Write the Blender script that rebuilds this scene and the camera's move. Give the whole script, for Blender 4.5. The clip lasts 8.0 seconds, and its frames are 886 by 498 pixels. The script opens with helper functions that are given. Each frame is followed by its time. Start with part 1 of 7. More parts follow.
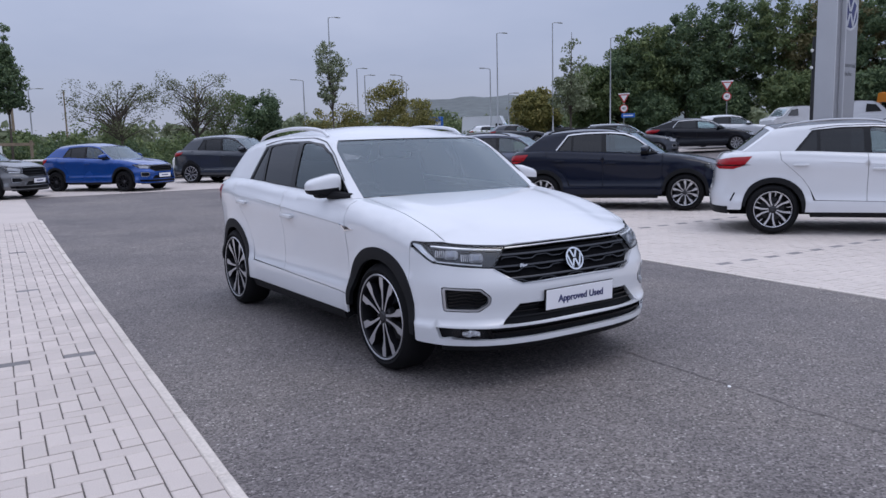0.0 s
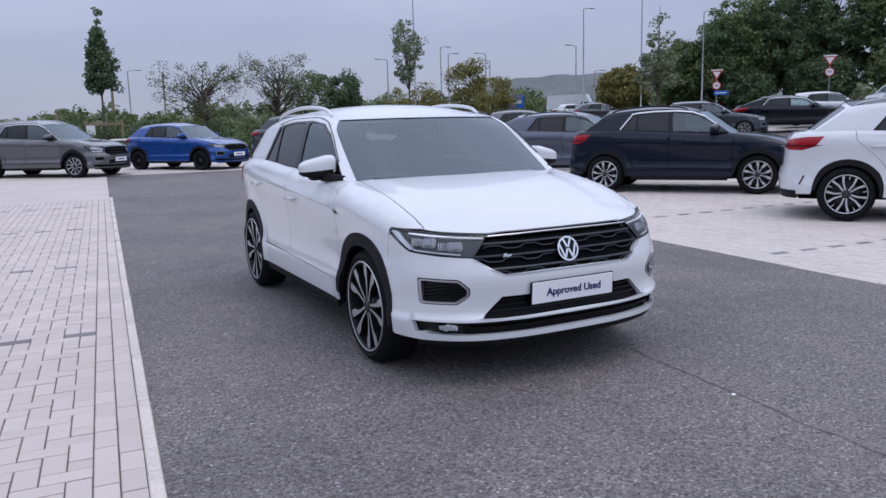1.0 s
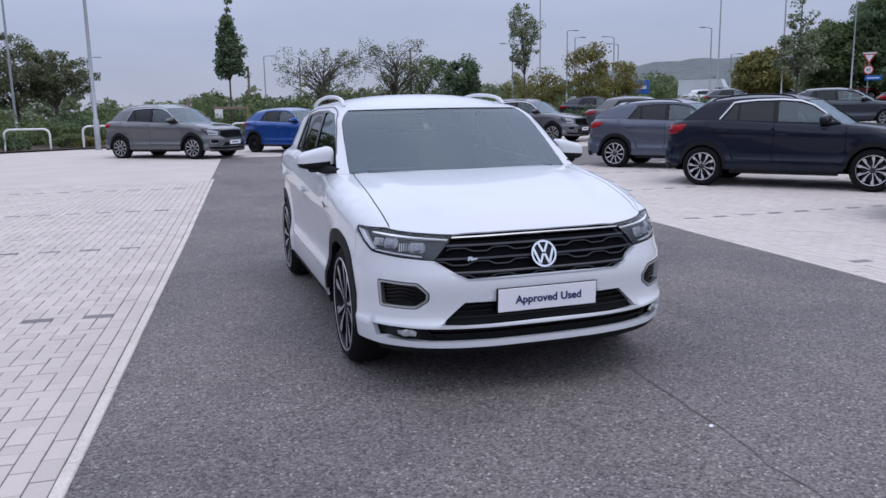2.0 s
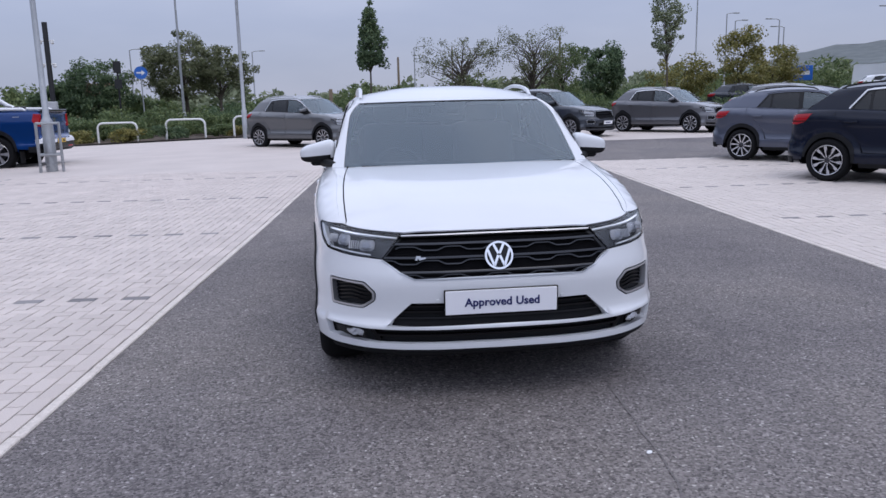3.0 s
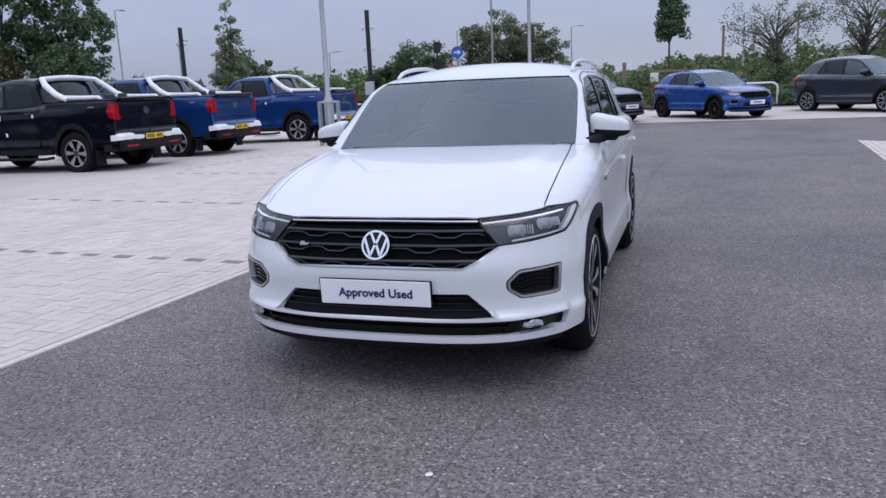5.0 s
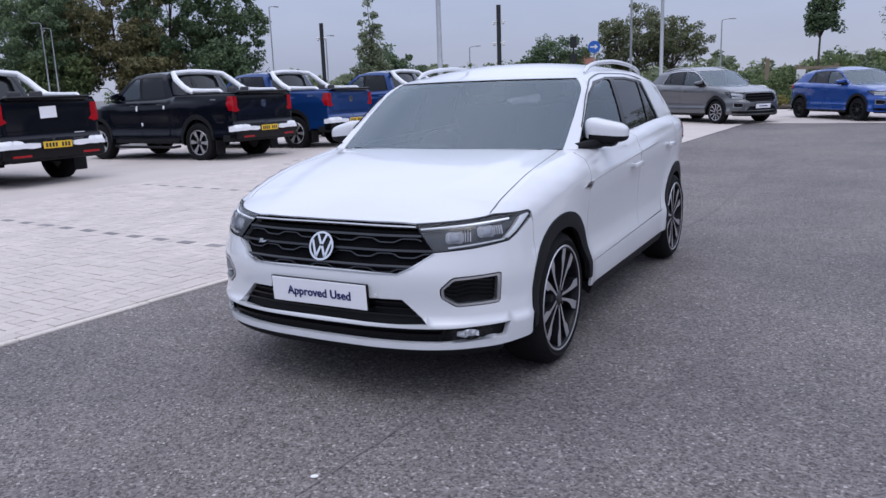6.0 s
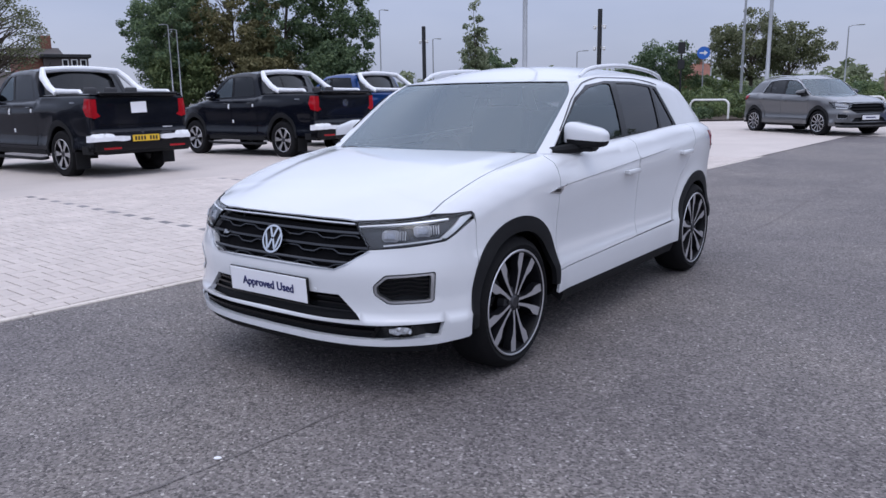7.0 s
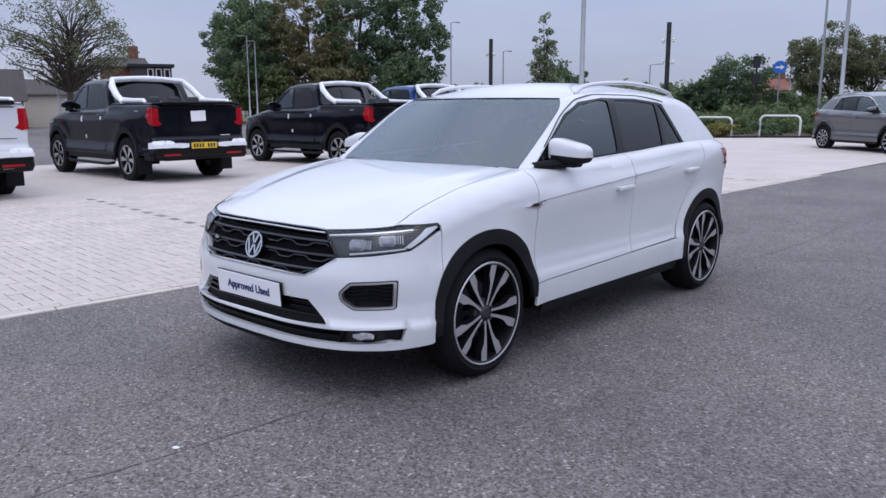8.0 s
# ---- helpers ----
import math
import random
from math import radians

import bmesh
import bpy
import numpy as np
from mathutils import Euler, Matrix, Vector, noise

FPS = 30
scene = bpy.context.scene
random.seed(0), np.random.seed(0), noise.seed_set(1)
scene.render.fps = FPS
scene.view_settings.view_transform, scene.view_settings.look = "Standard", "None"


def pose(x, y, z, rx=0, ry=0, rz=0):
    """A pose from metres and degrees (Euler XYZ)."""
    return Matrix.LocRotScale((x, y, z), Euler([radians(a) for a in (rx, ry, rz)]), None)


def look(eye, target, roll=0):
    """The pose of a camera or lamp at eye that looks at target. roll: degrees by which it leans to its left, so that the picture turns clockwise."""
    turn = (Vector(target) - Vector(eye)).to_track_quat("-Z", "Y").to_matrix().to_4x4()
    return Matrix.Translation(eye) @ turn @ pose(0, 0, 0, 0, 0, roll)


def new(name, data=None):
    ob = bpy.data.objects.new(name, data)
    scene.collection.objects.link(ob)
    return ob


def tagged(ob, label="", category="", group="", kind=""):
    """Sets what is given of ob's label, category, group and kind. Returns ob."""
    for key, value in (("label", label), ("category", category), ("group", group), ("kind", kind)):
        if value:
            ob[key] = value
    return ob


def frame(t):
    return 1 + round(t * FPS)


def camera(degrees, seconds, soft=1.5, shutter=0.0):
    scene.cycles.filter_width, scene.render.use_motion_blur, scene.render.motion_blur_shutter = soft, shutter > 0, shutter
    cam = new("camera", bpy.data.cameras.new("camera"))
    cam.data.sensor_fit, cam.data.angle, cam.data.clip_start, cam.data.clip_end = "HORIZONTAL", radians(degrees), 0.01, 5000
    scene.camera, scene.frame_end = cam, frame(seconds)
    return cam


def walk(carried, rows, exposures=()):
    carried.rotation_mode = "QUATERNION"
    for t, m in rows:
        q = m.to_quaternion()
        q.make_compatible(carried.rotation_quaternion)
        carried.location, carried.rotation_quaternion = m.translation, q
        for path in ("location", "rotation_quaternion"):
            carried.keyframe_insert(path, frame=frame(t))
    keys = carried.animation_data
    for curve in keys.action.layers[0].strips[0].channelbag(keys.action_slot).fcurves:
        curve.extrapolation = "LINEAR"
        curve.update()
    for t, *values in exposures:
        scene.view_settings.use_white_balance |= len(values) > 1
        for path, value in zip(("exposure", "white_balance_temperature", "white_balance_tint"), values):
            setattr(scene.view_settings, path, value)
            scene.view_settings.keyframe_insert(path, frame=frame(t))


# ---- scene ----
cam = camera(59.9, 8.0)
PATH = [
    (0, (-3.156, -3.22, 1.392), (-2.043, -1.581, 1.116), -1.4),
    (0.5, (-2.855, -3.228, 1.362), (-1.828, -1.538, 1.062), -1.5),
    (1, (-2.501, -3.28, 1.381), (-1.588, -1.53, 1.058), -1.5),
    (1.5, (-2.09, -3.375, 1.404), (-1.317, -1.562, 1.062), -1.4),
    (1.7, (-1.918, -3.381, 1.406), (-1.21, -1.543, 1.058), -1.3),
    (2.8, (-0.857, -3.461, 1.405), (-0.556, -1.518, 1.038), -1.1),
    (3, (-0.661, -3.473, 1.409), (-0.443, -1.52, 1.036), -1.4),
    (3.5, (-0.125, -3.452, 1.411), (-0.122, -1.489, 1.028), -1.7),
    (4, (0.413, -3.415, 1.395), (0.198, -1.466, 1.002), -2.2),
    (4.5, (0.906, -3.275, 1.363), (0.482, -1.362, 0.962), -2.4),
    (4.7, (1.091, -3.205, 1.375), (0.589, -1.311, 0.972), -2.5),
    (5.8, (2.012, -2.805, 1.365), (1.129, -1.059, 0.953), -2.2),
    (6, (2.166, -2.725, 1.384), (1.221, -1.01, 0.976), -2.0),
    (6.5, (2.535, -2.53, 1.38), (1.465, -0.89, 0.976), -1.5),
    (7, (2.805, -2.348, 1.351), (1.63, -0.778, 0.959), -0.9),
    (7.5, (3.029, -2.2, 1.355), (1.773, -0.69, 0.977), -0.5),
    (8, (3.254, -2.136, 1.367), (1.935, -0.677, 1.005), -0.2),
]
walk(cam, [(t, look(eye, target, roll)) for t, eye, target, roll in PATH], [(0, 0.0, 6500, 11), (1.5, 0.07, 6500, 11), (4.5, 0.08, 6500, 11), (6, 0.15, 6500, 11), (8, 0.19, 6500, 11)])

# ---- world, sky and sun: a bright overcast afternoon ----
world = bpy.data.worlds.new("overcast_sky")
scene.world = world
world.use_nodes = True
wn, wl = world.node_tree.nodes, world.node_tree.links
wn.clear()
SUN_AZ, SUN_EL = 140.0, 66.0
sky = wn.new("ShaderNodeTexSky")
sky.sky_type = "NISHITA"
sky.sun_disc = False
sky.sun_elevation, sky.sun_rotation = radians(SUN_EL), radians(SUN_AZ)
sky.air_density, sky.dust_density, sky.ozone_density = 1.0, 2.55, 2.0
tc = wn.new("ShaderNodeTexCoord")
mapping = wn.new("ShaderNodeMapping")
mapping.inputs["Scale"].default_value = (1.0, 1.0, 3.2)
cloud = wn.new("ShaderNodeTexNoise")
cloud.inputs["Scale"].default_value, cloud.inputs["Detail"].default_value = 1.7, 5.0
cloud.inputs["Roughness"].default_value = 0.5
ramp = wn.new("ShaderNodeValToRGB")
ramp.color_ramp.elements[0].position, ramp.color_ramp.elements[0].color = 0.30, (3.35, 3.85, 5.2, 1)
ramp.color_ramp.elements[1].position, ramp.color_ramp.elements[1].color = 0.72, (5.1, 5.45, 6.7, 1)
mix = wn.new("ShaderNodeMix")
mix.data_type = "RGBA"
mix.inputs["Factor"].default_value = 0.86
bg = wn.new("ShaderNodeBackground")
bg.inputs["Strength"].default_value = 0.105
out = wn.new("ShaderNodeOutputWorld")
wl.new(tc.outputs["Generated"], mapping.inputs["Vector"])
wl.new(mapping.outputs["Vector"], cloud.inputs["Vector"])
wl.new(cloud.outputs["Fac"], ramp.inputs["Fac"])
wl.new(sky.outputs["Color"], mix.inputs["A"])
wl.new(ramp.outputs["Color"], mix.inputs["B"])
# an overcast dome is brighter and greyer overhead than at the horizon
sep = wn.new("ShaderNodeSeparateXYZ")
dome = wn.new("ShaderNodeValToRGB")
dome.color_ramp.elements.new(0.10)
dome.color_ramp.elements.new(0.18)
dome.color_ramp.elements.new(0.45)
for e, (pos, c) in zip(dome.color_ramp.elements, [(0.0, (0.292, 0.287, 0.287)), (0.10, (0.266, 0.275, 0.298)), (0.18, (0.29, 0.30, 0.322)), (0.45, (0.66, 0.66, 0.665)), (1.0, (0.76, 0.75, 0.74))]):
    e.position, e.color = pos, (*c, 1)
tint = wn.new("ShaderNodeVectorMath")
tint.operation = "MULTIPLY"
gain = wn.new("ShaderNodeVectorMath")
gain.operation = "SCALE"
gain.inputs["Scale"].default_value = 3.4
wl.new(tc.outputs["Generated"], sep.inputs["Vector"])
wl.new(sep.outputs["Z"], dome.inputs["Fac"])
wl.new(mix.outputs["Result"], tint.inputs[0])
wl.new(dome.outputs["Color"], tint.inputs[1])
wl.new(tint.outputs["Vector"], gain.inputs[0])
wl.new(gain.outputs["Vector"], bg.inputs["Color"])
wl.new(bg.outputs["Background"], out.inputs["Surface"])

sun = new("sun", bpy.data.lights.new("sun", "SUN"))
sun.data.energy, sun.data.angle, sun.data.color = 0.36, radians(30), (1.0, 0.96, 0.9)
sun.matrix_world = look((0, 0, 30), (30 * math.sin(radians(SUN_AZ + 180)) / math.tan(radians(SUN_EL)), 30 * math.cos(radians(SUN_AZ + 180)) / math.tan(radians(SUN_EL)), 0))
scene.view_settings.exposure = 0.0

# ---- materials ----
def ramp_node(nt, fac, stops):
    r = nt.nodes.new("ShaderNodeValToRGB")
    while len(r.color_ramp.elements) < len(stops):
        r.color_ramp.elements.new(0.5)
    for e, (p, c) in zip(r.color_ramp.elements, stops):
        e.position, e.color = p, (*c, 1)
    nt.links.new(fac, r.inputs["Fac"])
    return r.outputs["Color"]


def shade(c, k):
    return tuple(min(1.0, max(0.0, v * k)) for v in c)


def material(name, color, rough=0.5, metal=0.0, coat=0.0, fine=60.0, coarse=3.0, vary=0.12, bump=0.0, bump_scale=None, rough_vary=0.08,
             spec=0.5, per_object=0.0, per_island=0.0, emit=0.0, depth=0.01):
    """A principled surface with grain at two scales, in object space."""
    m = bpy.data.materials.new(name)
    m.use_nodes = True
    nt = m.node_tree
    b = nt.nodes["Principled BSDF"]
    tex = nt.nodes.new("ShaderNodeTexCoord")
    n1 = nt.nodes.new("ShaderNodeTexNoise")
    n1.inputs["Scale"].default_value, n1.inputs["Detail"].default_value = fine, 4.0
    n2 = nt.nodes.new("ShaderNodeTexNoise")
    n2.inputs["Scale"].default_value, n2.inputs["Detail"].default_value = coarse, 5.0
    for n in (n1, n2):
        nt.links.new(tex.outputs["Object"], n.inputs["Vector"])
    add = nt.nodes.new("ShaderNodeMath")
    add.operation = "ADD"
    nt.links.new(n1.outputs["Fac"], add.inputs[0])
    nt.links.new(n2.outputs["Fac"], add.inputs[1])
    half = nt.nodes.new("ShaderNodeMath")
    half.operation, half.inputs[1].default_value = "MULTIPLY", 0.5
    nt.links.new(add.outputs[0], half.inputs[0])
    col = ramp_node(nt, half.outputs[0], [(0.32, shade(color, 1 - vary)), (0.5, color), (0.68, shade(color, 1 + vary))])
    if per_object or per_island:
        hsv = nt.nodes.new("ShaderNodeHueSaturation")
        mr = nt.nodes.new("ShaderNodeMapRange")
        k = per_object or per_island
        mr.inputs["To Min"].default_value, mr.inputs["To Max"].default_value = 1 - k, 1 + k
        if per_object:
            src = nt.nodes.new("ShaderNodeObjectInfo").outputs["Random"]
        else:
            src = nt.nodes.new("ShaderNodeNewGeometry").outputs["Random Per Island"]
        nt.links.new(src, mr.inputs["Value"])
        nt.links.new(mr.outputs["Result"], hsv.inputs["Value"])
        nt.links.new(col, hsv.inputs["Color"])
        col = hsv.outputs["Color"]
    nt.links.new(col, b.inputs["Base Color"])
    mr2 = nt.nodes.new("ShaderNodeMapRange")
    mr2.inputs["To Min"].default_value, mr2.inputs["To Max"].default_value = max(0.02, rough - rough_vary), min(1, rough + rough_vary)
    nt.links.new(n2.outputs["Fac"], mr2.inputs["Value"])
    nt.links.new(mr2.outputs["Result"], b.inputs["Roughness"])
    b.inputs["Metallic"].default_value = metal
    b.inputs["Specular IOR Level"].default_value = spec
    b.inputs["Coat Weight"].default_value = coat
    b.inputs["Coat Roughness"].default_value = 0.04
    if emit:
        b.inputs["Emission Color"].default_value = (*color, 1)
        b.inputs["Emission Strength"].default_value = emit
    if bump:
        n3 = nt.nodes.new("ShaderNodeTexNoise")
        n3.inputs["Scale"].default_value, n3.inputs["Detail"].default_value = bump_scale or fine, 3.0
        nt.links.new(tex.outputs["Object"], n3.inputs["Vector"])
        bp = nt.nodes.new("ShaderNodeBump")
        bp.inputs["Strength"].default_value, bp.inputs["Distance"].default_value = bump, depth
        nt.links.new(n3.outputs["Fac"], bp.inputs["Height"])
        nt.links.new(bp.outputs["Normal"], b.inputs["Normal"])
    return m


def glass(name, tint, gloss_ior=1.5, rough=0.01, sheen=(0.97, 0.985, 1.0)):
    """A thin pane: a tinted clear sheet with a Fresnel sheen."""
    m = bpy.data.materials.new(name)
    m.use_nodes = True
    nt = m.node_tree
    nt.nodes.clear()
    o = nt.nodes.new("ShaderNodeOutputMaterial")
    t = nt.nodes.new("ShaderNodeBsdfTransparent")
    t.inputs["Color"].default_value = (*tint, 1)
    g = nt.nodes.new("ShaderNodeBsdfGlossy")
    g.inputs["Roughness"].default_value = rough
    g.inputs["Color"].default_value = (*sheen, 1)
    f = nt.nodes.new("ShaderNodeFresnel")
    f.inputs["IOR"].default_value = gloss_ior
    mx = nt.nodes.new("ShaderNodeMixShader")
    nt.links.new(f.outputs["Fac"], mx.inputs["Fac"])
    nt.links.new(t.outputs["BSDF"], mx.inputs[1])
    nt.links.new(g.outputs["BSDF"], mx.inputs[2])
    nt.links.new(mx.outputs["Shader"], o.inputs["Surface"])
    return m


def paint(name, color, metal=0.0, rough=0.35, coat=1.0):
    return material(name, color, rough, metal, coat=coat, fine=900, coarse=1.3, vary=0.04, rough_vary=0.06, spec=0.12)


M = {
    "white_paint": paint("white_car_paint", (0.62, 0.633, 0.655)),
    "black_paint": paint("black_car_paint", (0.003, 0.004, 0.008), 0.0, 0.2, 0.42),
    "navy_paint": paint("dark_navy_car_paint", (0.004, 0.007, 0.018), 0.0, 0.22, 0.38),
    "grey_paint": paint("warm_grey_metallic_paint", (0.12, 0.122, 0.128), 0.5, 0.36),
    "dark_grey_paint": paint("dark_grey_metallic_paint", (0.038, 0.043, 0.054), 0.4, 0.35),
    "mid_grey_paint": paint("brown_grey_metallic_paint", (0.115, 0.115, 0.125), 0.5, 0.35),
    "blue_grey_paint": paint("blue_grey_metallic_paint", (0.075, 0.085, 0.12), 0.5, 0.35),
    "blue_paint": paint("bright_blue_metallic_paint", (0.007, 0.058, 0.26), 0.25, 0.26),
    "truck_blue": paint("deep_blue_metallic_paint", (0.006, 0.042, 0.17), 0.35, 0.25),
    "red_paint": paint("red_car_paint", (0.30, 0.03, 0.02)),
    "orange_paint": paint("orange_van_paint", (0.50, 0.17, 0.02)),
    "plastic": material("black_rough_plastic", (0.009, 0.0095, 0.011), 0.65, spec=0.2, fine=400, vary=0.2, bump=0.1),
    "gloss_black": material("gloss_black_trim", (0.003, 0.003, 0.004), 0.2, coat=0.05, spec=0.28, fine=200, vary=0.1, rough_vary=0.03),
    "under": material("black_underbody", (0.004, 0.004, 0.005), 0.9, spec=0.1, fine=30, vary=0.3),
    "rubber": material("tyre_rubber", (0.009, 0.009, 0.010), 0.85, spec=0.15, fine=90, coarse=8, vary=0.25, bump=0.15),
    "alloy": material("machined_alloy", (0.50, 0.50, 0.52), 0.34, 0.7, fine=220, vary=0.08),
    "alloy_bright": material("silver_alloy", (0.60, 0.60, 0.62), 0.28, 0.85, fine=220, vary=0.08),
    "alloy_dark": material("dark_grey_wheel_paint", (0.008, 0.008, 0.010), 0.4, 0.0, coat=0.1, spec=0.2, fine=220, vary=0.1),
    "disc": material("steel_brake_disc", (0.05, 0.05, 0.055), 0.5, 0.6, fine=150, vary=0.15),
    "chrome": material("chrome_trim", (0.72, 0.73, 0.75), 0.12, 1.0, fine=100, vary=0.03, rough_vary=0.03),
    "satin": material("satin_silver_trim", (0.42, 0.43, 0.45), 0.3, 0.85, fine=150, vary=0.05),
    "lamp_glass": glass("clear_lamp_lens", (0.92, 0.93, 0.95)),
    "screen_glass": glass("windscreen_glass", (0.74, 0.80, 0.81), 2.25, sheen=(0.84, 0.95, 1.0)),
    "side_glass": glass("side_window_glass", (0.52, 0.64, 0.63), 1.9, sheen=(0.86, 0.96, 1.0)),
    "dark_glass": glass("privacy_glass", (0.035, 0.04, 0.045), 1.5),
    "lamp_white": material("reflector_chrome", (0.52, 0.53, 0.56), 0.3, 0.0, fine=120, vary=0.1),
    # lighter than the black trim: sky glint on the bar bevels put into the colour
    "grille_glint": material("glint_toned_grille_bar", (0.042, 0.044, 0.05), 0.3, 0.5, fine=150, vary=0.06),
    "lamp_led": material("white_daytime_light", (0.90, 0.92, 0.94), 0.25, fine=200, vary=0.04),
    "fog_facets": material("bright_faceted_reflector", (0.92, 0.93, 0.95), 0.2, 0.35, fine=120, vary=0.05),
    "lamp_body": material("dark_lamp_housing", (0.020, 0.021, 0.024), 0.3, 0.1, fine=150, vary=0.15),
    "lamp_red": material("red_tail_lens", (0.32, 0.004, 0.010), 0.15, coat=0.25, spec=0.3, fine=150, vary=0.25),
    "silver_trim": material("bright_silver_trim", (0.66, 0.67, 0.69), 0.3, 0.35, fine=150, vary=0.05),
    "plate_white": material("white_plate", (0.80, 0.80, 0.83), 0.35, fine=300, vary=0.03),
    "plate_yellow": material("yellow_plate", (0.75, 0.47, 0.03), 0.35, fine=300, vary=0.04),
    "plate_ink": material("dark_blue_lettering", (0.008, 0.015, 0.10), 0.4, fine=200, vary=0.05),
    "black_ink": material("black_lettering", (0.012, 0.012, 0.012), 0.4, fine=200, vary=0.05),
    "foam": material("white_wrapping_foam", (0.78, 0.79, 0.81), 0.7, fine=25, coarse=6, vary=0.06, bump=0.5, bump_scale=18),
    "paper": material("white_paper", (0.78, 0.78, 0.80), 0.7, fine=80, vary=0.04),
    "seat": material("dark_seat_cloth", (0.055, 0.055, 0.06), 0.85, fine=300, vary=0.25, bump=0.2),
    "headliner": material("pale_grey_headlining", (0.34, 0.345, 0.35), 0.9, fine=300, vary=0.1),
    "dash": material("dark_dashboard", (0.035, 0.035, 0.039), 0.7, fine=300, vary=0.15),
}

# ---- small geometry kit ----
from mathutils import geometry as mgeo


class Curve:
    """Monotone cubic through (x, y) points."""

    def __init__(self, pts):
        p = sorted(pts)
        self.x, self.y = np.array([a[0] for a in p], float), np.array([a[1] for a in p], float)
        h, d = np.diff(self.x), np.diff(self.y) / np.diff(self.x)
        m = np.zeros(len(p))
        m[0], m[-1] = d[0], d[-1]
        for i in range(1, len(p) - 1):
            if d[i - 1] * d[i] > 0:
                w1, w2 = 2 * h[i] + h[i - 1], h[i] + 2 * h[i - 1]
                m[i] = (w1 + w2) / (w1 / d[i - 1] + w2 / d[i])
        self.m = m

    def __call__(self, q):
        q = np.clip(np.asarray(q, float), self.x[0], self.x[-1])
        i = np.clip(np.searchsorted(self.x, q, side="right") - 1, 0, len(self.x) - 2)
        h = self.x[i + 1] - self.x[i]
        t = (q - self.x[i]) / h
        return ((2 * t**3 - 3 * t**2 + 1) * self.y[i] + (t**3 - 2 * t**2 + t) * h * self.m[i]
                + (-2 * t**3 + 3 * t**2) * self.y[i + 1] + (t**3 - t**2) * h * self.m[i + 1])


class Geo:
    """Collects vertices and faces, then becomes one mesh object."""

    def __init__(self):
        self.v, self.f = [], []

    def add(self, verts, faces, m=None):
        k = len(self.v)
        self.v += [tuple(m @ Vector(p)) if m is not None else tuple(p) for p in verts]
        self.f += [tuple(i + k for i in f) for f in faces]
        return self

    def box(self, c, s, bevel=0.0, m=None, segments=1):
        bm = bmesh.new()
        bmesh.ops.create_cube(bm, size=1, matrix=Matrix.LocRotScale(c, None, s))
        if bevel:
            bmesh.ops.bevel(bm, geom=bm.edges[:], offset=bevel, segments=segments, affect="EDGES", profile=0.5)
        bm.verts.index_update()
        self.add([v.co for v in bm.verts], [[v.index for v in f.verts] for f in bm.faces], m)
        bm.free()
        return self

    def tube(self, pts, r, n=8, m=None, caps=True, closed=False):
        pts = [Vector(p) for p in pts]
        rad = list(r) if isinstance(r, (list, tuple)) else [r] * len(pts)
        vs, fs = [], []
        up = None
        for i, p in enumerate(pts):
            if closed:
                d = pts[(i + 1) % len(pts)] - pts[i - 1]
            else:
                d = pts[min(i + 1, len(pts) - 1)] - pts[max(i - 1, 0)]
            d.normalize()
            if up is None:
                up = Vector((0, 0, 1)) if abs(d.z) < 0.9 else Vector((1, 0, 0))
            s = d.cross(up).normalized()
            up = s.cross(d).normalized()
            vs += [p + (s * math.cos(2 * math.pi * k / n) + up * math.sin(2 * math.pi * k / n)) * rad[i] for k in range(n)]
        rings = len(pts) if closed else len(pts) - 1
        for i in range(rings):
            a, b = i * n, ((i + 1) % len(pts)) * n
            fs += [(a + k, a + (k + 1) % n, b + (k + 1) % n, b + k) for k in range(n)]
        if caps and not closed:
            fs += [tuple(range(n))[::-1], tuple(range(len(vs) - n, len(vs)))]
        return self.add(vs, fs, m)

    def lathe(self, prof, n=32, m=None, closed=False):
        """Turns a profile of (radius, x) about the x axis."""
        vs, fs = [], []
        for r, x in prof:
            vs += [(x, r * math.cos(2 * math.pi * k / n), r * math.sin(2 * math.pi * k / n)) for k in range(n)]
        for i in range(len(prof) - (0 if closed else 1)):
            a, b = i * n, ((i + 1) % len(prof)) * n
            fs += [(a + k, b + k, b + (k + 1) % n, a + (k + 1) % n) for k in range(n)]
        return self.add(vs, fs, m)

    def prism(self, poly, d0, d1, m=None):
        """A polygon in x, y pulled from z = d0 to d1."""
        n = len(poly)
        vs = [(x, y, d0) for x, y in poly] + [(x, y, d1) for x, y in poly]
        fs = [tuple(range(n))[::-1], tuple(range(n, 2 * n))] + [(i, (i + 1) % n, n + (i + 1) % n, n + i) for i in range(n)]
        return self.add(vs, fs, m)

    def grid(self, P):
        """A quad sheet from an array of rows of points."""
        r, c = P.shape[:2]
        return self.add([tuple(p) for p in P.reshape(-1, 3)], [(i * c + j, i * c + j + 1, (i + 1) * c + j + 1, (i + 1) * c + j) for i in range(r - 1) for j in range(c - 1)])

    def ball(self, c, r, seg=12, rings=8, m=None):
        bm = bmesh.new()
        bmesh.ops.create_uvsphere(bm, u_segments=seg, v_segments=rings, radius=1)
        s = r if isinstance(r, (tuple, list)) else (r, r, r)
        bm.verts.index_update()
        self.add([(v.co.x * s[0] + c[0], v.co.y * s[1] + c[1], v.co.z * s[2] + c[2]) for v in bm.verts], [[v.index for v in f.verts] for f in bm.faces], m)
        bm.free()
        return self

    def mesh(self, name, mat, angle=35):
        me = bpy.data.meshes.new(name)
        me.from_pydata(self.v, [], self.f)
        if mat is not None:
            me.materials.append(mat)
        me.validate()
        if angle:
            me.shade_smooth()
            me.set_sharp_from_angle(angle=radians(angle))
        return me

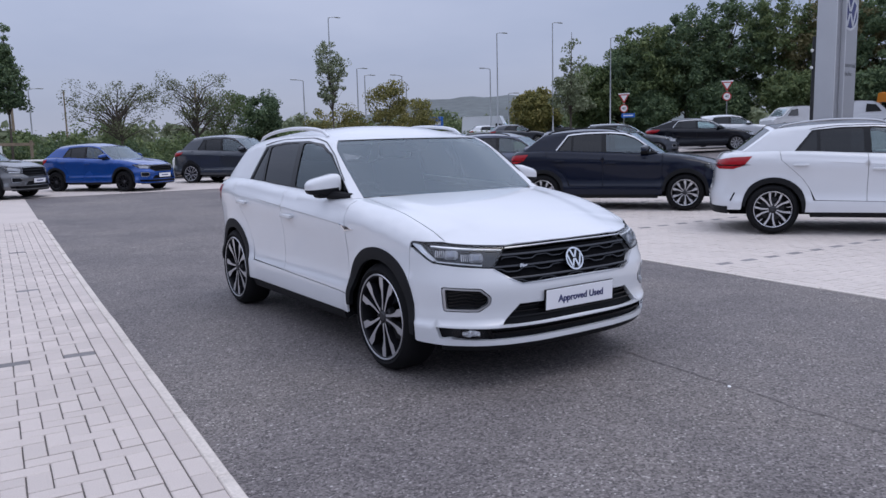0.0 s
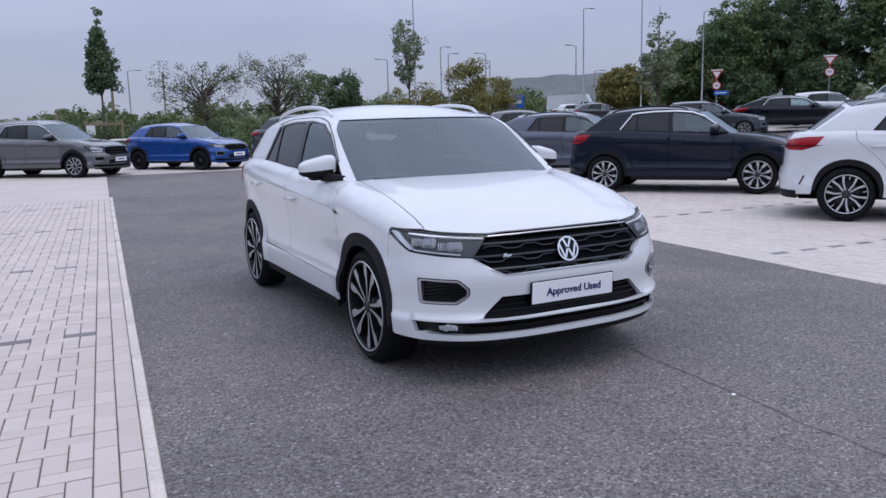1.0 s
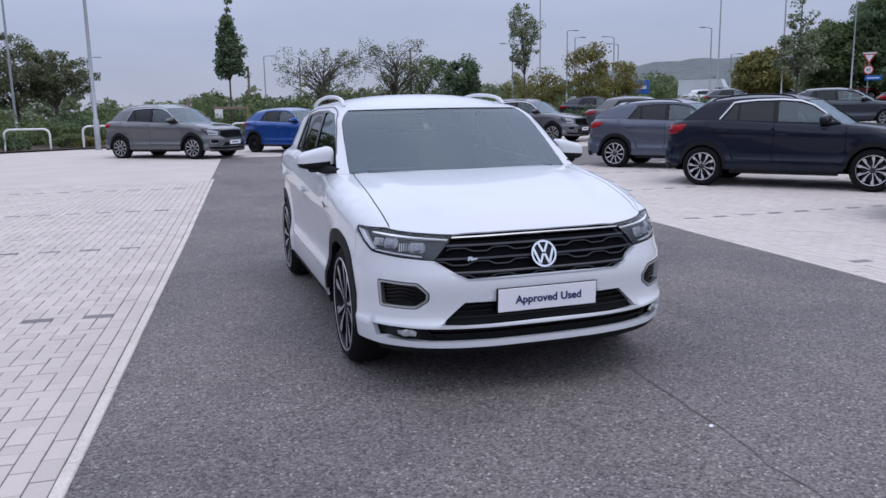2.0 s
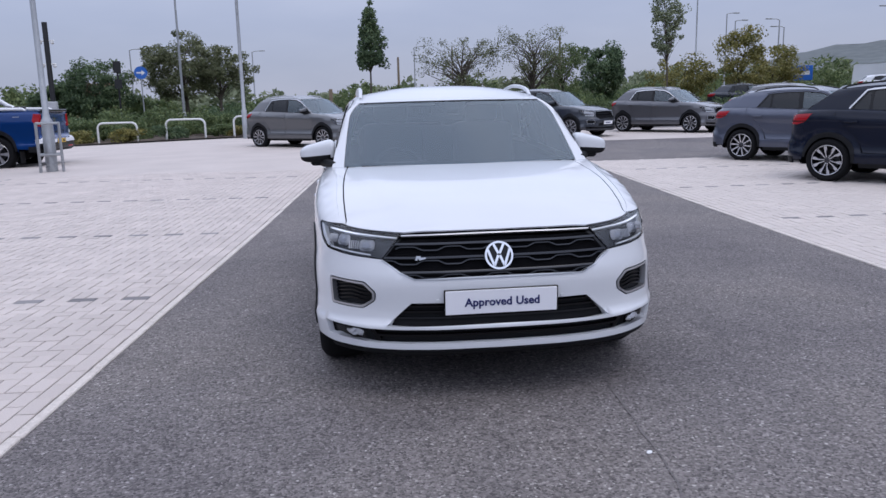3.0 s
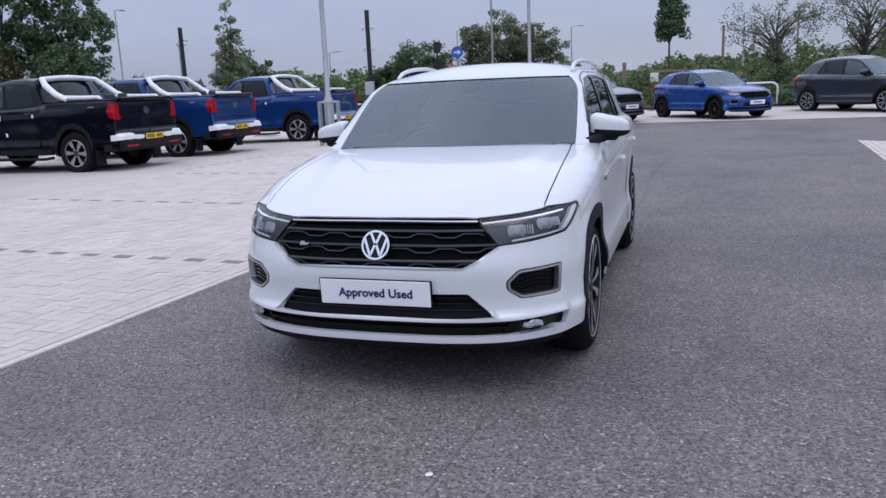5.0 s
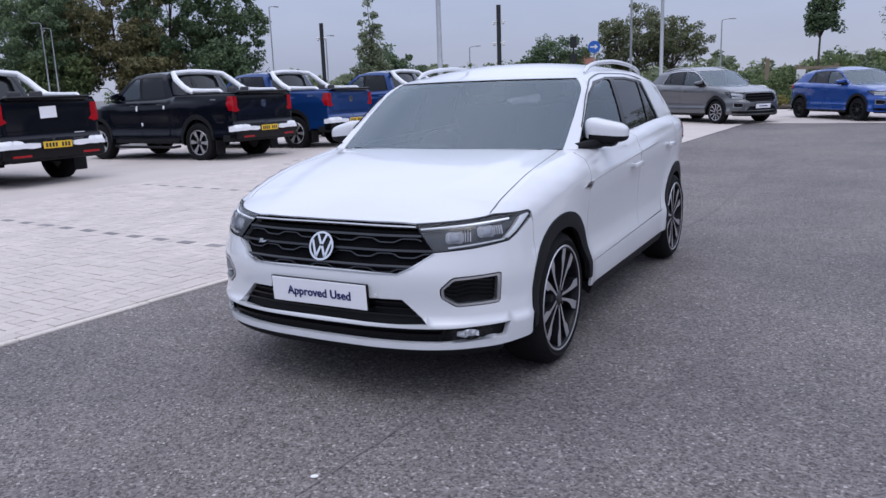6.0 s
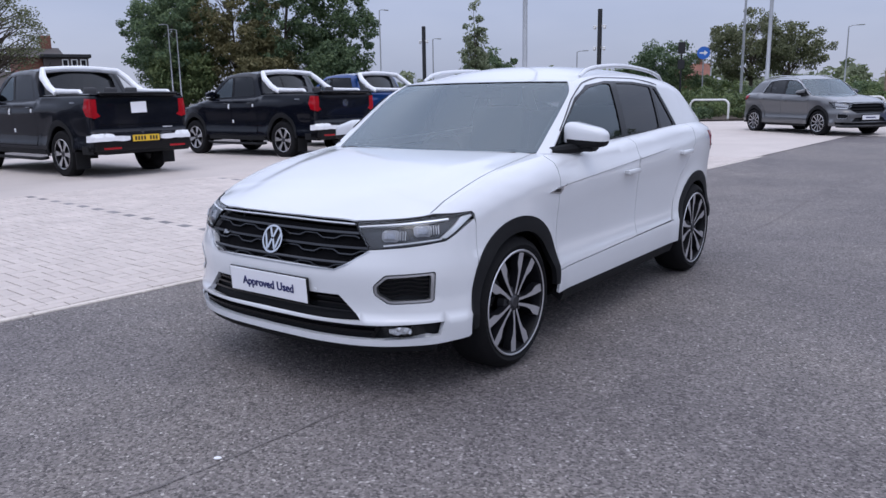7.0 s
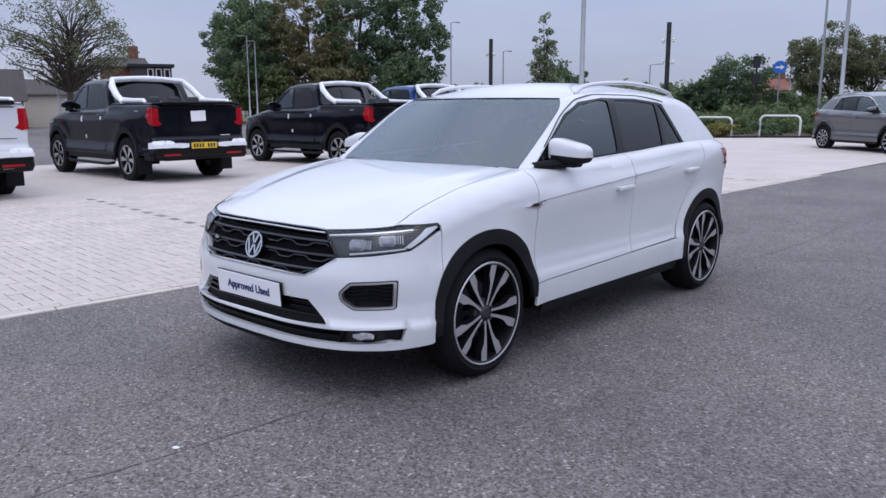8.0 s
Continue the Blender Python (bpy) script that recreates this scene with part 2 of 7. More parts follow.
    def ob(self, name, mat, parent=None, label="", m=None, angle=35):
        return attach(name, self.mesh(name, mat, angle), parent, label, m)


def attach(name, me, parent=None, label="", m=None):
    o = new(name, me)
    if parent is not None:
        o.parent = parent
    if m is not None:
        o.matrix_local = m
    if label:
        tagged(o, label)
    return o


def inside(pts, poly):
    x, y = pts[:, 0], pts[:, 1]
    r = np.zeros(len(pts), bool)
    p = np.asarray(poly, float)
    for (x0, y0), (x1, y1) in zip(p, np.roll(p, -1, 0)):
        if y0 != y1:
            r ^= ((y0 > y) != (y1 > y)) & (x < (x1 - x0) * (y - y0) / (y1 - y0) + x0)
    return r


def densify(poly, step):
    out = []
    p = [np.array(q, float) for q in poly]
    for a, b in zip(p, p[1:] + p[:1]):
        k = max(1, int(np.ceil(np.linalg.norm(b - a) / step)))
        out += [a + (b - a) * i / k for i in range(k)]
    return np.array(out)


def rounded(poly, r, n=4):
    """Rounds a polygon's corners."""
    out = []
    p = [np.array(q, float) for q in poly]
    for i, b in enumerate(p):
        a, c = p[i - 1], p[(i + 1) % len(p)]
        da, dc = a - b, c - b
        la, lc = np.linalg.norm(da), np.linalg.norm(dc)
        k = min(r, la * 0.45, lc * 0.45)
        s, e = b + da / la * k, b + dc / lc * k
        out += [tuple((1 - t)**2 * s + 2 * t * (1 - t) * b + t * t * e) for t in np.linspace(0, 1, n)]
    return out


def normals_of(chart, q, centre, e=1e-3):
    a = chart(q + [e, 0]) - chart(q - [e, 0])
    b = chart(q + [0, e]) - chart(q - [0, e])
    n = np.cross(a, b)
    n /= np.linalg.norm(n, axis=1, keepdims=True) + 1e-12
    n[((chart(q) - centre) * n).sum(1) < 0] *= -1
    return n


def panel(name, chart, outline, mat, parent, centre, holes=(), step=0.05, depth=0.014, lift=0.0, label="", lines=()):
    """One sheet of bodywork: a flat outline in the chart's coordinates, with holes, laid on the curved surface and turned in at its edges."""
    loops = [densify(l, step) for l in (outline, *holes)]
    pts, edges = [], []
    for l in loops:
        k = len(pts)
        pts += list(l)
        edges += [(k + i, k + (i + 1) % len(l)) for i in range(len(l))]
    for l in lines:
        l = np.array(l, float)
        ok = inside(l, loops[0])
        b = np.array(pts)
        ok &= np.array([np.min(((b - q)**2).sum(1)) > 0.004**2 for q in l])
        k = None
        for q, o in zip(l, ok):
            if o:
                pts.append(q)
                if k is not None:
                    edges.append((len(pts) - 2, len(pts) - 1))
                k = len(pts)
            else:
                k = None
    lo, hi = loops[0].min(0), loops[0].max(0)
    gx, gy = np.meshgrid(np.arange(lo[0] + step * 0.5, hi[0], step), np.arange(lo[1] + step * 0.5, hi[1], step))
    g = np.stack([gx.ravel(), gy.ravel()], 1)
    keep = inside(g, loops[0])
    for l in loops[1:]:
        keep &= ~inside(g, l)
    g = g[keep]
    if len(g):
        b = np.array(pts)
        d = np.array([np.min(((b - q)**2).sum(1)) for q in g])
        pts += list(g[d > (step * 0.45)**2])
    v2, _, f2, *_ = mgeo.delaunay_2d_cdt([Vector(p) for p in pts], edges, [], 0, 1e-6)
    q = np.array([(v.x, v.y) for v in v2])
    tri = np.array(f2)
    c = q[tri].mean(1)
    ok = inside(c, loops[0])
    for l in loops[1:]:
        ok &= ~inside(c, l)
    tri = tri[ok]
    P, N = chart(q), normals_of(chart, q, centre)
    P = P + N * lift
    flip = (np.cross(P[tri[:, 1]] - P[tri[:, 0]], P[tri[:, 2]] - P[tri[:, 0]]) * N[tri[:, 0]]).sum(1) < 0
    tri[flip] = tri[flip][:, ::-1]
    faces = [tuple(int(i) for i in t) for t in tri]
    verts, norms = [tuple(p) for p in P], [tuple(n) for n in N]
    if depth:
        count = {}
        for t in faces:
            for a, b in ((t[0], t[1]), (t[1], t[2]), (t[2], t[0])):
                count[(min(a, b), max(a, b))] = None if (min(a, b), max(a, b)) in count else (a, b)
        for ab in count.values():
            if ab:
                a, b = ab
                out = np.cross(P[b] - P[a], N[a])
                out = tuple(out / (np.linalg.norm(out) + 1e-12))
                k = len(verts)
                verts += [tuple(P[a]), tuple(P[b]), tuple(P[b] - N[b] * depth), tuple(P[a] - N[a] * depth)]
                norms += [out] * 4
                faces.append((k + 1, k, k + 3, k + 2))
    used = sorted({i for f in faces for i in f})
    at = {i: k for k, i in enumerate(used)}
    me = bpy.data.meshes.new(name)
    me.from_pydata([verts[i] for i in used], [], [tuple(at[i] for i in f) for f in faces])
    me.materials.append(mat)
    me.shade_smooth()
    me.normals_split_custom_set_from_vertices([norms[i] for i in used])
    return attach(name, me, parent, label)

# ---- cars: a body is a set of charts (perimeter, bonnet, greenhouse, screen, roof) on which panels are cut ----
def smooth01(a):
    a = np.clip(a, 0, 1)
    return a * a * (3 - 2 * a)


class Body:
    def __init__(self, spec, warp=None):
        S = self.S = spec
        self.warp = warp or (lambda p: p)
        P = np.array(S["plan"], float)
        k = np.concatenate([[0], np.cumsum(np.hypot(*np.diff(P[:, :2], axis=0).T))])
        f = [Curve(list(zip(k, P[:, i]))) for i in range(3)]
        d = np.linspace(0, k[-1], 700)
        self.cx, self.cy, self.zt = f[0](d), f[1](d), f[2](d)
        self.u = np.concatenate([[0], np.cumsum(np.hypot(np.diff(self.cx), np.diff(self.cy)))])
        self.U = self.u[-1]
        tx, ty = np.gradient(self.cx, self.u), np.gradient(self.cy, self.u)
        ln = np.hypot(tx, ty)
        self.nx, self.ny = ty / ln, -tx / ln
        self.side, self.front, self.rear, self.roll = (Curve(S[n]) for n in ("side", "front", "rear", "roll"))
        self.L = S["L"]
        self.centre = self.warp(np.array([[0, self.L / 2, 0.6]]))[0]
        q = self.per0(np.stack([self.u, self.zt], 1))
        self.Q = q
        n = int(np.argmax(q[:, 1] > self.L * 0.45))
        self.qf = q[:n + 1]
        self.zr, self.hood = Curve(S["roof_edge"]), Curve(S["hood"])
        a = np.array(S["a_line"], float)
        self.ay, self.az = Curve(list(zip(np.linspace(0, 1, len(a)), a[:, 0]))), Curve(list(zip(np.linspace(0, 1, len(a)), a[:, 1])))
        b = np.array(S["d_line"], float)
        self.dy, self.dz = Curve(list(zip(np.linspace(0, 1, len(b)), b[:, 0]))), Curve(list(zip(np.linspace(0, 1, len(b)), b[:, 1])))

    def per0(self, q):
        u, z, s = np.abs(q[:, 0]), q[:, 1], np.where(q[:, 0] < 0, -1.0, 1.0)
        cx, cy, nx, ny, zt = (np.interp(u, self.u, a) for a in (self.cx, self.cy, self.nx, self.ny, self.zt))
        head = cy < self.L / 2
        wf = np.where(head, np.maximum(ny**2, 0.6 * smooth01((0.95 - cy) / 0.8)), 0)
        wr = np.where(head, 0, ny**2)
        ws = 1 - wf - wr
        zz = z - self.S["rise"] * np.clip(cy - 1.24, 0, 1.9) * smooth01((z - 0.5) / 0.3)
        shoulder = 1 + 0.45 * smooth01((1.35 - cy) / 0.5)
        sd = self.side(zz)
        sd = sd + np.clip(-0.019 - sd, 0, 0.03) * smooth01((1.15 - cy) / 0.3) * (z > 0.3)
        d = ws * sd + wf * self.front(z) + wr * self.rear(z) + shoulder * self.roll(z - zt) * (ws + 0.22 * wf + 0.5 * wr)
        # the doors lean in almost straight from the crease to the windows
        d = d - 0.016 * np.exp(-((z - zt + 0.085) / 0.05)**2) * ws * smooth01((cy - 1.2) / 0.25) * (1 - smooth01((cy - 3.1) / 0.5))
        # a sharp undercut line along the doors that dies out before the rear arch
        along = smooth01((cy - 1.16) / 0.10) * (1 - smooth01((cy - 2.55) / 0.35))
        d = d + self.S.get("crease", 0.008) * along * ws * smooth01((zz - 0.868) / 0.008) * np.exp(-np.clip(zz - 0.876, 0, 1) / 0.05)
        for ya in self.S["axles"]:
            r = np.hypot(cy - ya, z - self.S["wheel"])
            d = d + 0.012 * np.exp(-((r - self.S["arch"]) / 0.07)**2) * ws * (z > 0.2)
        return np.stack([s * (cx + nx * d), cy + ny * d, z], 1)

    def per(self, q):
        return self.warp(self.per0(np.asarray(q, float)))

    def top(self, q):
        q = np.asarray(q, float)
        x, y = q[:, 0], q[:, 1]
        xe, ze = np.interp(y, self.qf[:, 1], self.qf[:, 0]), np.interp(y, self.qf[:, 1], self.qf[:, 2])
        zc = np.maximum(self.hood(y), ze)
        k = np.clip(np.abs(x) / np.maximum(xe, 0.45), 0, 1.0)
        z = zc - (zc - ze) * k**2.6
        ridge = 0.43 + 0.21 * np.clip((y - 0.15) / 1.05, 0, 1)
        z = z + (0.010 * (1 - smooth01((np.abs(x) - ridge + 0.07) / 0.14)) - 0.005) * smooth01((y - 0.10) / 0.35) * smooth01((1.45 - y) / 0.3)
        return self.warp(np.stack([x, y, z], 1))

    def gs0(self, q):
        y, z = q[:, 0], q[:, 1]
        m = len(self.Q) * 6 // 10
        lo = np.interp(y, self.Q[:, 1], self.Q[:, 0])
        zb = np.interp(y, self.Q[:, 1], self.Q[:, 2])
        h, H = z - zb, self.zr(y) - zb
        a, b = self.S["tumble"]
        taper = self.S.get("taper", 0.0) * smooth01((y - 2.9) / 0.9) * np.clip(h / 0.3, 0, 1)
        x = np.minimum(lo, self.S["belt_x"]) - taper - a * h - b * h * np.abs(h) - 0.05 * np.clip((h - H + 0.07) / 0.07, 0, 1.3)**2
        return np.stack([x, y, z], 1)

    def gs(self, sign):
        return lambda q: self.warp(self.gs0(np.asarray(q, float)) * [sign, 1, 1])

    def screen(self, q):
        t, s = np.asarray(q, float).T
        e = self.gs0(np.stack([self.ay(s), self.az(s)], 1))
        bulge, crown = 0.15 - 0.04 * s, -0.01 + 0.016 * s
        return self.warp(np.stack([e[:, 0] * t, e[:, 1] - bulge * (1 - t**2), e[:, 2] + crown * (1 - t**2)], 1))

    def roof(self, q):
        t, s = np.asarray(q, float).T
        y0, y1 = self.ay(1.0), self.dy(0.0)
        y = y0 + (y1 - y0) * s
        e = self.gs0(np.stack([y, self.zr(y)], 1))
        yy = y - 0.11 * (1 - t**2) * (1 - s)**2 + 0.07 * (1 - t**2) * s**3
        z = e[:, 2] + (0.006 + self.S["crown"] * smooth01(s / 0.34)) * (1 - np.abs(t)**2.4)
        return self.warp(np.stack([e[:, 0] * t, yy, z], 1))

    def back(self, q):
        t, s = np.asarray(q, float).T
        e = self.gs0(np.stack([self.dy(s), self.dz(s)], 1))
        return self.warp(np.stack([e[:, 0] * t, e[:, 1] + (0.07 + 0.05 * s) * (1 - t**2), e[:, 2] + self.S["crown"] * (1 - s) * (1 - np.abs(t)**2.4)], 1))

    def uy(self, y):
        return np.interp(y, self.cy, self.u)

    def ux(self, x, z, rear=False):
        """Where the perimeter at height z is x from the centre line, at the nose or the tail."""
        n = len(self.u) // 4
        sl = slice(-n, None) if rear else slice(0, n)
        xs = self.per0(np.stack([self.u[sl], np.full(n, z)], 1))[:, 0]
        us = self.u[sl]
        if rear:
            xs, us = xs[::-1], us[::-1]
        k = int(np.argmax(xs)) + 1
        return float(np.interp(x, xs[:k], us[:k]))

    def fx(self, pts, sign=1, rear=False):
        return [(sign * self.ux(x, z, rear) if x >= 0 else -sign * self.ux(-x, z, rear), z) for x, z in pts]

    def zt_at(self, u):
        return float(np.interp(abs(u), self.u, self.zt))

    def zb_at(self, y):
        return float(np.interp(y, self.Q[:, 1], self.Q[:, 2]))

    def place(self, u, z, out=0.0):
        """A frame on the perimeter: x along it, y up, z outwards."""
        q = np.array([[u, z]], float)
        p, n = self.per(q)[0], normals_of(self.per, q, self.centre)[0]
        up = Vector((0, 0, 1))
        n = Vector(n)
        ax = up.cross(n).normalized()
        up = n.cross(ax)
        return Matrix.Translation(Vector(p) + n * out) @ Matrix((ax, up, n)).transposed().to_4x4()


TROC = dict(
    L=4.234, axles=(0.83, 3.42), wheel=0.335, arch=0.405, clad=0.435, rise=0.063, belt_x=0.80, tumble=(0.24, 0.22), crown=0.058, taper=0.06,
    plan=[(0, 0, 0.803), (0.25, 0.006, 0.803), (0.45, 0.034, 0.806), (0.625, 0.093, 0.815), (0.76, 0.187, 0.824), (0.844, 0.297, 0.836), (0.888, 0.417, 0.872),
          (0.904, 0.60, 0.926), (0.907, 0.80, 0.976), (0.91, 1.1, 1.018), (0.91, 1.3, 1.037), (0.91, 2.3, 1.075), (0.91, 3.1, 1.115), (0.902, 3.45, 1.12), (0.868, 3.78, 1.115),
          (0.80, 3.99, 1.105), (0.66, 4.13, 1.10), (0.42, 4.21, 1.10), (0, 4.234, 1.10)],
    side=[(0.18, -0.10), (0.235, -0.04), (0.30, -0.020), (0.36, -0.014), (0.42, -0.012), (0.445, -0.013), (0.50, -0.028), (0.56, -0.036), (0.70, -0.026), (0.80, -0.014), (0.872, -0.010),
          (0.92, -0.012), (0.96, -0.017), (1.1, -0.028)],
    front=[(0.18, -0.09), (0.22, -0.03), (0.25, 0.0), (0.30, 0.002), (0.330, 0.006), (0.374, 0.010), (0.392, -0.008), (0.45, -0.016), (0.55, -0.012), (0.625, -0.024), (0.645, -0.040), (0.70, -0.060), (0.80, -0.085), (0.9, -0.12)],
    rear=[(0.18, -0.12), (0.25, -0.05), (0.40, -0.01), (0.55, 0.0), (0.62, -0.03), (0.72, -0.05), (0.90, -0.06), (1.1, -0.12)],
    roll=[(-0.6, 0), (-0.12, 0), (-0.06, -0.012), (-0.03, -0.030), (-0.012, -0.055), (0, -0.085), (0.05, -0.20)],
    hood=[(0.05, 0.796), (0.09, 0.803), (0.14, 0.826), (0.2, 0.852), (0.35, 0.906), (0.6, 0.962), (0.9, 1.008), (1.2, 1.040), (1.5, 1.062)],
    a_line=[(1.30, 1.037), (1.58, 1.235), (1.845, 1.420)], d_line=[(3.41, 1.414), (3.61, 1.265), (3.83, 1.105)],
    roof_edge=[(1.2, 1.39), (1.6, 1.39), (1.845, 1.420), (2.0, 1.443), (2.25, 1.466), (2.6, 1.472), (3.0, 1.455), (3.4, 1.42), (3.74, 1.385), (4.2, 1.33)],
    glass=[[(1.37, 1.052), (2.24, 1.086), (2.258, 1.408), (2.17, 1.412), (1.96, 1.386), (1.75, 1.316), (1.54, 1.185)],
           [(2.325, 1.090), (2.850, 1.109), (2.855, 1.386), (2.60, 1.408), (2.335, 1.412)],
           [(2.888, 1.110), (3.125, 1.121), (2.935, 1.372), (2.895, 1.382)]],
    dlo=[(1.32, 1.042), (2.29, 1.078), (3.17, 1.114), (2.96, 1.385), (2.87, 1.399), (2.60, 1.421), (2.20, 1.424), (1.93, 1.398), (1.725, 1.326), (1.515, 1.182)],
    handles=[(2.145, 0.876), (3.09, 0.932)], gap_line=True,
    doors=[[(1.232, 0.428), (2.285, 0.452), (2.285, None), (1.232, None)], [(2.291, 0.452), (2.90, 0.466), (2.96, 0.60), (3.06, 0.75), (3.22, 0.90), (3.33, 1.0), (3.35, None), (2.291, None)]],
    shut=[(0.716, 0.372), (0.722, 0.45), (0.728, 0.60), (0.729, 0.80), (0.724, 1.0), (0.716, 1.15), (0.706, 1.26)], hood_back=[(0.70, 1.30), (0.55, 1.265), (0.30, 1.205), (0.0, 1.185)],
)


def arc(cu, cz, r, a0, a1, n=22):
    return [(cu + r * math.cos(radians(a)), cz + r * math.sin(radians(a))) for a in np.linspace(a0, a1, n)]


def arch_ring(cu, cz, r0, r1, a0=-5, a1=185, n=44):
    """Wheel-arch trim that thins towards its feet."""
    a = np.linspace(a0, a1, n)
    k = np.clip(np.minimum(a - a0, a1 - a) / 40.0, 0, 1)
    ro = r0 + (r1 - r0) * (0.45 + 0.55 * k)
    out = [(cu + r * math.cos(radians(t)), cz + r * math.sin(radians(t))) for r, t in zip(ro, a)]
    return out + [(cu + r0 * math.cos(radians(t)), cz + r0 * math.sin(radians(t))) for t in a[::-1]]


# -- wheels: each kind is built once and its meshes shared --
wheel_store = {}


def wheel_meshes(kind, R, rim, width):
    key = (kind, R, rim, width)
    if key in wheel_store:
        return wheel_store[key]
    w = width / 2
    tyre = Geo()
    tyre.lathe([(rim - 0.012, -w + 0.02), (rim + 0.004, -w + 0.006), (rim + 0.02, -w), (R - 0.045, -w - 0.004), (R - 0.014, -w + 0.018), (R, -w + 0.05), (R + 0.002, 0), (R, w - 0.05),
                (R - 0.014, w - 0.018), (R - 0.045, w + 0.004), (rim + 0.02, w), (rim + 0.004, w - 0.006), (rim - 0.012, w - 0.02)], 56)
    barrel = Geo()
    barrel.lathe([(rim - 0.004, w - 0.012), (rim + 0.004, w - 0.004), (rim - 0.006, w - 0.003), (rim - 0.016, w - 0.010), (rim - 0.026, w - 0.05), (rim - 0.04, -w * 0.4), (rim - 0.02, -w)], 56)
    barrel.lathe([(rim - 0.04, -w * 0.4), (0.05, -w * 0.4)], 40)
    face, hub = Geo(), Geo()
    x0, x1 = w - 0.050, w - 0.008

    def spoke(a, pts, t0=x0, t1=x1):
        """A spoke from (radius, offset, half width) stations, turned by a degrees."""
        vs, c, s = [], math.cos(radians(a)), math.sin(radians(a))
        for r, o, hw in pts:
            dish = 0.012 * (1 - (r / rim))
            for yy, xx in ((o - hw - 0.004, t0 - dish), (o - hw, t1 - dish), (o + hw, t1 - dish), (o + hw + 0.004, t0 - dish)):
                vs.append((xx, c * r - s * yy, s * r + c * yy))
        fs = []
        for i in range(len(pts) - 1):
            b = 4 * i
            fs += [(b + k, b + k + 1, b + k + 5, b + k + 4) for k in range(3)]
        fs += [(3, 2, 1, 0), tuple(4 * (len(pts) - 1) + k for k in range(4))]
        face.add(vs, fs)

    if kind == "twin":
        for i in range(5):
            for sg in (-1, 1):
                spoke(90 + 72 * i, [(0.04, sg * 0.012, 0.007), (rim * 0.40, sg * 0.022, 0.0075), (rim * 0.58, sg * 0.034, 0.012), (rim * 0.70, sg * 0.050, 0.0225), (rim * 0.86, sg * 0.060, 0.0225), (rim - 0.008, sg * 0.063, 0.0185)])
    elif kind == "split":
        for i in range(5):
            for sg in (-1, 1):
                spoke(90 + 72 * i, [(0.05, sg * 0.014, 0.009), (rim * 0.55, sg * 0.028, 0.011), (rim - 0.012, sg * 0.072, 0.017)])
            spoke(126 + 72 * i, [(rim * 0.72, 0, 0.002), (rim * 0.84, 0.0, 0.005), (rim - 0.012, 0.0, 0.008)])
    elif kind == "multi":
        for i in range(10):
            spoke(36 * i, [(0.05, 0, 0.012), (rim * 0.6, 0.006, 0.012), (rim - 0.012, 0.012, 0.017)])
    else:
        for i in range(6):
            spoke(90 + 60 * i, [(0.05, 0, 0.022), (rim * 0.45, 0, 0.026), (rim * 0.75, 0, 0.042), (rim - 0.012, 0, 0.046)])
    face.lathe([(rim + 0.003, w - 0.002), (rim - 0.001, w + 0.002), (rim - 0.008, w - 0.001), (rim - 0.012, w - 0.012)], 56)
    hub.lathe([(0.0, w - 0.012), (0.026, w - 0.013), (0.030, w - 0.018), (0.052, w - 0.026), (0.075, w - 0.035), (0.08, w - 0.07)], 24)
    for i in range(5):
        a = radians(72 * i + 54)
        hub.lathe([(0.0, w - 0.014), (0.008, w - 0.014), (0.009, w - 0.035)], 8, Matrix.Translation((0, 0.050 * math.cos(a), 0.050 * math.sin(a))))
    disc = Geo().lathe([(0.07, 0.0), (0.155, 0.0), (0.155, -0.024), (0.07, -0.024)], 32)
    wheel_store[key] = {"tyre": tyre.mesh("tyre", M["rubber"]), "rim": barrel.mesh("rim", M["alloy_dark"]), "spokes": face, "hub_cap": hub, "brake_disc": disc.mesh("brake_disc", M["disc"]), "made": {}}
    return wheel_store[key]


def add_wheel(car, x, y, z, kind, R, rim, width, spoke_mat, turn=0.0, steer=0.0):
    ms = wheel_meshes(kind, R, rim, width)
    if spoke_mat.name not in ms["made"]:
        sm = ms["spokes"].mesh("spokes", spoke_mat)
        sm.materials.append(M["alloy_dark"])
        for f in sm.polygons:
            f.material_index = 1 if abs(f.normal.x) < 0.6 else 0
        hm = ms["hub_cap"].mesh("hub_cap", M["disc"])
        ms["made"][spoke_mat.name] = (sm, hm)
    sp, hb = ms["made"][spoke_mat.name]
    side = 0 if x > 0 else 180
    w = attach("wheel", ms["rim"], car, "", pose(x, y, z, 0, 0, side + steer) @ pose(0, 0, 0, turn))
    attach("tyre", ms["tyre"], w)
    attach("spokes", sp, w)
    attach("hub_cap", hb, w)
    attach("brake_disc", ms["brake_disc"], w)
    return w


def sweep_panel(name, B, pts, half, mat, car, chart=None, lift=0.004, depth=0.012, label="", step=0.03):
    """A strip of the given half width along a line in the chart."""
    p = np.array(pts, float)
    t = np.gradient(p, axis=0)
    t /= np.linalg.norm(t, axis=1, keepdims=True)
    n = np.stack([-t[:, 1], t[:, 0]], 1)
    h = np.asarray(half) if np.ndim(half) else np.full(len(p), half)
    poly = [tuple(a) for a in p + n * h[:, None]] + [tuple(a) for a in (p - n * h[:, None])[::-1]]
    return panel(name, chart or B.per, poly, mat, car, B.centre, (), step, depth, lift, label)


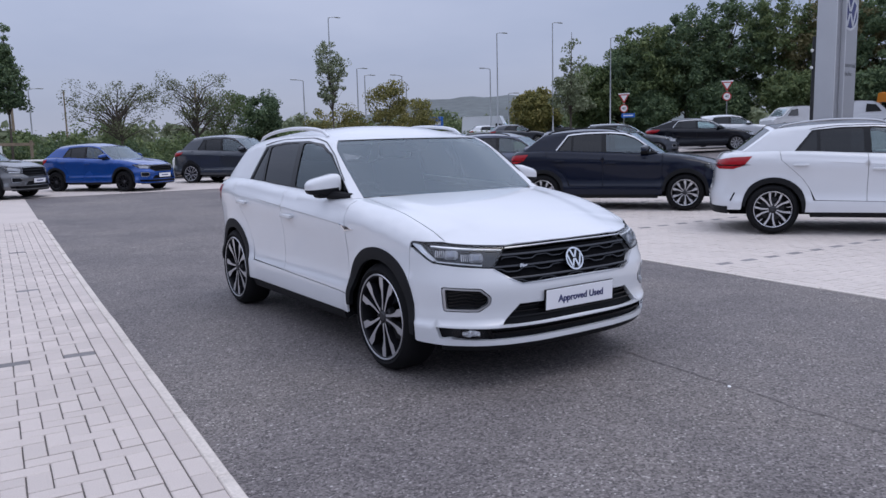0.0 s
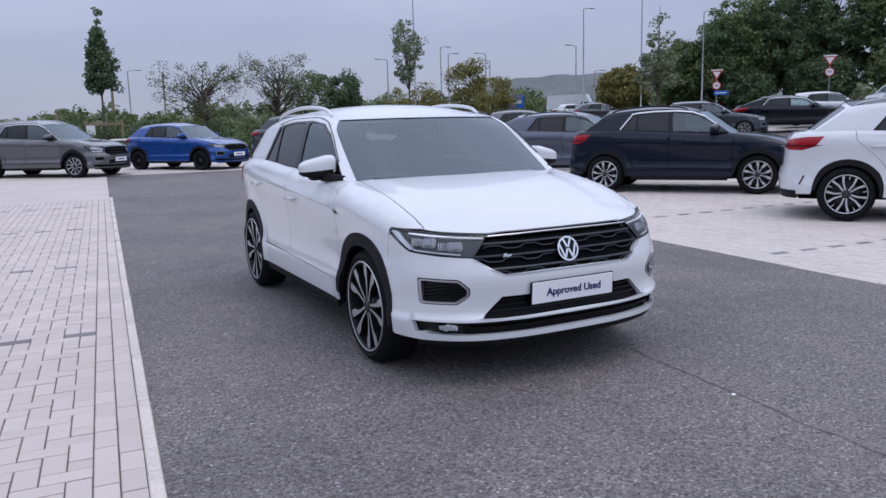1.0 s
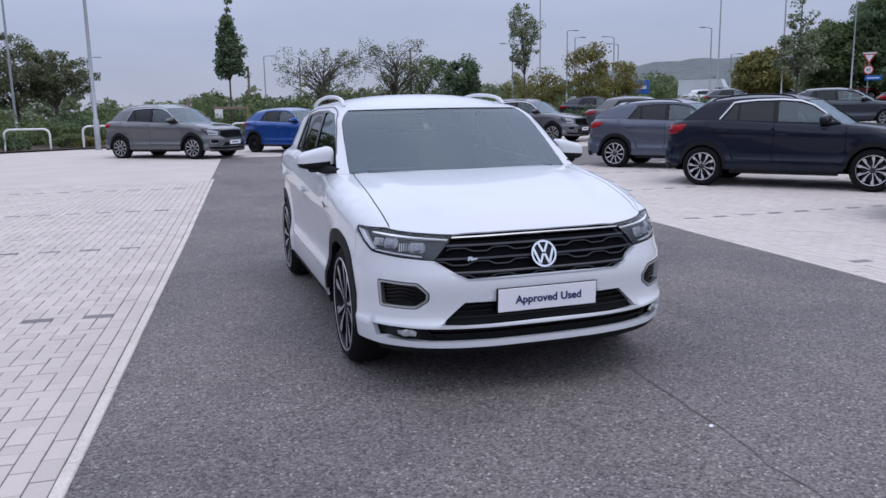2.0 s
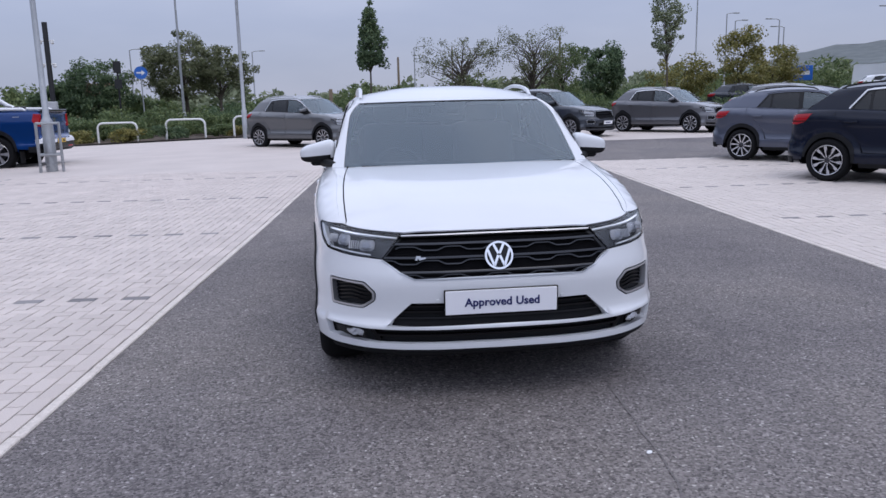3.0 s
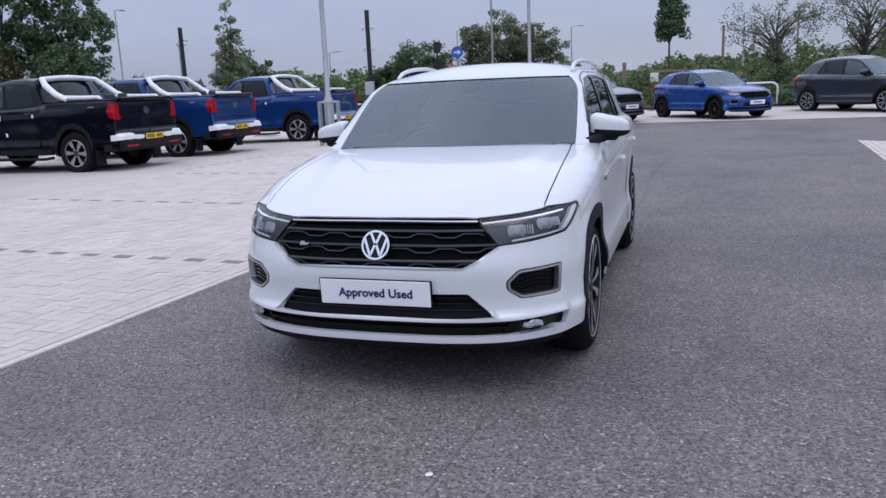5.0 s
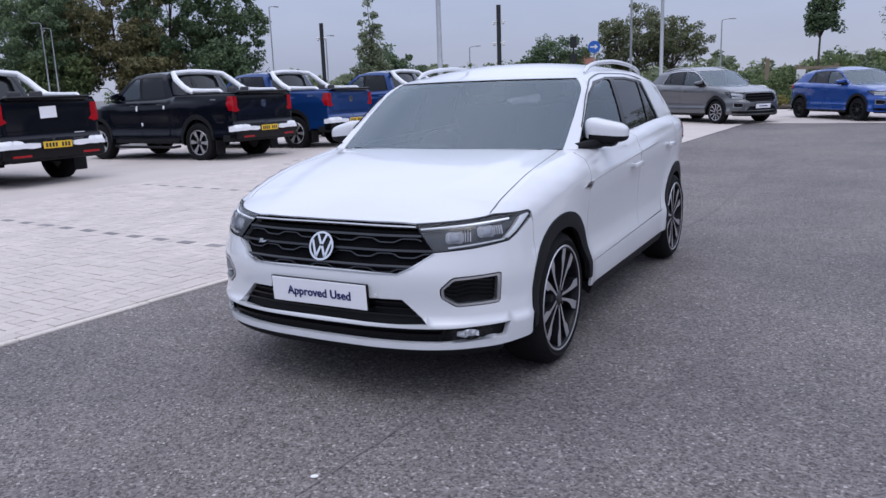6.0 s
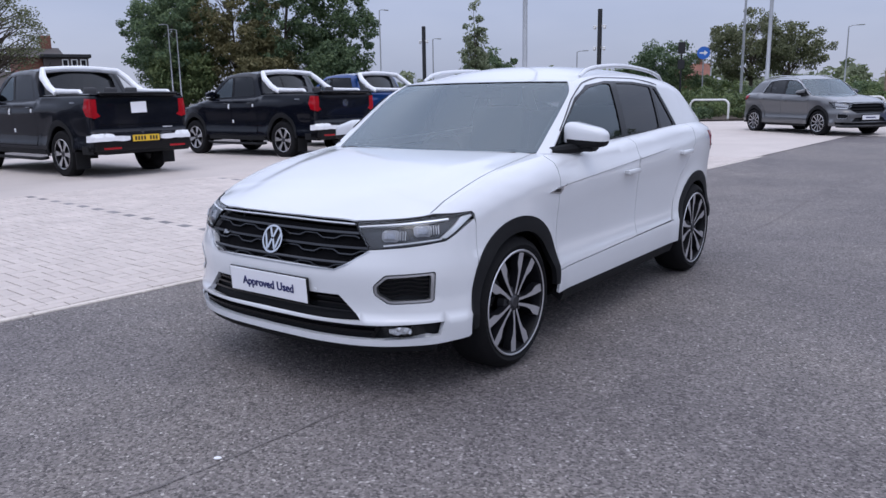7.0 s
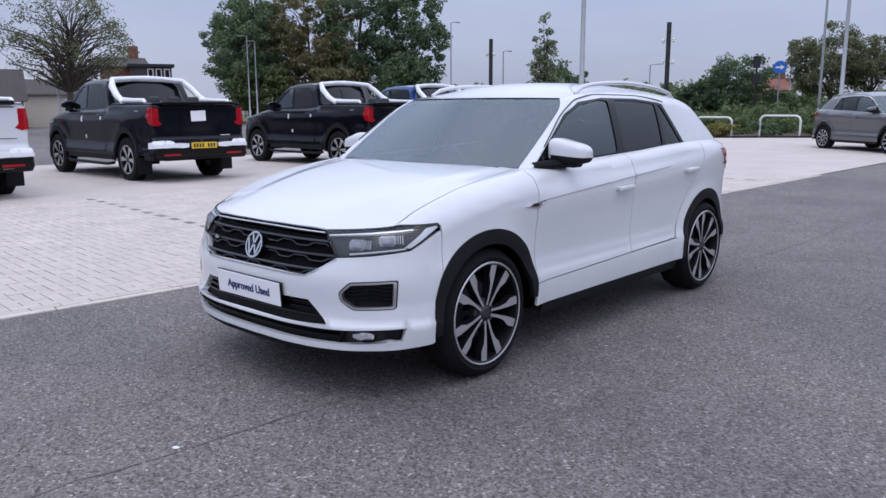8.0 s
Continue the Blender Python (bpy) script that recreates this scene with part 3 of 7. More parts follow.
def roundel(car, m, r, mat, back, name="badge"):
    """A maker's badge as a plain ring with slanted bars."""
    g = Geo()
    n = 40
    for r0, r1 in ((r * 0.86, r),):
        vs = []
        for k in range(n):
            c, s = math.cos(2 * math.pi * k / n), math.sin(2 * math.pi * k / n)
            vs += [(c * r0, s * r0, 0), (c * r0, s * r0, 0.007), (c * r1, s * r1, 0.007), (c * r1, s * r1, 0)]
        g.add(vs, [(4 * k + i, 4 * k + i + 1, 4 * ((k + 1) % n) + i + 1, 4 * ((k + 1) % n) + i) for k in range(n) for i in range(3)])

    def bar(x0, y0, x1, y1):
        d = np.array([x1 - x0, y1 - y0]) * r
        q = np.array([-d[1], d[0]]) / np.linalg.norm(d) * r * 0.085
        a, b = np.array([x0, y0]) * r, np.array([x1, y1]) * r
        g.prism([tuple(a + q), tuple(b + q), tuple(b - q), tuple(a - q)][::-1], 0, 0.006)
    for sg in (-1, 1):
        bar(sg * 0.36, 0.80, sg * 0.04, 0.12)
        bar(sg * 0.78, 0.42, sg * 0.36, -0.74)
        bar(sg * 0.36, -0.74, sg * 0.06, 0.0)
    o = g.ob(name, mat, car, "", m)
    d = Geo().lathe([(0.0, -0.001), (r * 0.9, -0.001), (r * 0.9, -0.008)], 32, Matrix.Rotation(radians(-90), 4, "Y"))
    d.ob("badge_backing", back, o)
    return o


def text_mesh(name, words, size, mat, parent, m, extrude=0.0012, align="CENTER", bold=0.0):
    cu = bpy.data.curves.new(name, "FONT")
    cu.body, cu.size, cu.extrude, cu.align_x, cu.align_y, cu.offset, cu.resolution_u = words, size, extrude, align, "CENTER", bold, 3
    tmp = bpy.data.objects.new(name, cu)
    scene.collection.objects.link(tmp)
    me = bpy.data.meshes.new_from_object(tmp.evaluated_get(bpy.context.evaluated_depsgraph_get()))
    bpy.data.objects.remove(tmp)
    bpy.data.curves.remove(cu)
    me.name = name
    me.materials.clear()
    me.materials.append(mat)
    return attach(name, me, parent, "", m)


def plate_bars(parent, m, w, h, mat, groups=((4, 0.0), (3, 0.0))):
    """Unreadable characters as plain bars."""
    g = Geo()
    n = sum(k for k, _ in groups) + len(groups) - 1
    step = w * 0.88 / n
    x = -w * 0.44
    for gi, (k, _) in enumerate(groups):
        for _ in range(k):
            g.box((x + step * 0.5, 0, 0.004), (step * 0.62, h * 0.62, 0.002))
            x += step
        x += step
    return g.ob("characters", mat, parent, "", m)


def make_car(name, B, m, body, label, group="", wheel=("twin", 0.335, 0.264, 0.235), spokes="alloy", step=0.07, hero=False, roof_mat=None, rails="satin", clad="plastic", plate="white",
             back_lamp=True, glass_mats=("screen_glass", "side_glass", "dark_glass"), words="", trim="gloss_black", grille_bars=3, chrome_line=None, steer=0.0, category="car"):
    S = B.S
    car = tagged(new(name), label, category, group)
    car.matrix_world = m
    C = B.centre
    bm_, tr = M[body], M[trim]
    W = lambda p: B.warp(np.array([p], float))[0]

    def pan(n, chart, poly, mat, holes=(), st=None, **k):
        return panel(n, chart, poly, mat, car, C, holes, st or step, **k)

    ya, yb = S["axles"]
    R0, zc = S["arch"], S["wheel"]
    uA, uB = float(B.uy(ya)), float(B.uy(yb))
    dlow = S.get("sill", 0.30)
    tip = (float(B.uy(0.50)), 0.812)
    u_lamp, u_turn = B.ux(0.456, 0.797), float(B.uy(0.29))
    lampu = [(u, B.zt_at(u) - 0.005) for u in np.linspace(u_lamp, u_turn, 9)]
    u_shut = float(np.interp(0.7195, B.qf[:, 0], B.u[:len(B.qf)]))
    lampl = [(0.815, 0.722), (0.70, 0.703), (0.554, 0.690)]
    # front bumper, with its openings
    low = B.fx([(0.553, 0.685), (0.70, 0.699), (0.815, 0.718)])
    half = [(0, 0.604)] + B.fx([(0.20, 0.603), (0.405, 0.598), (0.47, 0.630)]) + low + [(tip[0] - 0.006, 0.800), (tip[0], 0.77)]
    half += arc(uA, zc, R0, 150, 188, 8) + [(uA - R0 - 0.01, 0.27)] + B.fx([(0.80, 0.262), (0.55, 0.259)]) + [(0, 0.258)]
    bumper = half + [(-u, z) for u, z in half[-2:0:-1]]
    intake = rounded([(0.588, 0.532), (0.640, 0.583), (0.808, 0.593), (0.802, 0.455), (0.650, 0.450), (0.592, 0.492)], 0.013)
    lower_t = [(-0.545, 0.374), (-0.425, 0.482), (0.425, 0.482), (0.545, 0.374), (0, 0.378)]
    lower_b = [(-0.838, 0.366), (-0.62, 0.358), (0, 0.357), (0.62, 0.358), (0.838, 0.366), (0.822, 0.302), (0.60, 0.288), (0, 0.287), (-0.60, 0.288), (-0.822, 0.302)]
    holes = [B.fx(densify(h, 0.05)) for h in (lower_t, lower_b)] + [B.fx(intake, s) for s in (-1, 1)]
    pan("front_bumper", B.per, bumper, bm_, holes, depth=0.03)
    pan("lower_grille", B.per, B.fx(densify([(-0.85, 0.28), (-0.85, 0.372), (-0.56, 0.49), (0.56, 0.49), (0.85, 0.372), (0.85, 0.28)], 0.08)), M["plastic"], lift=-0.04, depth=0)
    for s in (-1, 1):
        pan("intake_mesh", B.per, B.fx([(0.575, 0.435), (0.575, 0.588), (0.822, 0.602), (0.822, 0.435)], s), M["plastic"], lift=-0.034, depth=0)
        inner = rounded([(0.605, 0.529), (0.647, 0.569), (0.795, 0.579), (0.790, 0.469), (0.657, 0.465), (0.608, 0.496)], 0.009)
        mid = rounded([(0.594, 0.531), (0.643, 0.578), (0.804, 0.588), (0.798, 0.460), (0.653, 0.455), (0.598, 0.493)], 0.011)
        pan("intake_frame", B.per, B.fx(mid, s), M["satin"], [B.fx(inner, s)], 0.03, lift=0.003, depth=0.03)
        if hero:
            for zz in (0.487, 0.506, 0.525, 0.544, 0.562):
                a = [(x, zz + 0.006 * math.sin(46 * x)) for x in np.linspace(0.605, 0.800, 16)]
                sweep_panel("intake_bar", B, B.fx(a, s), 0.0035, M["gloss_black"], car, lift=-0.022, depth=0.008)
            rf = random.Random(8)
            mm = B.place(s * B.ux(0.700, 0.330), 0.330, -0.004)
            facets = [[(0.0135 * i - 0.047 + rf.uniform(-0.003, 0.003), (0.013 * j - 0.0195) * (1.0 - 0.35 * abs(i - 3.2) / 3.5) + rf.uniform(-0.002, 0.002), rf.uniform(-0.014, 0.004)) for i in range(8)] for j in range(4)]
            Geo().grid(np.array(facets)).ob("fog_lamp", M["fog_facets"], car, "", mm, 0)
            pan("fog_lens", B.per, B.fx([(0.64, 0.298), (0.64, 0.354), (0.78, 0.358), (0.78, 0.304)], s), M["lamp_glass"], depth=0, lift=0.004)
            sweep_panel("fog_divider", B, B.fx([(0.584, 0.298), (0.618, 0.348)], s), 0.010, M["gloss_black"], car, lift=-0.014, depth=0.02)
    if hero:
        for zz, w in ((0.462, 0.435), (0.437, 0.465), (0.410, 0.495)):
            sweep_panel("lower_slat", B, B.fx([(x, zz) for x in np.linspace(-w, w, 24)]), 0.004, M["gloss_black"], car, lift=-0.014, depth=0.03)
        sweep_panel("lower_slat", B, B.fx([(x, 0.324) for x in np.linspace(-0.6, 0.6, 24)]), 0.006, M["gloss_black"], car, lift=-0.010, depth=0.03)
    sp = [(x, 0.236 + 0.014 * max(0.0, abs(x) - 0.45) / 0.35) for x in np.linspace(-0.81, 0.81, 30)]
    sweep_panel("front_splitter", B, B.fx(sp), 0.021, M["plastic"], car, lift=-0.003, depth=0.14)
    # grille
    gr = densify([(-0.462, 0.790), (0, 0.7985), (0.462, 0.790), (0.555, 0.688), (0.47, 0.628), (0.405, 0.598), (-0.405, 0.598), (-0.47, 0.628), (-0.555, 0.688)], 0.05)
    pan("grille", B.per, B.fx(gr), M["under"], lift=-0.034, depth=0)

    def gw(z):
        return float(np.interp(z, [0.598, 0.628, 0.688, 0.79], [0.40, 0.465, 0.550, 0.462]))
    for k in range(grille_bars):
        zz = 0.757 - 0.190 * k / grille_bars
        w = gw(zz)
        sweep_panel("grille_bar", B, B.fx([(x, zz) for x in np.linspace(-w, w, 26)]), 0.005, M["grille_glint" if hero else "gloss_black"], car, lift=-0.004, depth=0.026)
        if hero:
            zig = []
            for x in np.linspace(-w, w, 81):
                ph = (abs(x) * 4.6 + 0.5 * k) % 1.0
                zig.append((x, zz - 0.028 + 0.016 * float(np.clip(abs(ph - 0.5) * 6 - 1.0, 0, 1))))
            sweep_panel("grille_mesh", B, B.fx(zig), 0.0026, M["grille_glint"], car, lift=-0.016, depth=0.014, step=0.05)
    sweep_panel("chrome_strip", B, B.fx([(x, 0.7915 + 0.004 * (1 - (x / 0.46)**2)) for x in np.linspace(-0.458, 0.458, 26)]), 0.0026, M["satin"], car, lift=0.003)
    v = [(-0.556, 0.681), (-0.47, 0.624), (-0.405, 0.595), (0.405, 0.595), (0.47, 0.624), (0.556, 0.681)]
    v = [p for a, b in zip(v, v[1:]) for p in [tuple(np.array(a) + (np.array(b) - a) * t) for t in np.linspace(0, 1, 8)[:-1]]] + [v[-1]]
    if hero:
        sweep_panel("grille_trim", B, B.fx(v), 0.0035, M["satin"], car, lift=0.002)
    # headlights
    for s in (-1, 1):
        poly = [(s * u, z) for u, z in lampu] + [(s * (tip[0] - 0.012), 0.832), (s * tip[0], 0.822)] + B.fx(lampl, s)
        if hero:
            pan("headlight", B.per, poly, M["lamp_body"], st=0.04, lift=-0.035, depth=0.0)
            h = car.children[-1]
        else:
            h = pan("headlight", B.per, poly, M["lamp_body"], lift=-0.02, depth=0)
        lens = panel("lens", B.per, poly, M["lamp_glass"], h, C, (), 0.05, 0.0, 0.001)
        lens.visible_shadow = False
        if hero:
            for xx, zz, r in ((0.630, 0.752, 0.028), (0.745, 0.772, 0.030)):
                mm = B.place(s * B.ux(xx, zz), zz, -0.024)
                pr = Geo().box((0, 0, 0.0), (0.080, 0.052, 0.02), 0.012, mm)
                for kk in range(5):
                    pr.box((-0.030 + 0.011 * kk, 0.0, 0.014), (0.004, 0.040, 0.012), 0.001, mm @ pose(s * 0.055, 0, 0))
                pr.ob("reflector", M["lamp_white"], h)
                e = Geo().lathe([(0, 0.020), (r * 0.6, 0.016), (r * 0.9, 0.006), (r, 0.0)], 20, mm @ Matrix.Rotation(radians(-90), 4, "Y"))
                e.ob("projector", M["lamp_glass"], h)
            a = [(x, 0.705 + 0.024 * (x - 0.60) / 0.20) for x in np.linspace(0.610, 0.805, 12)]
            sweep_panel("light_strip", B, B.fx(a, s), 0.0035, M["lamp_led"], h, lift=-0.006, depth=0.012)
            uw = B.ux(0.815, 0.722)
            wedge = [(s * u, z) for u, z in [(uw + 0.002, 0.730), (tip[0] - 0.008, 0.816), (tip[0] - 0.018, 0.824), (tip[0] - 0.075, 0.818), (uw - 0.025, 0.735)]]
            panel("light_strip", B.per, wedge, M["lamp_led"], h, C, (), 0.03, 0.02, -0.006)
            rim_line = densify([(u, z) for u, z in poly], 0.03)
            rim_line = np.vstack([rim_line, rim_line[:1]])
            sweep_panel("bezel", B, rim_line, 0.0020, M["gloss_black"], h, lift=0.0005, depth=0.01)
            a = [(x, 0.785 + 0.027 * (x - 0.47) / 0.30) for x in np.linspace(0.48, 0.80, 12)]
            sweep_panel("light_strip", B, B.fx(a, s), 0.003, M["lamp_led"], h, lift=-0.006, depth=0.012)
        else:
            a = [(x, 0.712 + 0.02 * (x - 0.56) / 0.25) for x in np.linspace(0.60, 0.80, 8)]
            sweep_panel("light_strip", B, B.fx(a, s), 0.012, M["lamp_led"], h, lift=-0.006)
            a = [(x, 0.755 + 0.025 * (x - 0.56) / 0.25) for x in np.linspace(0.57, 0.80, 8)]
            sweep_panel("reflector", B, B.fx(a, s), 0.018, M["lamp_white"], h, lift=-0.012)
    # wings
    for s in (-1, 1):
        ud = float(B.uy(S["doors"][0][0][0] - 0.006))
        lamp_top = [(tip[0] + 0.004, 0.823), (tip[0] - 0.010, 0.836), (u_turn, B.zt_at(u_turn) - 0.002)]
        top = [(u, B.zt_at(u)) for u in np.linspace(u_turn + 0.004, ud, 30)]
        poly = [(tip[0] + 0.004, 0.765)] + lamp_top + top + [(ud, S["doors"][0][0][1]), (ud, dlow + 0.005)] + [p for p in arc(uA, zc, R0, 0, 149, 26) if p[1] > dlow]
        pan("front_wing", B.per, [(s * u, z) for u, z in poly], bm_)
        uh = u_shut + 0.004
        e = [tuple(B.per0(np.array([[u, B.zt_at(u)]]))[0][:2]) for u in np.linspace(uh, float(B.uy(1.34)), 26)]
        sh = S["shut"]
        poly = [(s * (x + 0.0035), y) for x, y in sh] + [(s * (sh[-1][0] + 0.01), 1.30 + (e[-1][1] - 1.30) * 0.5)] + [(s * x, y) for x, y in e[::-1]]
        pan("wing_top", B.top, poly, bm_, depth=0.012)
        ring = arch_ring(uA, zc, R0 - 0.045, S["clad"], 3)
        pan("arch_trim", B.per, [(s * u, z) for u, z in ring], M[clad], lift=0.007, depth=0.03, st=0.05)
        ring = arch_ring(uB, zc, R0 - 0.045, S["clad"], 6)
        pan("arch_trim", B.per, [(s * u, z) for u, z in ring], M[clad], lift=0.007, depth=0.03, st=0.05)
        # doors and sill
        for d in S["doors"]:
            pts = [(float(B.uy(y)), B.zt_at(float(B.uy(y))) if z is None else z) for y, z in d]
            n = len(pts)
            poly = []
            for i, (p, q) in enumerate(zip(pts, pts[1:] + pts[:1])):
                poly.append(p)
                if d[i][1] is None and d[(i + 1) % n][1] is None:
                    poly += [(u, B.zt_at(u)) for u in np.linspace(p[0], q[0], 16)[1:-1]]
            cl = []
            if step <= 0.09:
                us = np.linspace(float(B.uy(1.2)), float(B.uy(3.4)), 60 if hero else 26)
                ys = np.interp(us, B.u, B.cy)
                for z0 in (0.845, 0.8675, 0.872, 0.8765, 0.90, 0.94) if B.S.get("crease", 1) else ():
                    cl.append([(s * u, z0 + S["rise"] * min(max(y - 1.24, 0), 1.9)) for u, y in zip(us, ys)])
                for z0 in (0.475, 0.505, 0.54, 0.58):
                    cl.append([(s * u, z0) for u in us])
            door = pan("door", B.per, [(s * u, z) for u, z in poly], bm_, lines=cl)
            hy, hz = (d[1][0] - 0.26, 0.878) if d is S["doors"][0] else (d[-1][0] + 0.67, 0.935)
            if S.get("handles"):
                hy, hz = S["handles"][S["doors"].index(d)]
            mm = B.place(s * float(B.uy(hy)), hz, 0.022)
            hg = Geo().box((0, 0, 0.004), (0.190, 0.032, 0.022), 0.011, mm, 2).box((0.075, 0, -0.012), (0.022, 0.024, 0.03), 0.004, mm).box((-0.075, 0, -0.012), (0.022, 0.024, 0.03), 0.004, mm)
            hg.ob("handle", bm_ if not S.get("handle_mat") else M[S["handle_mat"]], door)
        y0, y1 = ya + math.sqrt(R0**2 - (0.34 - zc)**2), yb - math.sqrt(R0**2 - (0.34 - zc)**2)
        sill = [(float(B.uy(y)), z) for y, z in [(y0 - 0.005, dlow), (y1 + 0.005, dlow), (y1 + 0.012, 0.36), (y1 + 0.02, S["doors"][-1][1][1] - 0.006), (S["doors"][0][1][0], S["doors"][0][1][1] - 0.006), (y0 - 0.02, S["doors"][0][0][1] - 0.006), (y0 - 0.012, 0.36)]]
        pan("sill", B.per, [(s * u, z) for u, z in sill], bm_)
        sl = [(s * float(B.uy(y)), dlow - 0.035) for y in np.linspace(y0 + 0.07, y1 - 0.06, 12)]
        sweep_panel("sill_trim", B, sl, 0.034, M["plastic"], car, lift=-0.004, depth=0.06)
        # rear quarter and bumper
        dr = S["doors"][-1]
        edge = [(float(B.uy(y)) + 0.006, z) for y, z in dr[1:-1] if z is not None]
        ut = float(B.uy(dr[-2][0])) + 0.006
        poly = [p for p in arc(uB, zc, R0, 4, 172, 26) if p[1] > 0.27]
        poly = [(uB + R0 + 0.01, 0.33 + S.get("lift", 0)), (B.U, 0.29 + S.get("lift", 0)), (B.U, B.zt_at(B.U))] + [(u, B.zt_at(u)) for u in np.linspace(B.U, ut, 30)[1:]] + edge[::-1][:-1] + [(edge[0][0] + 0.02, dr[1][1])] + poly[::-1]
        lamp = S.get("tail") or [(0.36, 1.00), (0.62, 1.02), (0.80, 1.045), ("y", 3.70, 1.055), ("y", 3.80, 0.93), (0.80, 0.885), (0.60, 0.885), (0.36, 0.93)]
        lp = [(float(B.uy(q[1])), q[2]) if q[0] == "y" else (B.ux(q[0], q[1], True), q[1]) for q in lamp]
        pan("rear_body", B.per, [(s * u, z) for u, z in poly], bm_, [[(s * u, z) for u, z in lp]], depth=0.02)
        tl = pan("tail_lamp", B.per, [(s * u, z) for u, z in lp], M["lamp_red"], st=0.05, lift=0.004, depth=0.03)
        band = [(u, 0.935 + 0.10 * (z - 0.955)) for u, z in lp]
        if S.get("band", True):
            panel("lamp_band", B.per, [(s * u, z) for u, z in band], M["gloss_black"], tl, C, (), 0.06, 0.0, 0.008)
        rb = [(s * u, 0.32 + S.get("lift", 0)) for u in np.linspace(uB + R0 + 0.20, B.U, 20)]
        sweep_panel("rear_valance", B, rb, 0.05, M["plastic"], car, lift=0.006, depth=0.03, step=0.06)
        # upper side with the window openings
        g = B.gs(s)
        y_a, y_d = S["a_line"], S["d_line"]
        poly = [(float(B.ay(t)), float(B.az(t))) for t in np.linspace(0, 1, 12)]
        poly += [(y, float(B.zr(y))) for y in np.linspace(y_a[-1][0], y_d[0][0], 24)[1:-1]]
        poly += [(float(B.dy(t)), float(B.dz(t))) for t in np.linspace(0, 1, 10)]
        poly += [(y, B.zb_at(y)) for y in np.linspace(y_d[-1][0], y_a[0][0], 24)[1:-1]]
        pan("side_frame", g, poly, bm_, [S["dlo"]])
        pan("window_surround", g, S["dlo"], tr, [rounded(p, 0.02, 3) for p in S["glass"]], lift=-0.003, depth=0.012)
        for i, p in enumerate(S["glass"]):
            w = pan("side_window", g, rounded(p, 0.02, 3), M[glass_mats[1] if i == 0 else glass_mats[2]], lift=-0.009, depth=0)
        # thin black strip laid on for the dark shut gap round the door frames
        if S.get("gap_line"):
            arc_pts = [(1.455, 1.150), (1.56, 1.228), (1.70, 1.328), (1.82, 1.378), (1.95, 1.416), (2.20, 1.4445), (2.60, 1.4415), (2.88, 1.4190), (2.985, 1.400)]
            sm = Curve(arc_pts)
            sweep_panel("door_seal", B, [(y, float(sm(y))) for y in np.linspace(arc_pts[0][0], arc_pts[-1][0], 40)], 0.0028, M["gloss_black"], car, g, lift=0.0015, depth=0.004)
        if chrome_line:
            n = S.get("chrome_n", (3, len(S["dlo"])))
            sweep_panel("window_trim", B, [(y, z + 0.012) for y, z in S["dlo"][n[0] - 1:n[1]]], 0.011, M[chrome_line], car, g, lift=0.004)
        if rails:
            y0, y1 = S.get("rails", (2.02, 3.36))
            ys = np.linspace(y0, y1, 18)
            pts = []
            for i, y in enumerate(ys):
                e = B.gs0(np.array([[y, float(B.zr(y))]]))[0]
                lift = 0.048 * math.sin(math.pi * i / 17)**0.35 if 0 < i < 17 else 0.0
                pts.append(W((s * (e[0] - 0.025), y, e[2] + 0.006 + lift)))
            Geo().tube(pts, [0.010] + [0.014] * 16 + [0.010], 8).ob("roof_rail", M[rails], car)
        # mirrors
        my, mz = S.get("mirror", (1.555, 1.118))
        mg = Geo()
        mb = W((s * 0.893, my, mz))
        bm = bmesh.new()
        bmesh.ops.create_cube(bm, size=1, matrix=Matrix.Diagonal((0.225, 0.15, 0.142, 1)))
        bmesh.ops.bevel(bm, geom=bm.edges[:], offset=0.05, segments=4, affect="EDGES", profile=0.6)
        for vv in bm.verts:
            k = s * vv.co.x / 0.1
            vv.co.z *= 1 - 0.36 * max(k, 0)
            vv.co.z -= 0.012 * k
            vv.co.y += 0.022 * k
            if vv.co.y > 0.03:
                vv.co.y = 0.03 + (vv.co.y - 0.03) * 0.2
        bm.verts.index_update()
        vs, fs = [tuple(vv.co) for vv in bm.verts], [[vv.index for vv in f.verts] for f in bm.faces]
        mid = lambda f: sum(vs[i][2] for i in f) / len(f)
        up = Geo().add(vs, [f for f in fs if mid(f) > -0.022], Matrix.Translation(mb))
        mo = up.ob("door_mirror", bm_, car, angle=60)
        lo = Geo().add([(x * 0.985, y * 0.985, z * 0.985) for x, y, z in vs], [f for f in fs if mid(f) <= -0.020], Matrix.Translation(mb))
        lo.box(W((s * 0.85, my + 0.005, mz - 0.066)), (0.18, 0.10, 0.034), 0.014)
        lo.tube([W((s * 0.785, my - 0.225, mz - 0.068)), W((s * 0.815, my - 0.12, mz - 0.066)), W((s * 0.86, my - 0.02, mz - 0.062))], [0.020, 0.027, 0.030], 8)
        lo.ob("mirror_base", M["plastic"], mo)
        bm.free()
    # bonnet
    front = [tuple(B.per0(np.array([[u, B.zt_at(u)]]))[0][:2]) for u in np.linspace(0, u_shut - 0.002, 20)]
    hb = [(x, y) for x, y in front] + [(x - 0.0035, y) for x, y in S["shut"]] + S["hood_back"]
    hood = hb + [(-x, y) for x, y in hb[-2:0:-1]]
    pan("bonnet", B.top, hood, bm_, depth=0.007)
    # unseen dark sheet added below the bonnet so its shut gaps stay black
    wide = [(0.93 * x, y) for x, y in [(-0.86, 1.4), (-0.86, 0.6), (-0.80, 0.32), (0.80, 0.32), (0.86, 0.6), (0.86, 1.4)]]
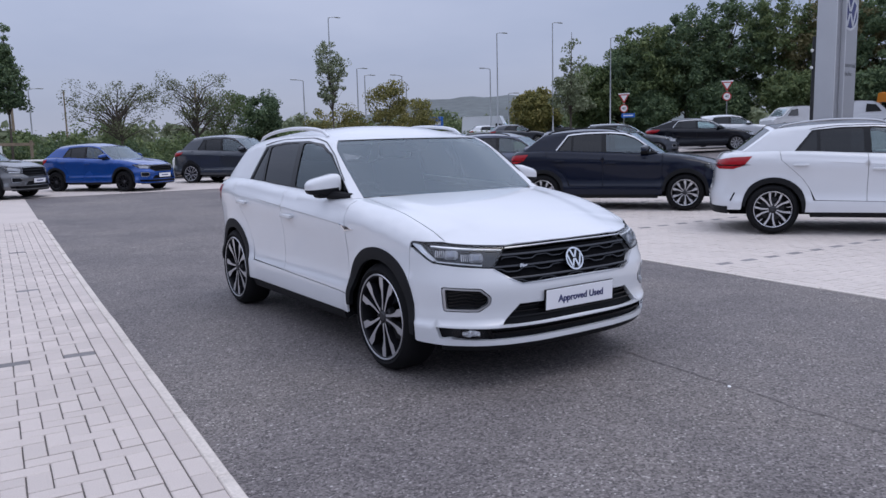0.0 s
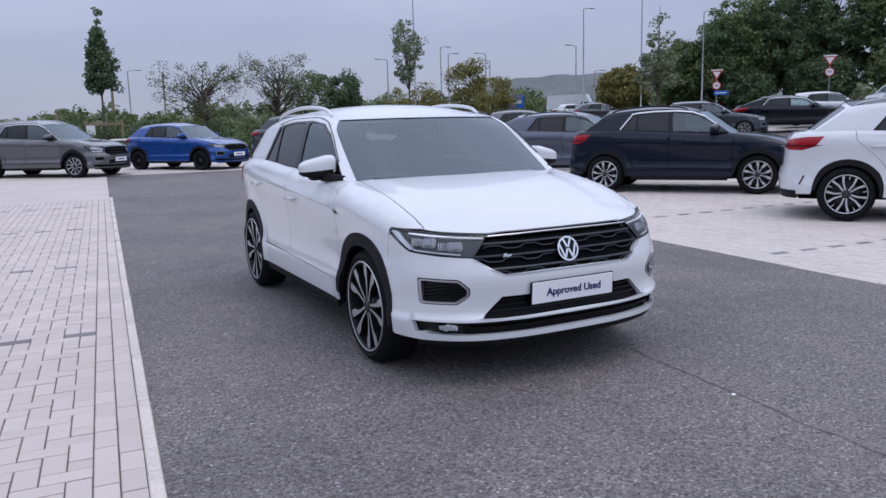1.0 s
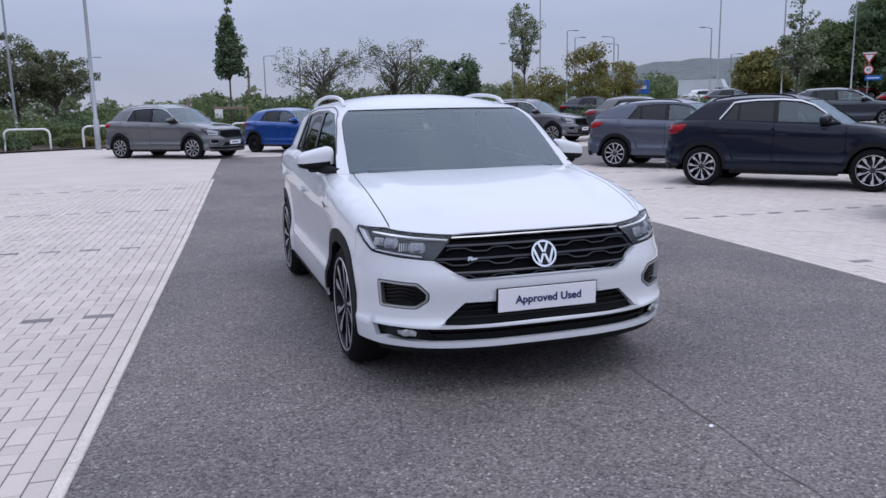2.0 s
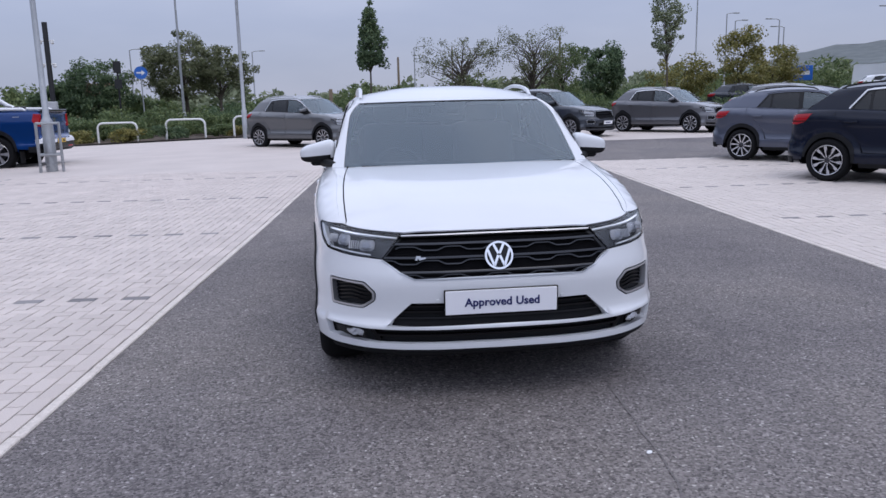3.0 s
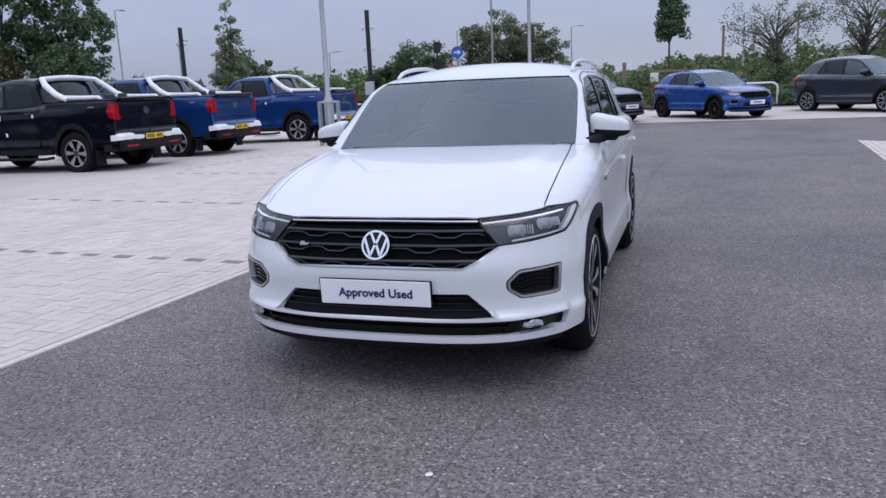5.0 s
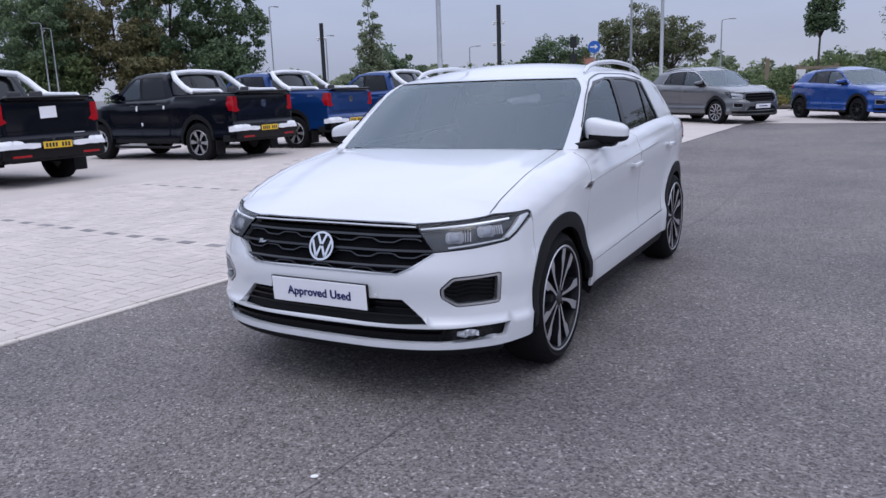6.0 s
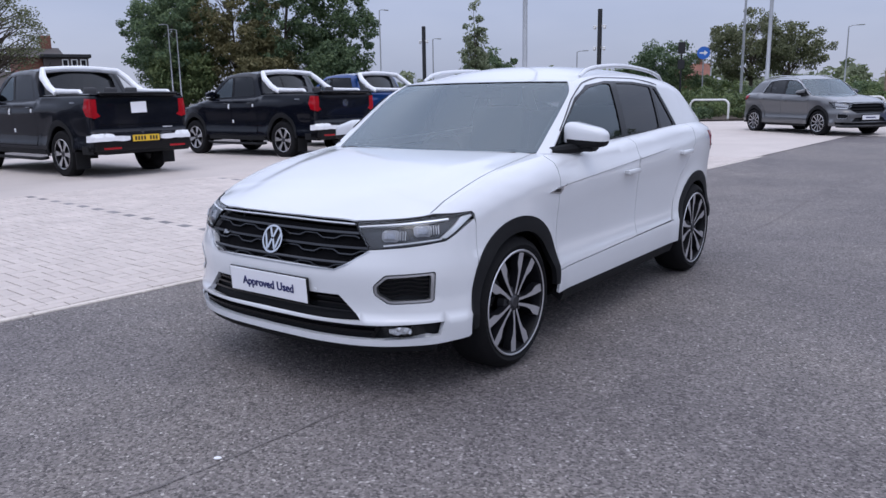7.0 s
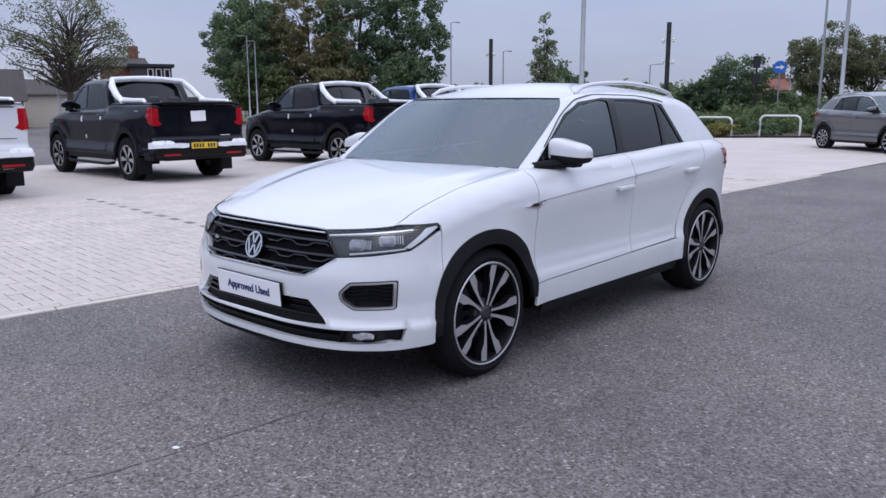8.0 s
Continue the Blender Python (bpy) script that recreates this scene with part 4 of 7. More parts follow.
    pan("bonnet_liner", B.top, wide, M["under"], lift=-0.028, depth=0, st=0.12)
    # screen, roof, back window
    tg = lambda q: 0.905 + 0.055 * q
    gl = [(t * tg(0.02), 0.02) for t in np.linspace(-1, 1, 20)] + [(tg(q), q) for q in np.linspace(0.02, 0.985, 10)[1:-1]] + [(t * tg(0.985), 0.985) for t in np.linspace(1, -1, 20)] + [(-tg(q), q) for q in np.linspace(0.985, 0.02, 10)[1:-1]]
    sheet = np.array([[B.screen(np.array([[t * tg(q), q]]))[0] + np.array([0, 0.002, -0.003]) for t in np.linspace(-1, 1, 25)] for q in np.linspace(0.02, 0.985, 13)])
    Geo().grid(sheet).ob("windscreen", M[glass_mats[0]], car, "", None, 180)
    inn = [(t * 0.965, 0.075 + (q - 0.02) * 0.93) for t, q in gl]
    pan("screen_border", B.screen, gl, M["gloss_black"], [inn], 0.08, lift=-0.007, depth=0)
    pod = [(-0.10, 0.90), (-0.17, 0.985), (0.17, 0.985), (0.10, 0.90), (0.05, 0.86), (-0.05, 0.86)]
    pan("sensor_pod", B.screen, pod, M["under"], st=0.06, lift=-0.010, depth=0.03)
    for s in (-1, 1):
        pl = [(s * tg(q) + s * 0.004, q) for q in np.linspace(0, 1, 12)] + [(s, q) for q in np.linspace(1, 0, 12)]
        pan("windscreen_pillar", B.screen, pl, bm_, st=0.08)
    sq = [(-1, 0), (1, 0), (1, 1), (-1, 1)]
    pan("roof", B.roof, densify(sq, 0.05), M[roof_mat] if roof_mat else bm_, st=0.07, depth=0.0)
    pan("headliner", B.roof, densify([(-0.9, 0.02), (0.9, 0.02), (0.9, 0.96), (-0.9, 0.96)], 0.1), M["headliner"], st=0.12, lift=-0.035, depth=0)
    bw = [(-0.86, 0.10), (0.86, 0.10), (0.90, 0.93), (-0.90, 0.93)]
    pan("tailgate_frame", B.back, densify([(-1, 0), (1, 0), (1, 1), (-1, 1)], 0.05), bm_, [densify(bw, 0.08)], 0.08)
    if S["d_line"][-1][0] > 3.5:
        n = len(B.Q) * 7 // 10
        rq = B.Q[n:][np.argsort(B.Q[n:, 0])]
        ledge = []
        for t in np.linspace(-1, 1, 17):
            e = B.gs0(np.array([[float(B.dy(1.0)), float(B.dz(1.0))]]))[0]
            p = np.array([e[0] * t, e[1] + 0.12 * (1 - t * t), e[2] - 0.006])
            q = np.array([p[0] * 1.0, float(np.interp(abs(p[0]), rq[:, 0], rq[:, 1])) - 0.004, float(np.interp(abs(p[0]), rq[:, 0], rq[:, 2])) - 0.002])
            ledge.append([p + (q - p) * k + np.array([0, 0, 0.012 * k * (1 - k) * 4]) for k in np.linspace(0, 1, 5)])
        Geo().grid(B.warp(np.array(ledge).reshape(-1, 3)).reshape(17, 5, 3)).ob("tailgate_ledge", bm_, car)
    pan("back_window", B.back, densify(bw, 0.08), M[glass_mats[2]], st=0.1, lift=-0.006, depth=0)
    # hidden structure: floor, wheel houses, cabin
    fl = Geo()
    f0 = dlow - 0.06
    for a, b in (((-0.56, 0.30, f0), (0.56, S["L"] - 0.25, 0.46)), ((-0.80, ya + R0 + 0.07, f0), (0.80, yb - R0 - 0.07, 0.44)), ((-0.72, 0.16, 0.25), (0.72, 0.40, 0.42)), ((-0.58, yb + R0 + 0.06, 0.30 + S.get("lift", 0)), (0.58, S["L"] - 0.22, 0.6))):
        p0, p1 = W(a), W(b)
        fl.box((p0 + p1) / 2, p1 - p0, 0.03)
    for ax in (ya, yb):
        for s in (-1, 1):
            r = R0 + 0.02
            vs, fs = [], []
            pts = arc(ax, zc, r, -8, 188, 24)
            for (yy, z2) in pts:
                vs += [W((s * 0.52, yy, z2)), W((s * 0.82, yy, z2))]
            for i in range(len(pts) - 1):
                fs.append((2 * i, 2 * i + 1, 2 * i + 3, 2 * i + 2))
            fs.append(tuple(range(0, 2 * len(pts), 2)))
            fl.add(vs, fs)
    fl.ob("underbody", M["under"], car)
    for s in (-1, 1):
        u0, u1 = float(B.uy(1.24)), B.U
        poly = [(u0, 0.36)] + [p for p in arc(uB, zc, R0 + 0.03, 180, 0, 16) if p[1] > 0.36] + [(u1, 0.36), (u1, B.zt_at(u1) - 0.02)] + [(u, B.zt_at(u) - 0.012) for u in np.linspace(u1, u0, 24)[1:]]
        pan("cabin_lining", B.per, [(s * u, z) for u, z in poly], M["dash"], lift=-0.05, depth=0, st=0.12)
    if hero or step < 0.09:
        seats(car, W)
    # wheels
    kind, R, rim, width = wheel
    for ax, st in ((ya, steer), (yb, 0)):
        p = W((0, ax, 0))
        tw = S["track"] if "track" in S else 0.885
        for s in (-1, 1):
            x = W((s * (tw - 0.0), ax, R))[0] - s * width / 2
            add_wheel(car, x, p[1], R, kind, R, rim, width, M[spokes], turn=31 * s + 17 * ax, steer=st)
    # number plates
    if plate:
        add_plate(car, B, words, "plate_white", 0, S.get("plate_z", 0.485), hero)
    return car


def seats(car, W):
    for s in (-1, 1):
        g = Geo()
        c = W((s * 0.36, 2.25, 0.62))
        g.box(c, (0.50, 0.50, 0.18), 0.06, None, 2)
        g.box((0, 0, 0.30), (0.48, 0.14, 0.62), 0.06, Matrix.Translation(c + np.array([0, 0.27, 0.05])) @ pose(0, 0, 0, -14), 2)
        g.box((0, 0, 0), (0.27, 0.09, 0.19), 0.04, Matrix.Translation(c + np.array([0, 0.46, 0.74])), 2)
        g.ob("front_seat", M["seat"], car)
    g = Geo().box(W((0, 3.05, 0.62)), (1.25, 0.50, 0.2), 0.06, None, 2)
    g.box((0, 0, 0.28), (1.25, 0.15, 0.6), 0.06, Matrix.Translation(W((0, 3.28, 0.66))) @ pose(0, 0, 0, -18), 2)
    for s in (-0.38, 0, 0.38):
        g.box(W((s, 3.47, 1.17)), (0.24, 0.08, 0.15), 0.035, None, 2)
    g.ob("rear_bench", M["seat"], car)
    g = Geo().box(W((0, 1.48, 0.90)), (1.40, 0.52, 0.20), 0.07, None, 2).box(W((-0.36, 1.62, 0.985)), (0.40, 0.22, 0.10), 0.045, None, 2).box(W((0, 1.72, 0.86)), (0.28, 0.12, 0.2), 0.03)
    g.ob("dashboard", M["dash"], car)
    c = Vector(W((-0.36, 1.85, 0.93)))
    mm = Matrix.Translation(c) @ pose(0, 0, 0, 68)
    g = Geo().tube([mm @ Vector((0.185 * math.cos(a), 0.185 * math.sin(a), 0)) for a in np.linspace(0, 2 * math.pi, 28, endpoint=False)], 0.015, 8, closed=True)
    g.box((0, 0, 0), (0.30, 0.05, 0.03), 0.012, mm).ob("steering_wheel", M["seat"], car)
    g = Geo().box(W((0, 1.92, 1.355)), (0.23, 0.03, 0.065), 0.012).box(W((0, 1.89, 1.40)), (0.10, 0.09, 0.05), 0.015)
    g.ob("inside_mirror", M["dash"], car)


def add_plate(car, B, words, mat, u, z, big=False):
    mm = B.place(u, z, 0.014)
    pl = Geo().box((0, 0, -0.008), (0.548, 0.124, 0.014), 0.003, mm).ob("plate_holder", M["gloss_black"], car)
    fc = Geo().box((0, 0, 0), (0.535, 0.116, 0.004), 0.0015, mm).ob("plate", M[mat], pl)
    if words:
        first, second = words.split()
        text_mesh("lettering", first, 0.056, M["plate_ink"], pl, mm @ pose(0.051, -0.002, 0.0032), align="RIGHT", bold=0.0013)
        text_mesh("lettering", second, 0.056, M["plate_ink"], pl, mm @ pose(0.068, -0.002, 0.0032), align="LEFT", bold=0.0013)
    else:
        b = Geo().box((0, 0.0, 0.003), (0.30, 0.028, 0.002))
        b.ob("lettering", M["plate_ink"], pl, "", mm)
    return pl

# ---- ground: nearly flat round the car, rising gently outwards and more to the east ----
SITE = pose(0, 0, 0, 0, 0, -4.0)
LEFT, RIGHT = -2.155, 3.39


def gz(x, y):
    r = np.hypot(x, np.asarray(y) - 1.0)
    return 0.0095 * np.clip(r - 5.0, 0, 30) * np.clip((np.asarray(x) + 13.0) / 8.0, 0, 1) + 0.035 * np.clip(x, 13, 70) - 0.035 * 13


def site(u, v):
    c, s = math.cos(radians(-4.0)), math.sin(radians(-4.0))
    return c * u - s * v, s * u + c * v


def tarmac_material():
    m = bpy.data.materials.new("worn_tarmac")
    m.use_nodes = True
    nt = m.node_tree
    b = nt.nodes["Principled BSDF"]
    tex = nt.nodes.new("ShaderNodeTexCoord")

    def noise_at(scale, detail=3.0, rough=0.5):
        n = nt.nodes.new("ShaderNodeTexNoise")
        n.inputs["Scale"].default_value, n.inputs["Detail"].default_value, n.inputs["Roughness"].default_value = scale, detail, rough
        nt.links.new(tex.outputs["Object"], n.inputs["Vector"])
        return n.outputs["Fac"]

    vor = nt.nodes.new("ShaderNodeTexVoronoi")
    vor.inputs["Scale"].default_value = 100.0
    nt.links.new(tex.outputs["Object"], vor.inputs["Vector"])
    sep = nt.nodes.new("ShaderNodeSeparateColor")
    nt.links.new(vor.outputs["Color"], sep.inputs["Color"])
    stone = ramp_node(nt, sep.outputs["Red"], [(0.0, (0.050, 0.043, 0.042)), (0.30, (0.128, 0.112, 0.108)), (0.75, (0.188, 0.167, 0.161)), (0.97, (0.26, 0.235, 0.223)), (1.0, (0.44, 0.41, 0.39))])
    patch = ramp_node(nt, noise_at(0.45, 6.0, 0.6), [(0.34, (0.74, 0.735, 0.77)), (0.52, (1.0, 1.0, 1.0)), (0.7, (1.16, 1.15, 1.10))])
    streak = ramp_node(nt, noise_at(2.6, 5.0, 0.65), [(0.3, (0.86, 0.86, 0.86)), (0.55, (1.0, 1.0, 1.0)), (0.75, (1.1, 1.1, 1.1))])
    col = stone
    grain = ramp_node(nt, noise_at(38.0, 4.0, 0.7), [(0.36, (0.76, 0.76, 0.76)), (0.5, (1.0, 1.0, 1.0)), (0.64, (1.2, 1.2, 1.2))])
    for f in (patch, streak, grain):
        mx = nt.nodes.new("ShaderNodeMix")
        mx.data_type, mx.blend_type = "RGBA", "MULTIPLY"
        mx.inputs["Factor"].default_value = 1.0
        nt.links.new(col, mx.inputs["A"])
        nt.links.new(f, mx.inputs["B"])
        col = mx.outputs["Result"]
    nt.links.new(col, b.inputs["Base Color"])
    b.inputs["Roughness"].default_value = 0.72
    add = nt.nodes.new("ShaderNodeMath")
    add.operation = "SUBTRACT"
    nt.links.new(noise_at(240, 2.0), add.inputs[0])
    nt.links.new(vor.outputs["Distance"], add.inputs[1])
    bp = nt.nodes.new("ShaderNodeBump")
    bp.inputs["Strength"].default_value, bp.inputs["Distance"].default_value = 0.75, 0.006
    nt.links.new(add.outputs[0], bp.inputs["Height"])
    nt.links.new(bp.outputs["Normal"], b.inputs["Normal"])
    return m


M["tarmac"] = tarmac_material()
M["paving"] = material("pale_block_paving", (0.50, 0.445, 0.41), 0.82, fine=70, coarse=0.9, vary=0.12, bump=0.35, bump_scale=90, depth=0.003)
M["block"] = material("pale_pinkish_paving_block", (0.515, 0.455, 0.418), 0.8, fine=160, coarse=2.0, vary=0.14, bump=0.45, bump_scale=150, depth=0.003, per_object=0.06)
M["block_joined"] = material("pale_pinkish_paving_blocks", (0.515, 0.455, 0.418), 0.8, fine=160, coarse=2.0, vary=0.14, bump=0.45, bump_scale=150, depth=0.003, per_island=0.06)
M["block_dark"] = material("dark_grey_paving_block", (0.21, 0.20, 0.20), 0.8, fine=160, coarse=2.0, vary=0.15, bump=0.3, per_object=0.2)
M["joint"] = material("dark_sandy_joint", (0.13, 0.118, 0.11), 0.95, fine=90, vary=0.35)
M["joint_pale"] = material("pale_sandy_joint", (0.33, 0.29, 0.265), 0.95, fine=90, vary=0.25)
M["block_smooth"] = material("pale_cream_paving_blocks", (0.53, 0.475, 0.435), 0.85, fine=160, coarse=1.2, vary=0.08, bump=0.2, bump_scale=220, depth=0.002, per_island=0.035)
M["edging"] = material("pale_concrete_edging", (0.575, 0.52, 0.47), 0.85, fine=60, coarse=2.5, vary=0.22, bump=0.6)
M["soil"] = material("brown_bark_soil", (0.075, 0.055, 0.04), 0.95, fine=25, coarse=1.0, vary=0.5, bump=0.8, bump_scale=12, depth=0.05)
M["verge"] = material("rough_green_verge", (0.075, 0.085, 0.035), 0.95, fine=8, coarse=0.3, vary=0.5, bump=0.9, bump_scale=5, depth=0.08)

# one sheet to the horizon
radii = [0, 1.5, 3, 5, 7, 9, 12, 15, 18, 22, 26, 30, 36, 45, 60, 80, 110, 160, 260, 450, 900, 2500]
g = Geo()
n = 72
for r in radii:
    for k in range(n):
        x, y = r * math.cos(2 * math.pi * k / n), 1 + r * math.sin(2 * math.pi * k / n)
        g.v.append((x, y, float(gz(x, y)) - 0.001 - (0.05 if r > 40 else 0)))
g.f = [(i * n + k, (i + 1) * n + k, (i + 1) * n + (k + 1) % n, i * n + (k + 1) % n) for i in range(len(radii) - 1) for k in range(n)]
tagged(g.ob("ground", M["tarmac"]), "worn dark grey tarmac with fine pale stones", "ground", "", "structure")


def draped(name, u0, u1, v0, v1, dz, mat, label, category, step=1.0):
    us, vs = np.arange(u0, u1 + 1e-6, (u1 - u0) / max(1, round((u1 - u0) / step))), np.arange(v0, v1 + 1e-6, (v1 - v0) / max(1, round((v1 - v0) / step)))
    P = np.zeros((len(vs), len(us), 3))
    for i, v in enumerate(vs):
        x, y = site(us, v)
        P[i] = np.stack([x, y, gz(x, y) + dz], 1)
    return tagged(Geo().grid(P).ob(name, mat), label, category, "", "structure")


# paving beds lie a little under the blocks
pave_l = draped("pavement_left", -17.0, LEFT - 0.06, -9.0, 28.2, 0.004, M["joint"], "pale pinkish block paving in a herringbone pattern", "pavement")
pave_l2 = draped("pavement_bays", -17.0, -8.7, -9.0, 28.2, 0.010, M["paving"], "pale block paving of the parking bays", "pavement")
draped("pavement_bays", -8.7, LEFT - 0.06, 13.0, 28.2, 0.010, M["paving"], "pale block paving of the parking bays", "pavement")
pave_r = draped("pavement_right", RIGHT + 0.06, 30.0, -12.0, 13.2, 0.004, M["joint_pale"], "pale block paving with dark marker blocks", "pavement")
draped("pavement_bays", 10.0, 30.0, -12.0, 13.2, 0.010, M["paving"], "pale block paving of the parking bays", "pavement")
draped("pavement_bays", -8.7, LEFT - 0.06, -9.0, -3.0, 0.010, M["paving"], "pale block paving of the parking bays", "pavement")
draped("pavement_bays", RIGHT + 0.06, 10.0, -12.0, -2.0, 0.010, M["paving"], "pale block paving of the parking bays", "pavement")
draped("pavement_far", LEFT - 0.06, 26.0, 20.3, 27.2, 0.008, M["paving"], "pale block paving under the far row of cars", "pavement")
draped("planting_bed", -40.0, 26.0, 28.5, 37.0, 0.06, M["soil"], "brown planting bed behind a low kerb", "planting bed", 2.0)
draped("verge", -150.0, 140.0, 37.0, 190.0, 0.02, M["verge"], "rough green verge beyond the planting bed", "verge", 10.0)


def kerb(u0, v0, u1, v1, w=0.14, h=0.10, piece=0.915, name="kerb"):
    L = math.hypot(u1 - u0, v1 - v0)
    k = max(1, int(L / piece))
    par = None
    me = Geo().box((piece / 2, 0, h / 2 - 0.05), (piece - 0.006, w, h + 0.1), 0.012).mesh("kerb_stone", M["edging"])
    a = math.degrees(math.atan2(v1 - v0, u1 - u0)) - 4.0
    for i in range(k):
        x, y = site(u0 + (u1 - u0) * i / k, v0 + (v1 - v0) * i / k)
        o = attach("kerb_stone", me, par, "", pose(x, y, float(gz(x, y)), 0, 0, a) if par is None else par.matrix_world.inverted() @ pose(x, y, float(gz(x, y)), 0, 0, a))
        if par is None:
            par = tagged(o, "low pale concrete kerb stones edging the bed", "kerb", "", "structure")
            o.name = name
    return par


kerb(-30.0, 28.35, -2.5, 28.35)
kerb(-17.1, -9.0, -17.1, 22.0)

# ---- the cars ----
def warp_to(L, W, H, axle_f, axle_r, belt=1.06, nose=0.80):
    """Stretches the crossover's proportions to another car's."""
    yk = [-1, 0, 0.83 - 0.45, 0.83 + 0.45, 3.42 - 0.45, 3.42 + 0.45, 4.234, 6]
    yt = [-1, 0, axle_f - 0.45, axle_f + 0.45, axle_r - 0.45, axle_r + 0.45, L, L + 1.766]
    zk, zt = [-1, 0, 0.74, 0.80, 1.06, 1.54, 2.5], [-1, 0, 0.74 * min(1.0, nose / 0.8), nose, belt, H, H + 0.96]

    def f(p):
        q = np.array(p, float)
        q[:, 0] *= W / 1.819
        q[:, 1] = np.interp(p[:, 1], yk, yt)
        q[:, 2] = np.interp(p[:, 2], zk, zt)
        return q
    return f


def at(x, y, rz):
    return pose(x, y, float(gz(x, y)), 0, 0, rz)


T = Body(TROC)
hero = make_car("crossover_car", T, pose(0, 0, 0), "white_paint", "white compact crossover with black wheel-arch trim on the tarmac", step=0.035, hero=True, words="Approved Used", rails="silver_trim")
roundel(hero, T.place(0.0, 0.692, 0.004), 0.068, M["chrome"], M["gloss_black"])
for s in (-1, 1):
    u0, u1 = float(T.uy(1.12)), float(T.uy(1.30))
    ub = [(s * u, z) for u, z in [(u0 - 0.01, 0.853), (u0 + 0.075, 0.871), (u1, 0.882), (u1 - 0.02, 0.866), (u0 + 0.11, 0.836)]]
    bd = panel("wing_badge", T.per, ub, M["chrome"], hero, T.centre, (), 0.04, 0.006, 0.005)
    panel("badge_inlay", T.per, [(s * u, z) for u, z in [(u0 + 0.03, 0.853), (u0 + 0.075, 0.861), (u0 + 0.115, 0.864), (u0 + 0.10, 0.847)]], M["gloss_black"], bd, T.centre, (), 0.04, 0.0, 0.008)
    mm = T.place(s * T.ux(0.30, 0.492), 0.492, 0.001)
    Geo().lathe([(0.0, 0.003), (0.009, 0.003), (0.0105, 0.0)], 16, mm @ Matrix.Rotation(radians(-90), 4, "Y")).ob("parking_sensor", M["white_paint"], hero)
mm = T.place(-T.ux(0.375, 0.690), 0.690, 0.003)
Geo().prism([(-0.028, -0.012), (-0.016, -0.012), (-0.012, 0.0), (-0.004, -0.012), (0.032, -0.004), (0.036, 0.006), (0.004, 0.004), (0.004, 0.014), (-0.022, 0.014)], 0, 0.003, mm @ Matrix.Scale(0.8, 4)).ob("grille_badge", M["satin"], hero)
for x0, x1, y in ((0.62, 0.02, 1.30), (-0.05, -0.62, 1.31)):
    pts = []
    for k in np.linspace(0, 1, 9):
        t, q = x0 + (x1 - x0) * k, 0.004 + 0.010 * k * (1 - k) + 0.006 * k
        pts.append(tuple(T.screen(np.array([[t / 0.80, q]]))[0] + np.array([0, -0.002, 0.005])))
    Geo().tube(pts, 0.005, 6).ob("wiper", M["plastic"], hero)

make_car("crossover_car", T, at(9.41, 5.60, 36.5), "navy_paint", "dark navy crossover with a chrome window line on the paving", "cars in the angled bays", ("twin", 0.335, 0.232, 0.225), "alloy_bright", 0.075,
         chrome_line="silver_trim", rails="plastic")
wt = make_car("crossover_car", T, at(9.16, 0.66, 37.0), "white_paint", "white crossover with a black roof seen from its tail", "cars in the angled bays", ("split", 0.335, 0.243, 0.235), "alloy_bright", 0.075,
              roof_mat="gloss_black", chrome_line=None, rails="satin")
for s in (-1, 1):
    u0 = float(T.uy(3.92))
    sweep_panel("rear_vent", T, [(s * (u0 + 0.05 * k), 0.56 - 0.11 * k) for k in np.linspace(0, 1, 6)], 0.010, M["gloss_black"], wt, lift=0.006, depth=0.004)
taigo = dict(TROC, crease=0.0, d_line=[(3.45, 1.40), (3.80, 1.27), (4.08, 1.12)], rails=(2.02, 3.3), plan=TROC["plan"])
make_car("coupe_crossover", Body(taigo, warp_to(4.266, 1.757, 1.50, 0.84, 3.406, 1.03)), at(10.05, 9.6, 37.0), "blue_grey_paint", "blue-grey coupe crossover parked on the paving", "cars in the angled bays",
         ("multi", 0.325, 0.226, 0.215), "alloy_bright", 0.085, rails="gloss_black")

karoq = dict(TROC, rise=0.03, crease=0.0)
make_car("sport_utility_car", Body(karoq, warp_to(4.39, 1.84, 1.625, 0.87, 3.50, 1.08, 0.86)), at(-0.36, 20.47, 52), "grey_paint", "warm grey sport utility car with silver roof rails", "far row of cars",
         ("multi", 0.335, 0.228, 0.22), "alloy_bright", 0.085, chrome_line="satin")
make_car("hatchback_car", Body(dict(TROC, crease=0.0), warp_to(4.0, 1.732, 1.47, 0.83, 3.30, 1.0, 0.78)), at(3.09, 20.9, 39), "blue_paint", "bright blue small hatchback with black wheels", "far row of cars",
         ("multi", 0.31, 0.21, 0.2), "alloy_dark", 0.085, rails=None, clad="plastic")
make_car("sport_utility_car", Body(karoq, warp_to(4.61, 1.88, 1.67, 0.92, 3.63, 1.09, 0.88)), at(7.8, 21.7, 41), "dark_grey_paint", "dark grey sport utility car on pale paving", "far row of cars",
         ("split", 0.345, 0.245, 0.225), "alloy", 0.085, rails=None)
make_car("sport_utility_car", Body(karoq, warp_to(4.41, 1.834, 1.62, 0.90, 3.63, 1.09, 0.88)), at(12.16, 22.1, 37), "mid_grey_paint", "brown-grey sport utility car with a chrome window line", "far row of cars",
         ("twin", 0.345, 0.245, 0.225), "alloy", 0.085, chrome_line="silver_trim", rails="satin")

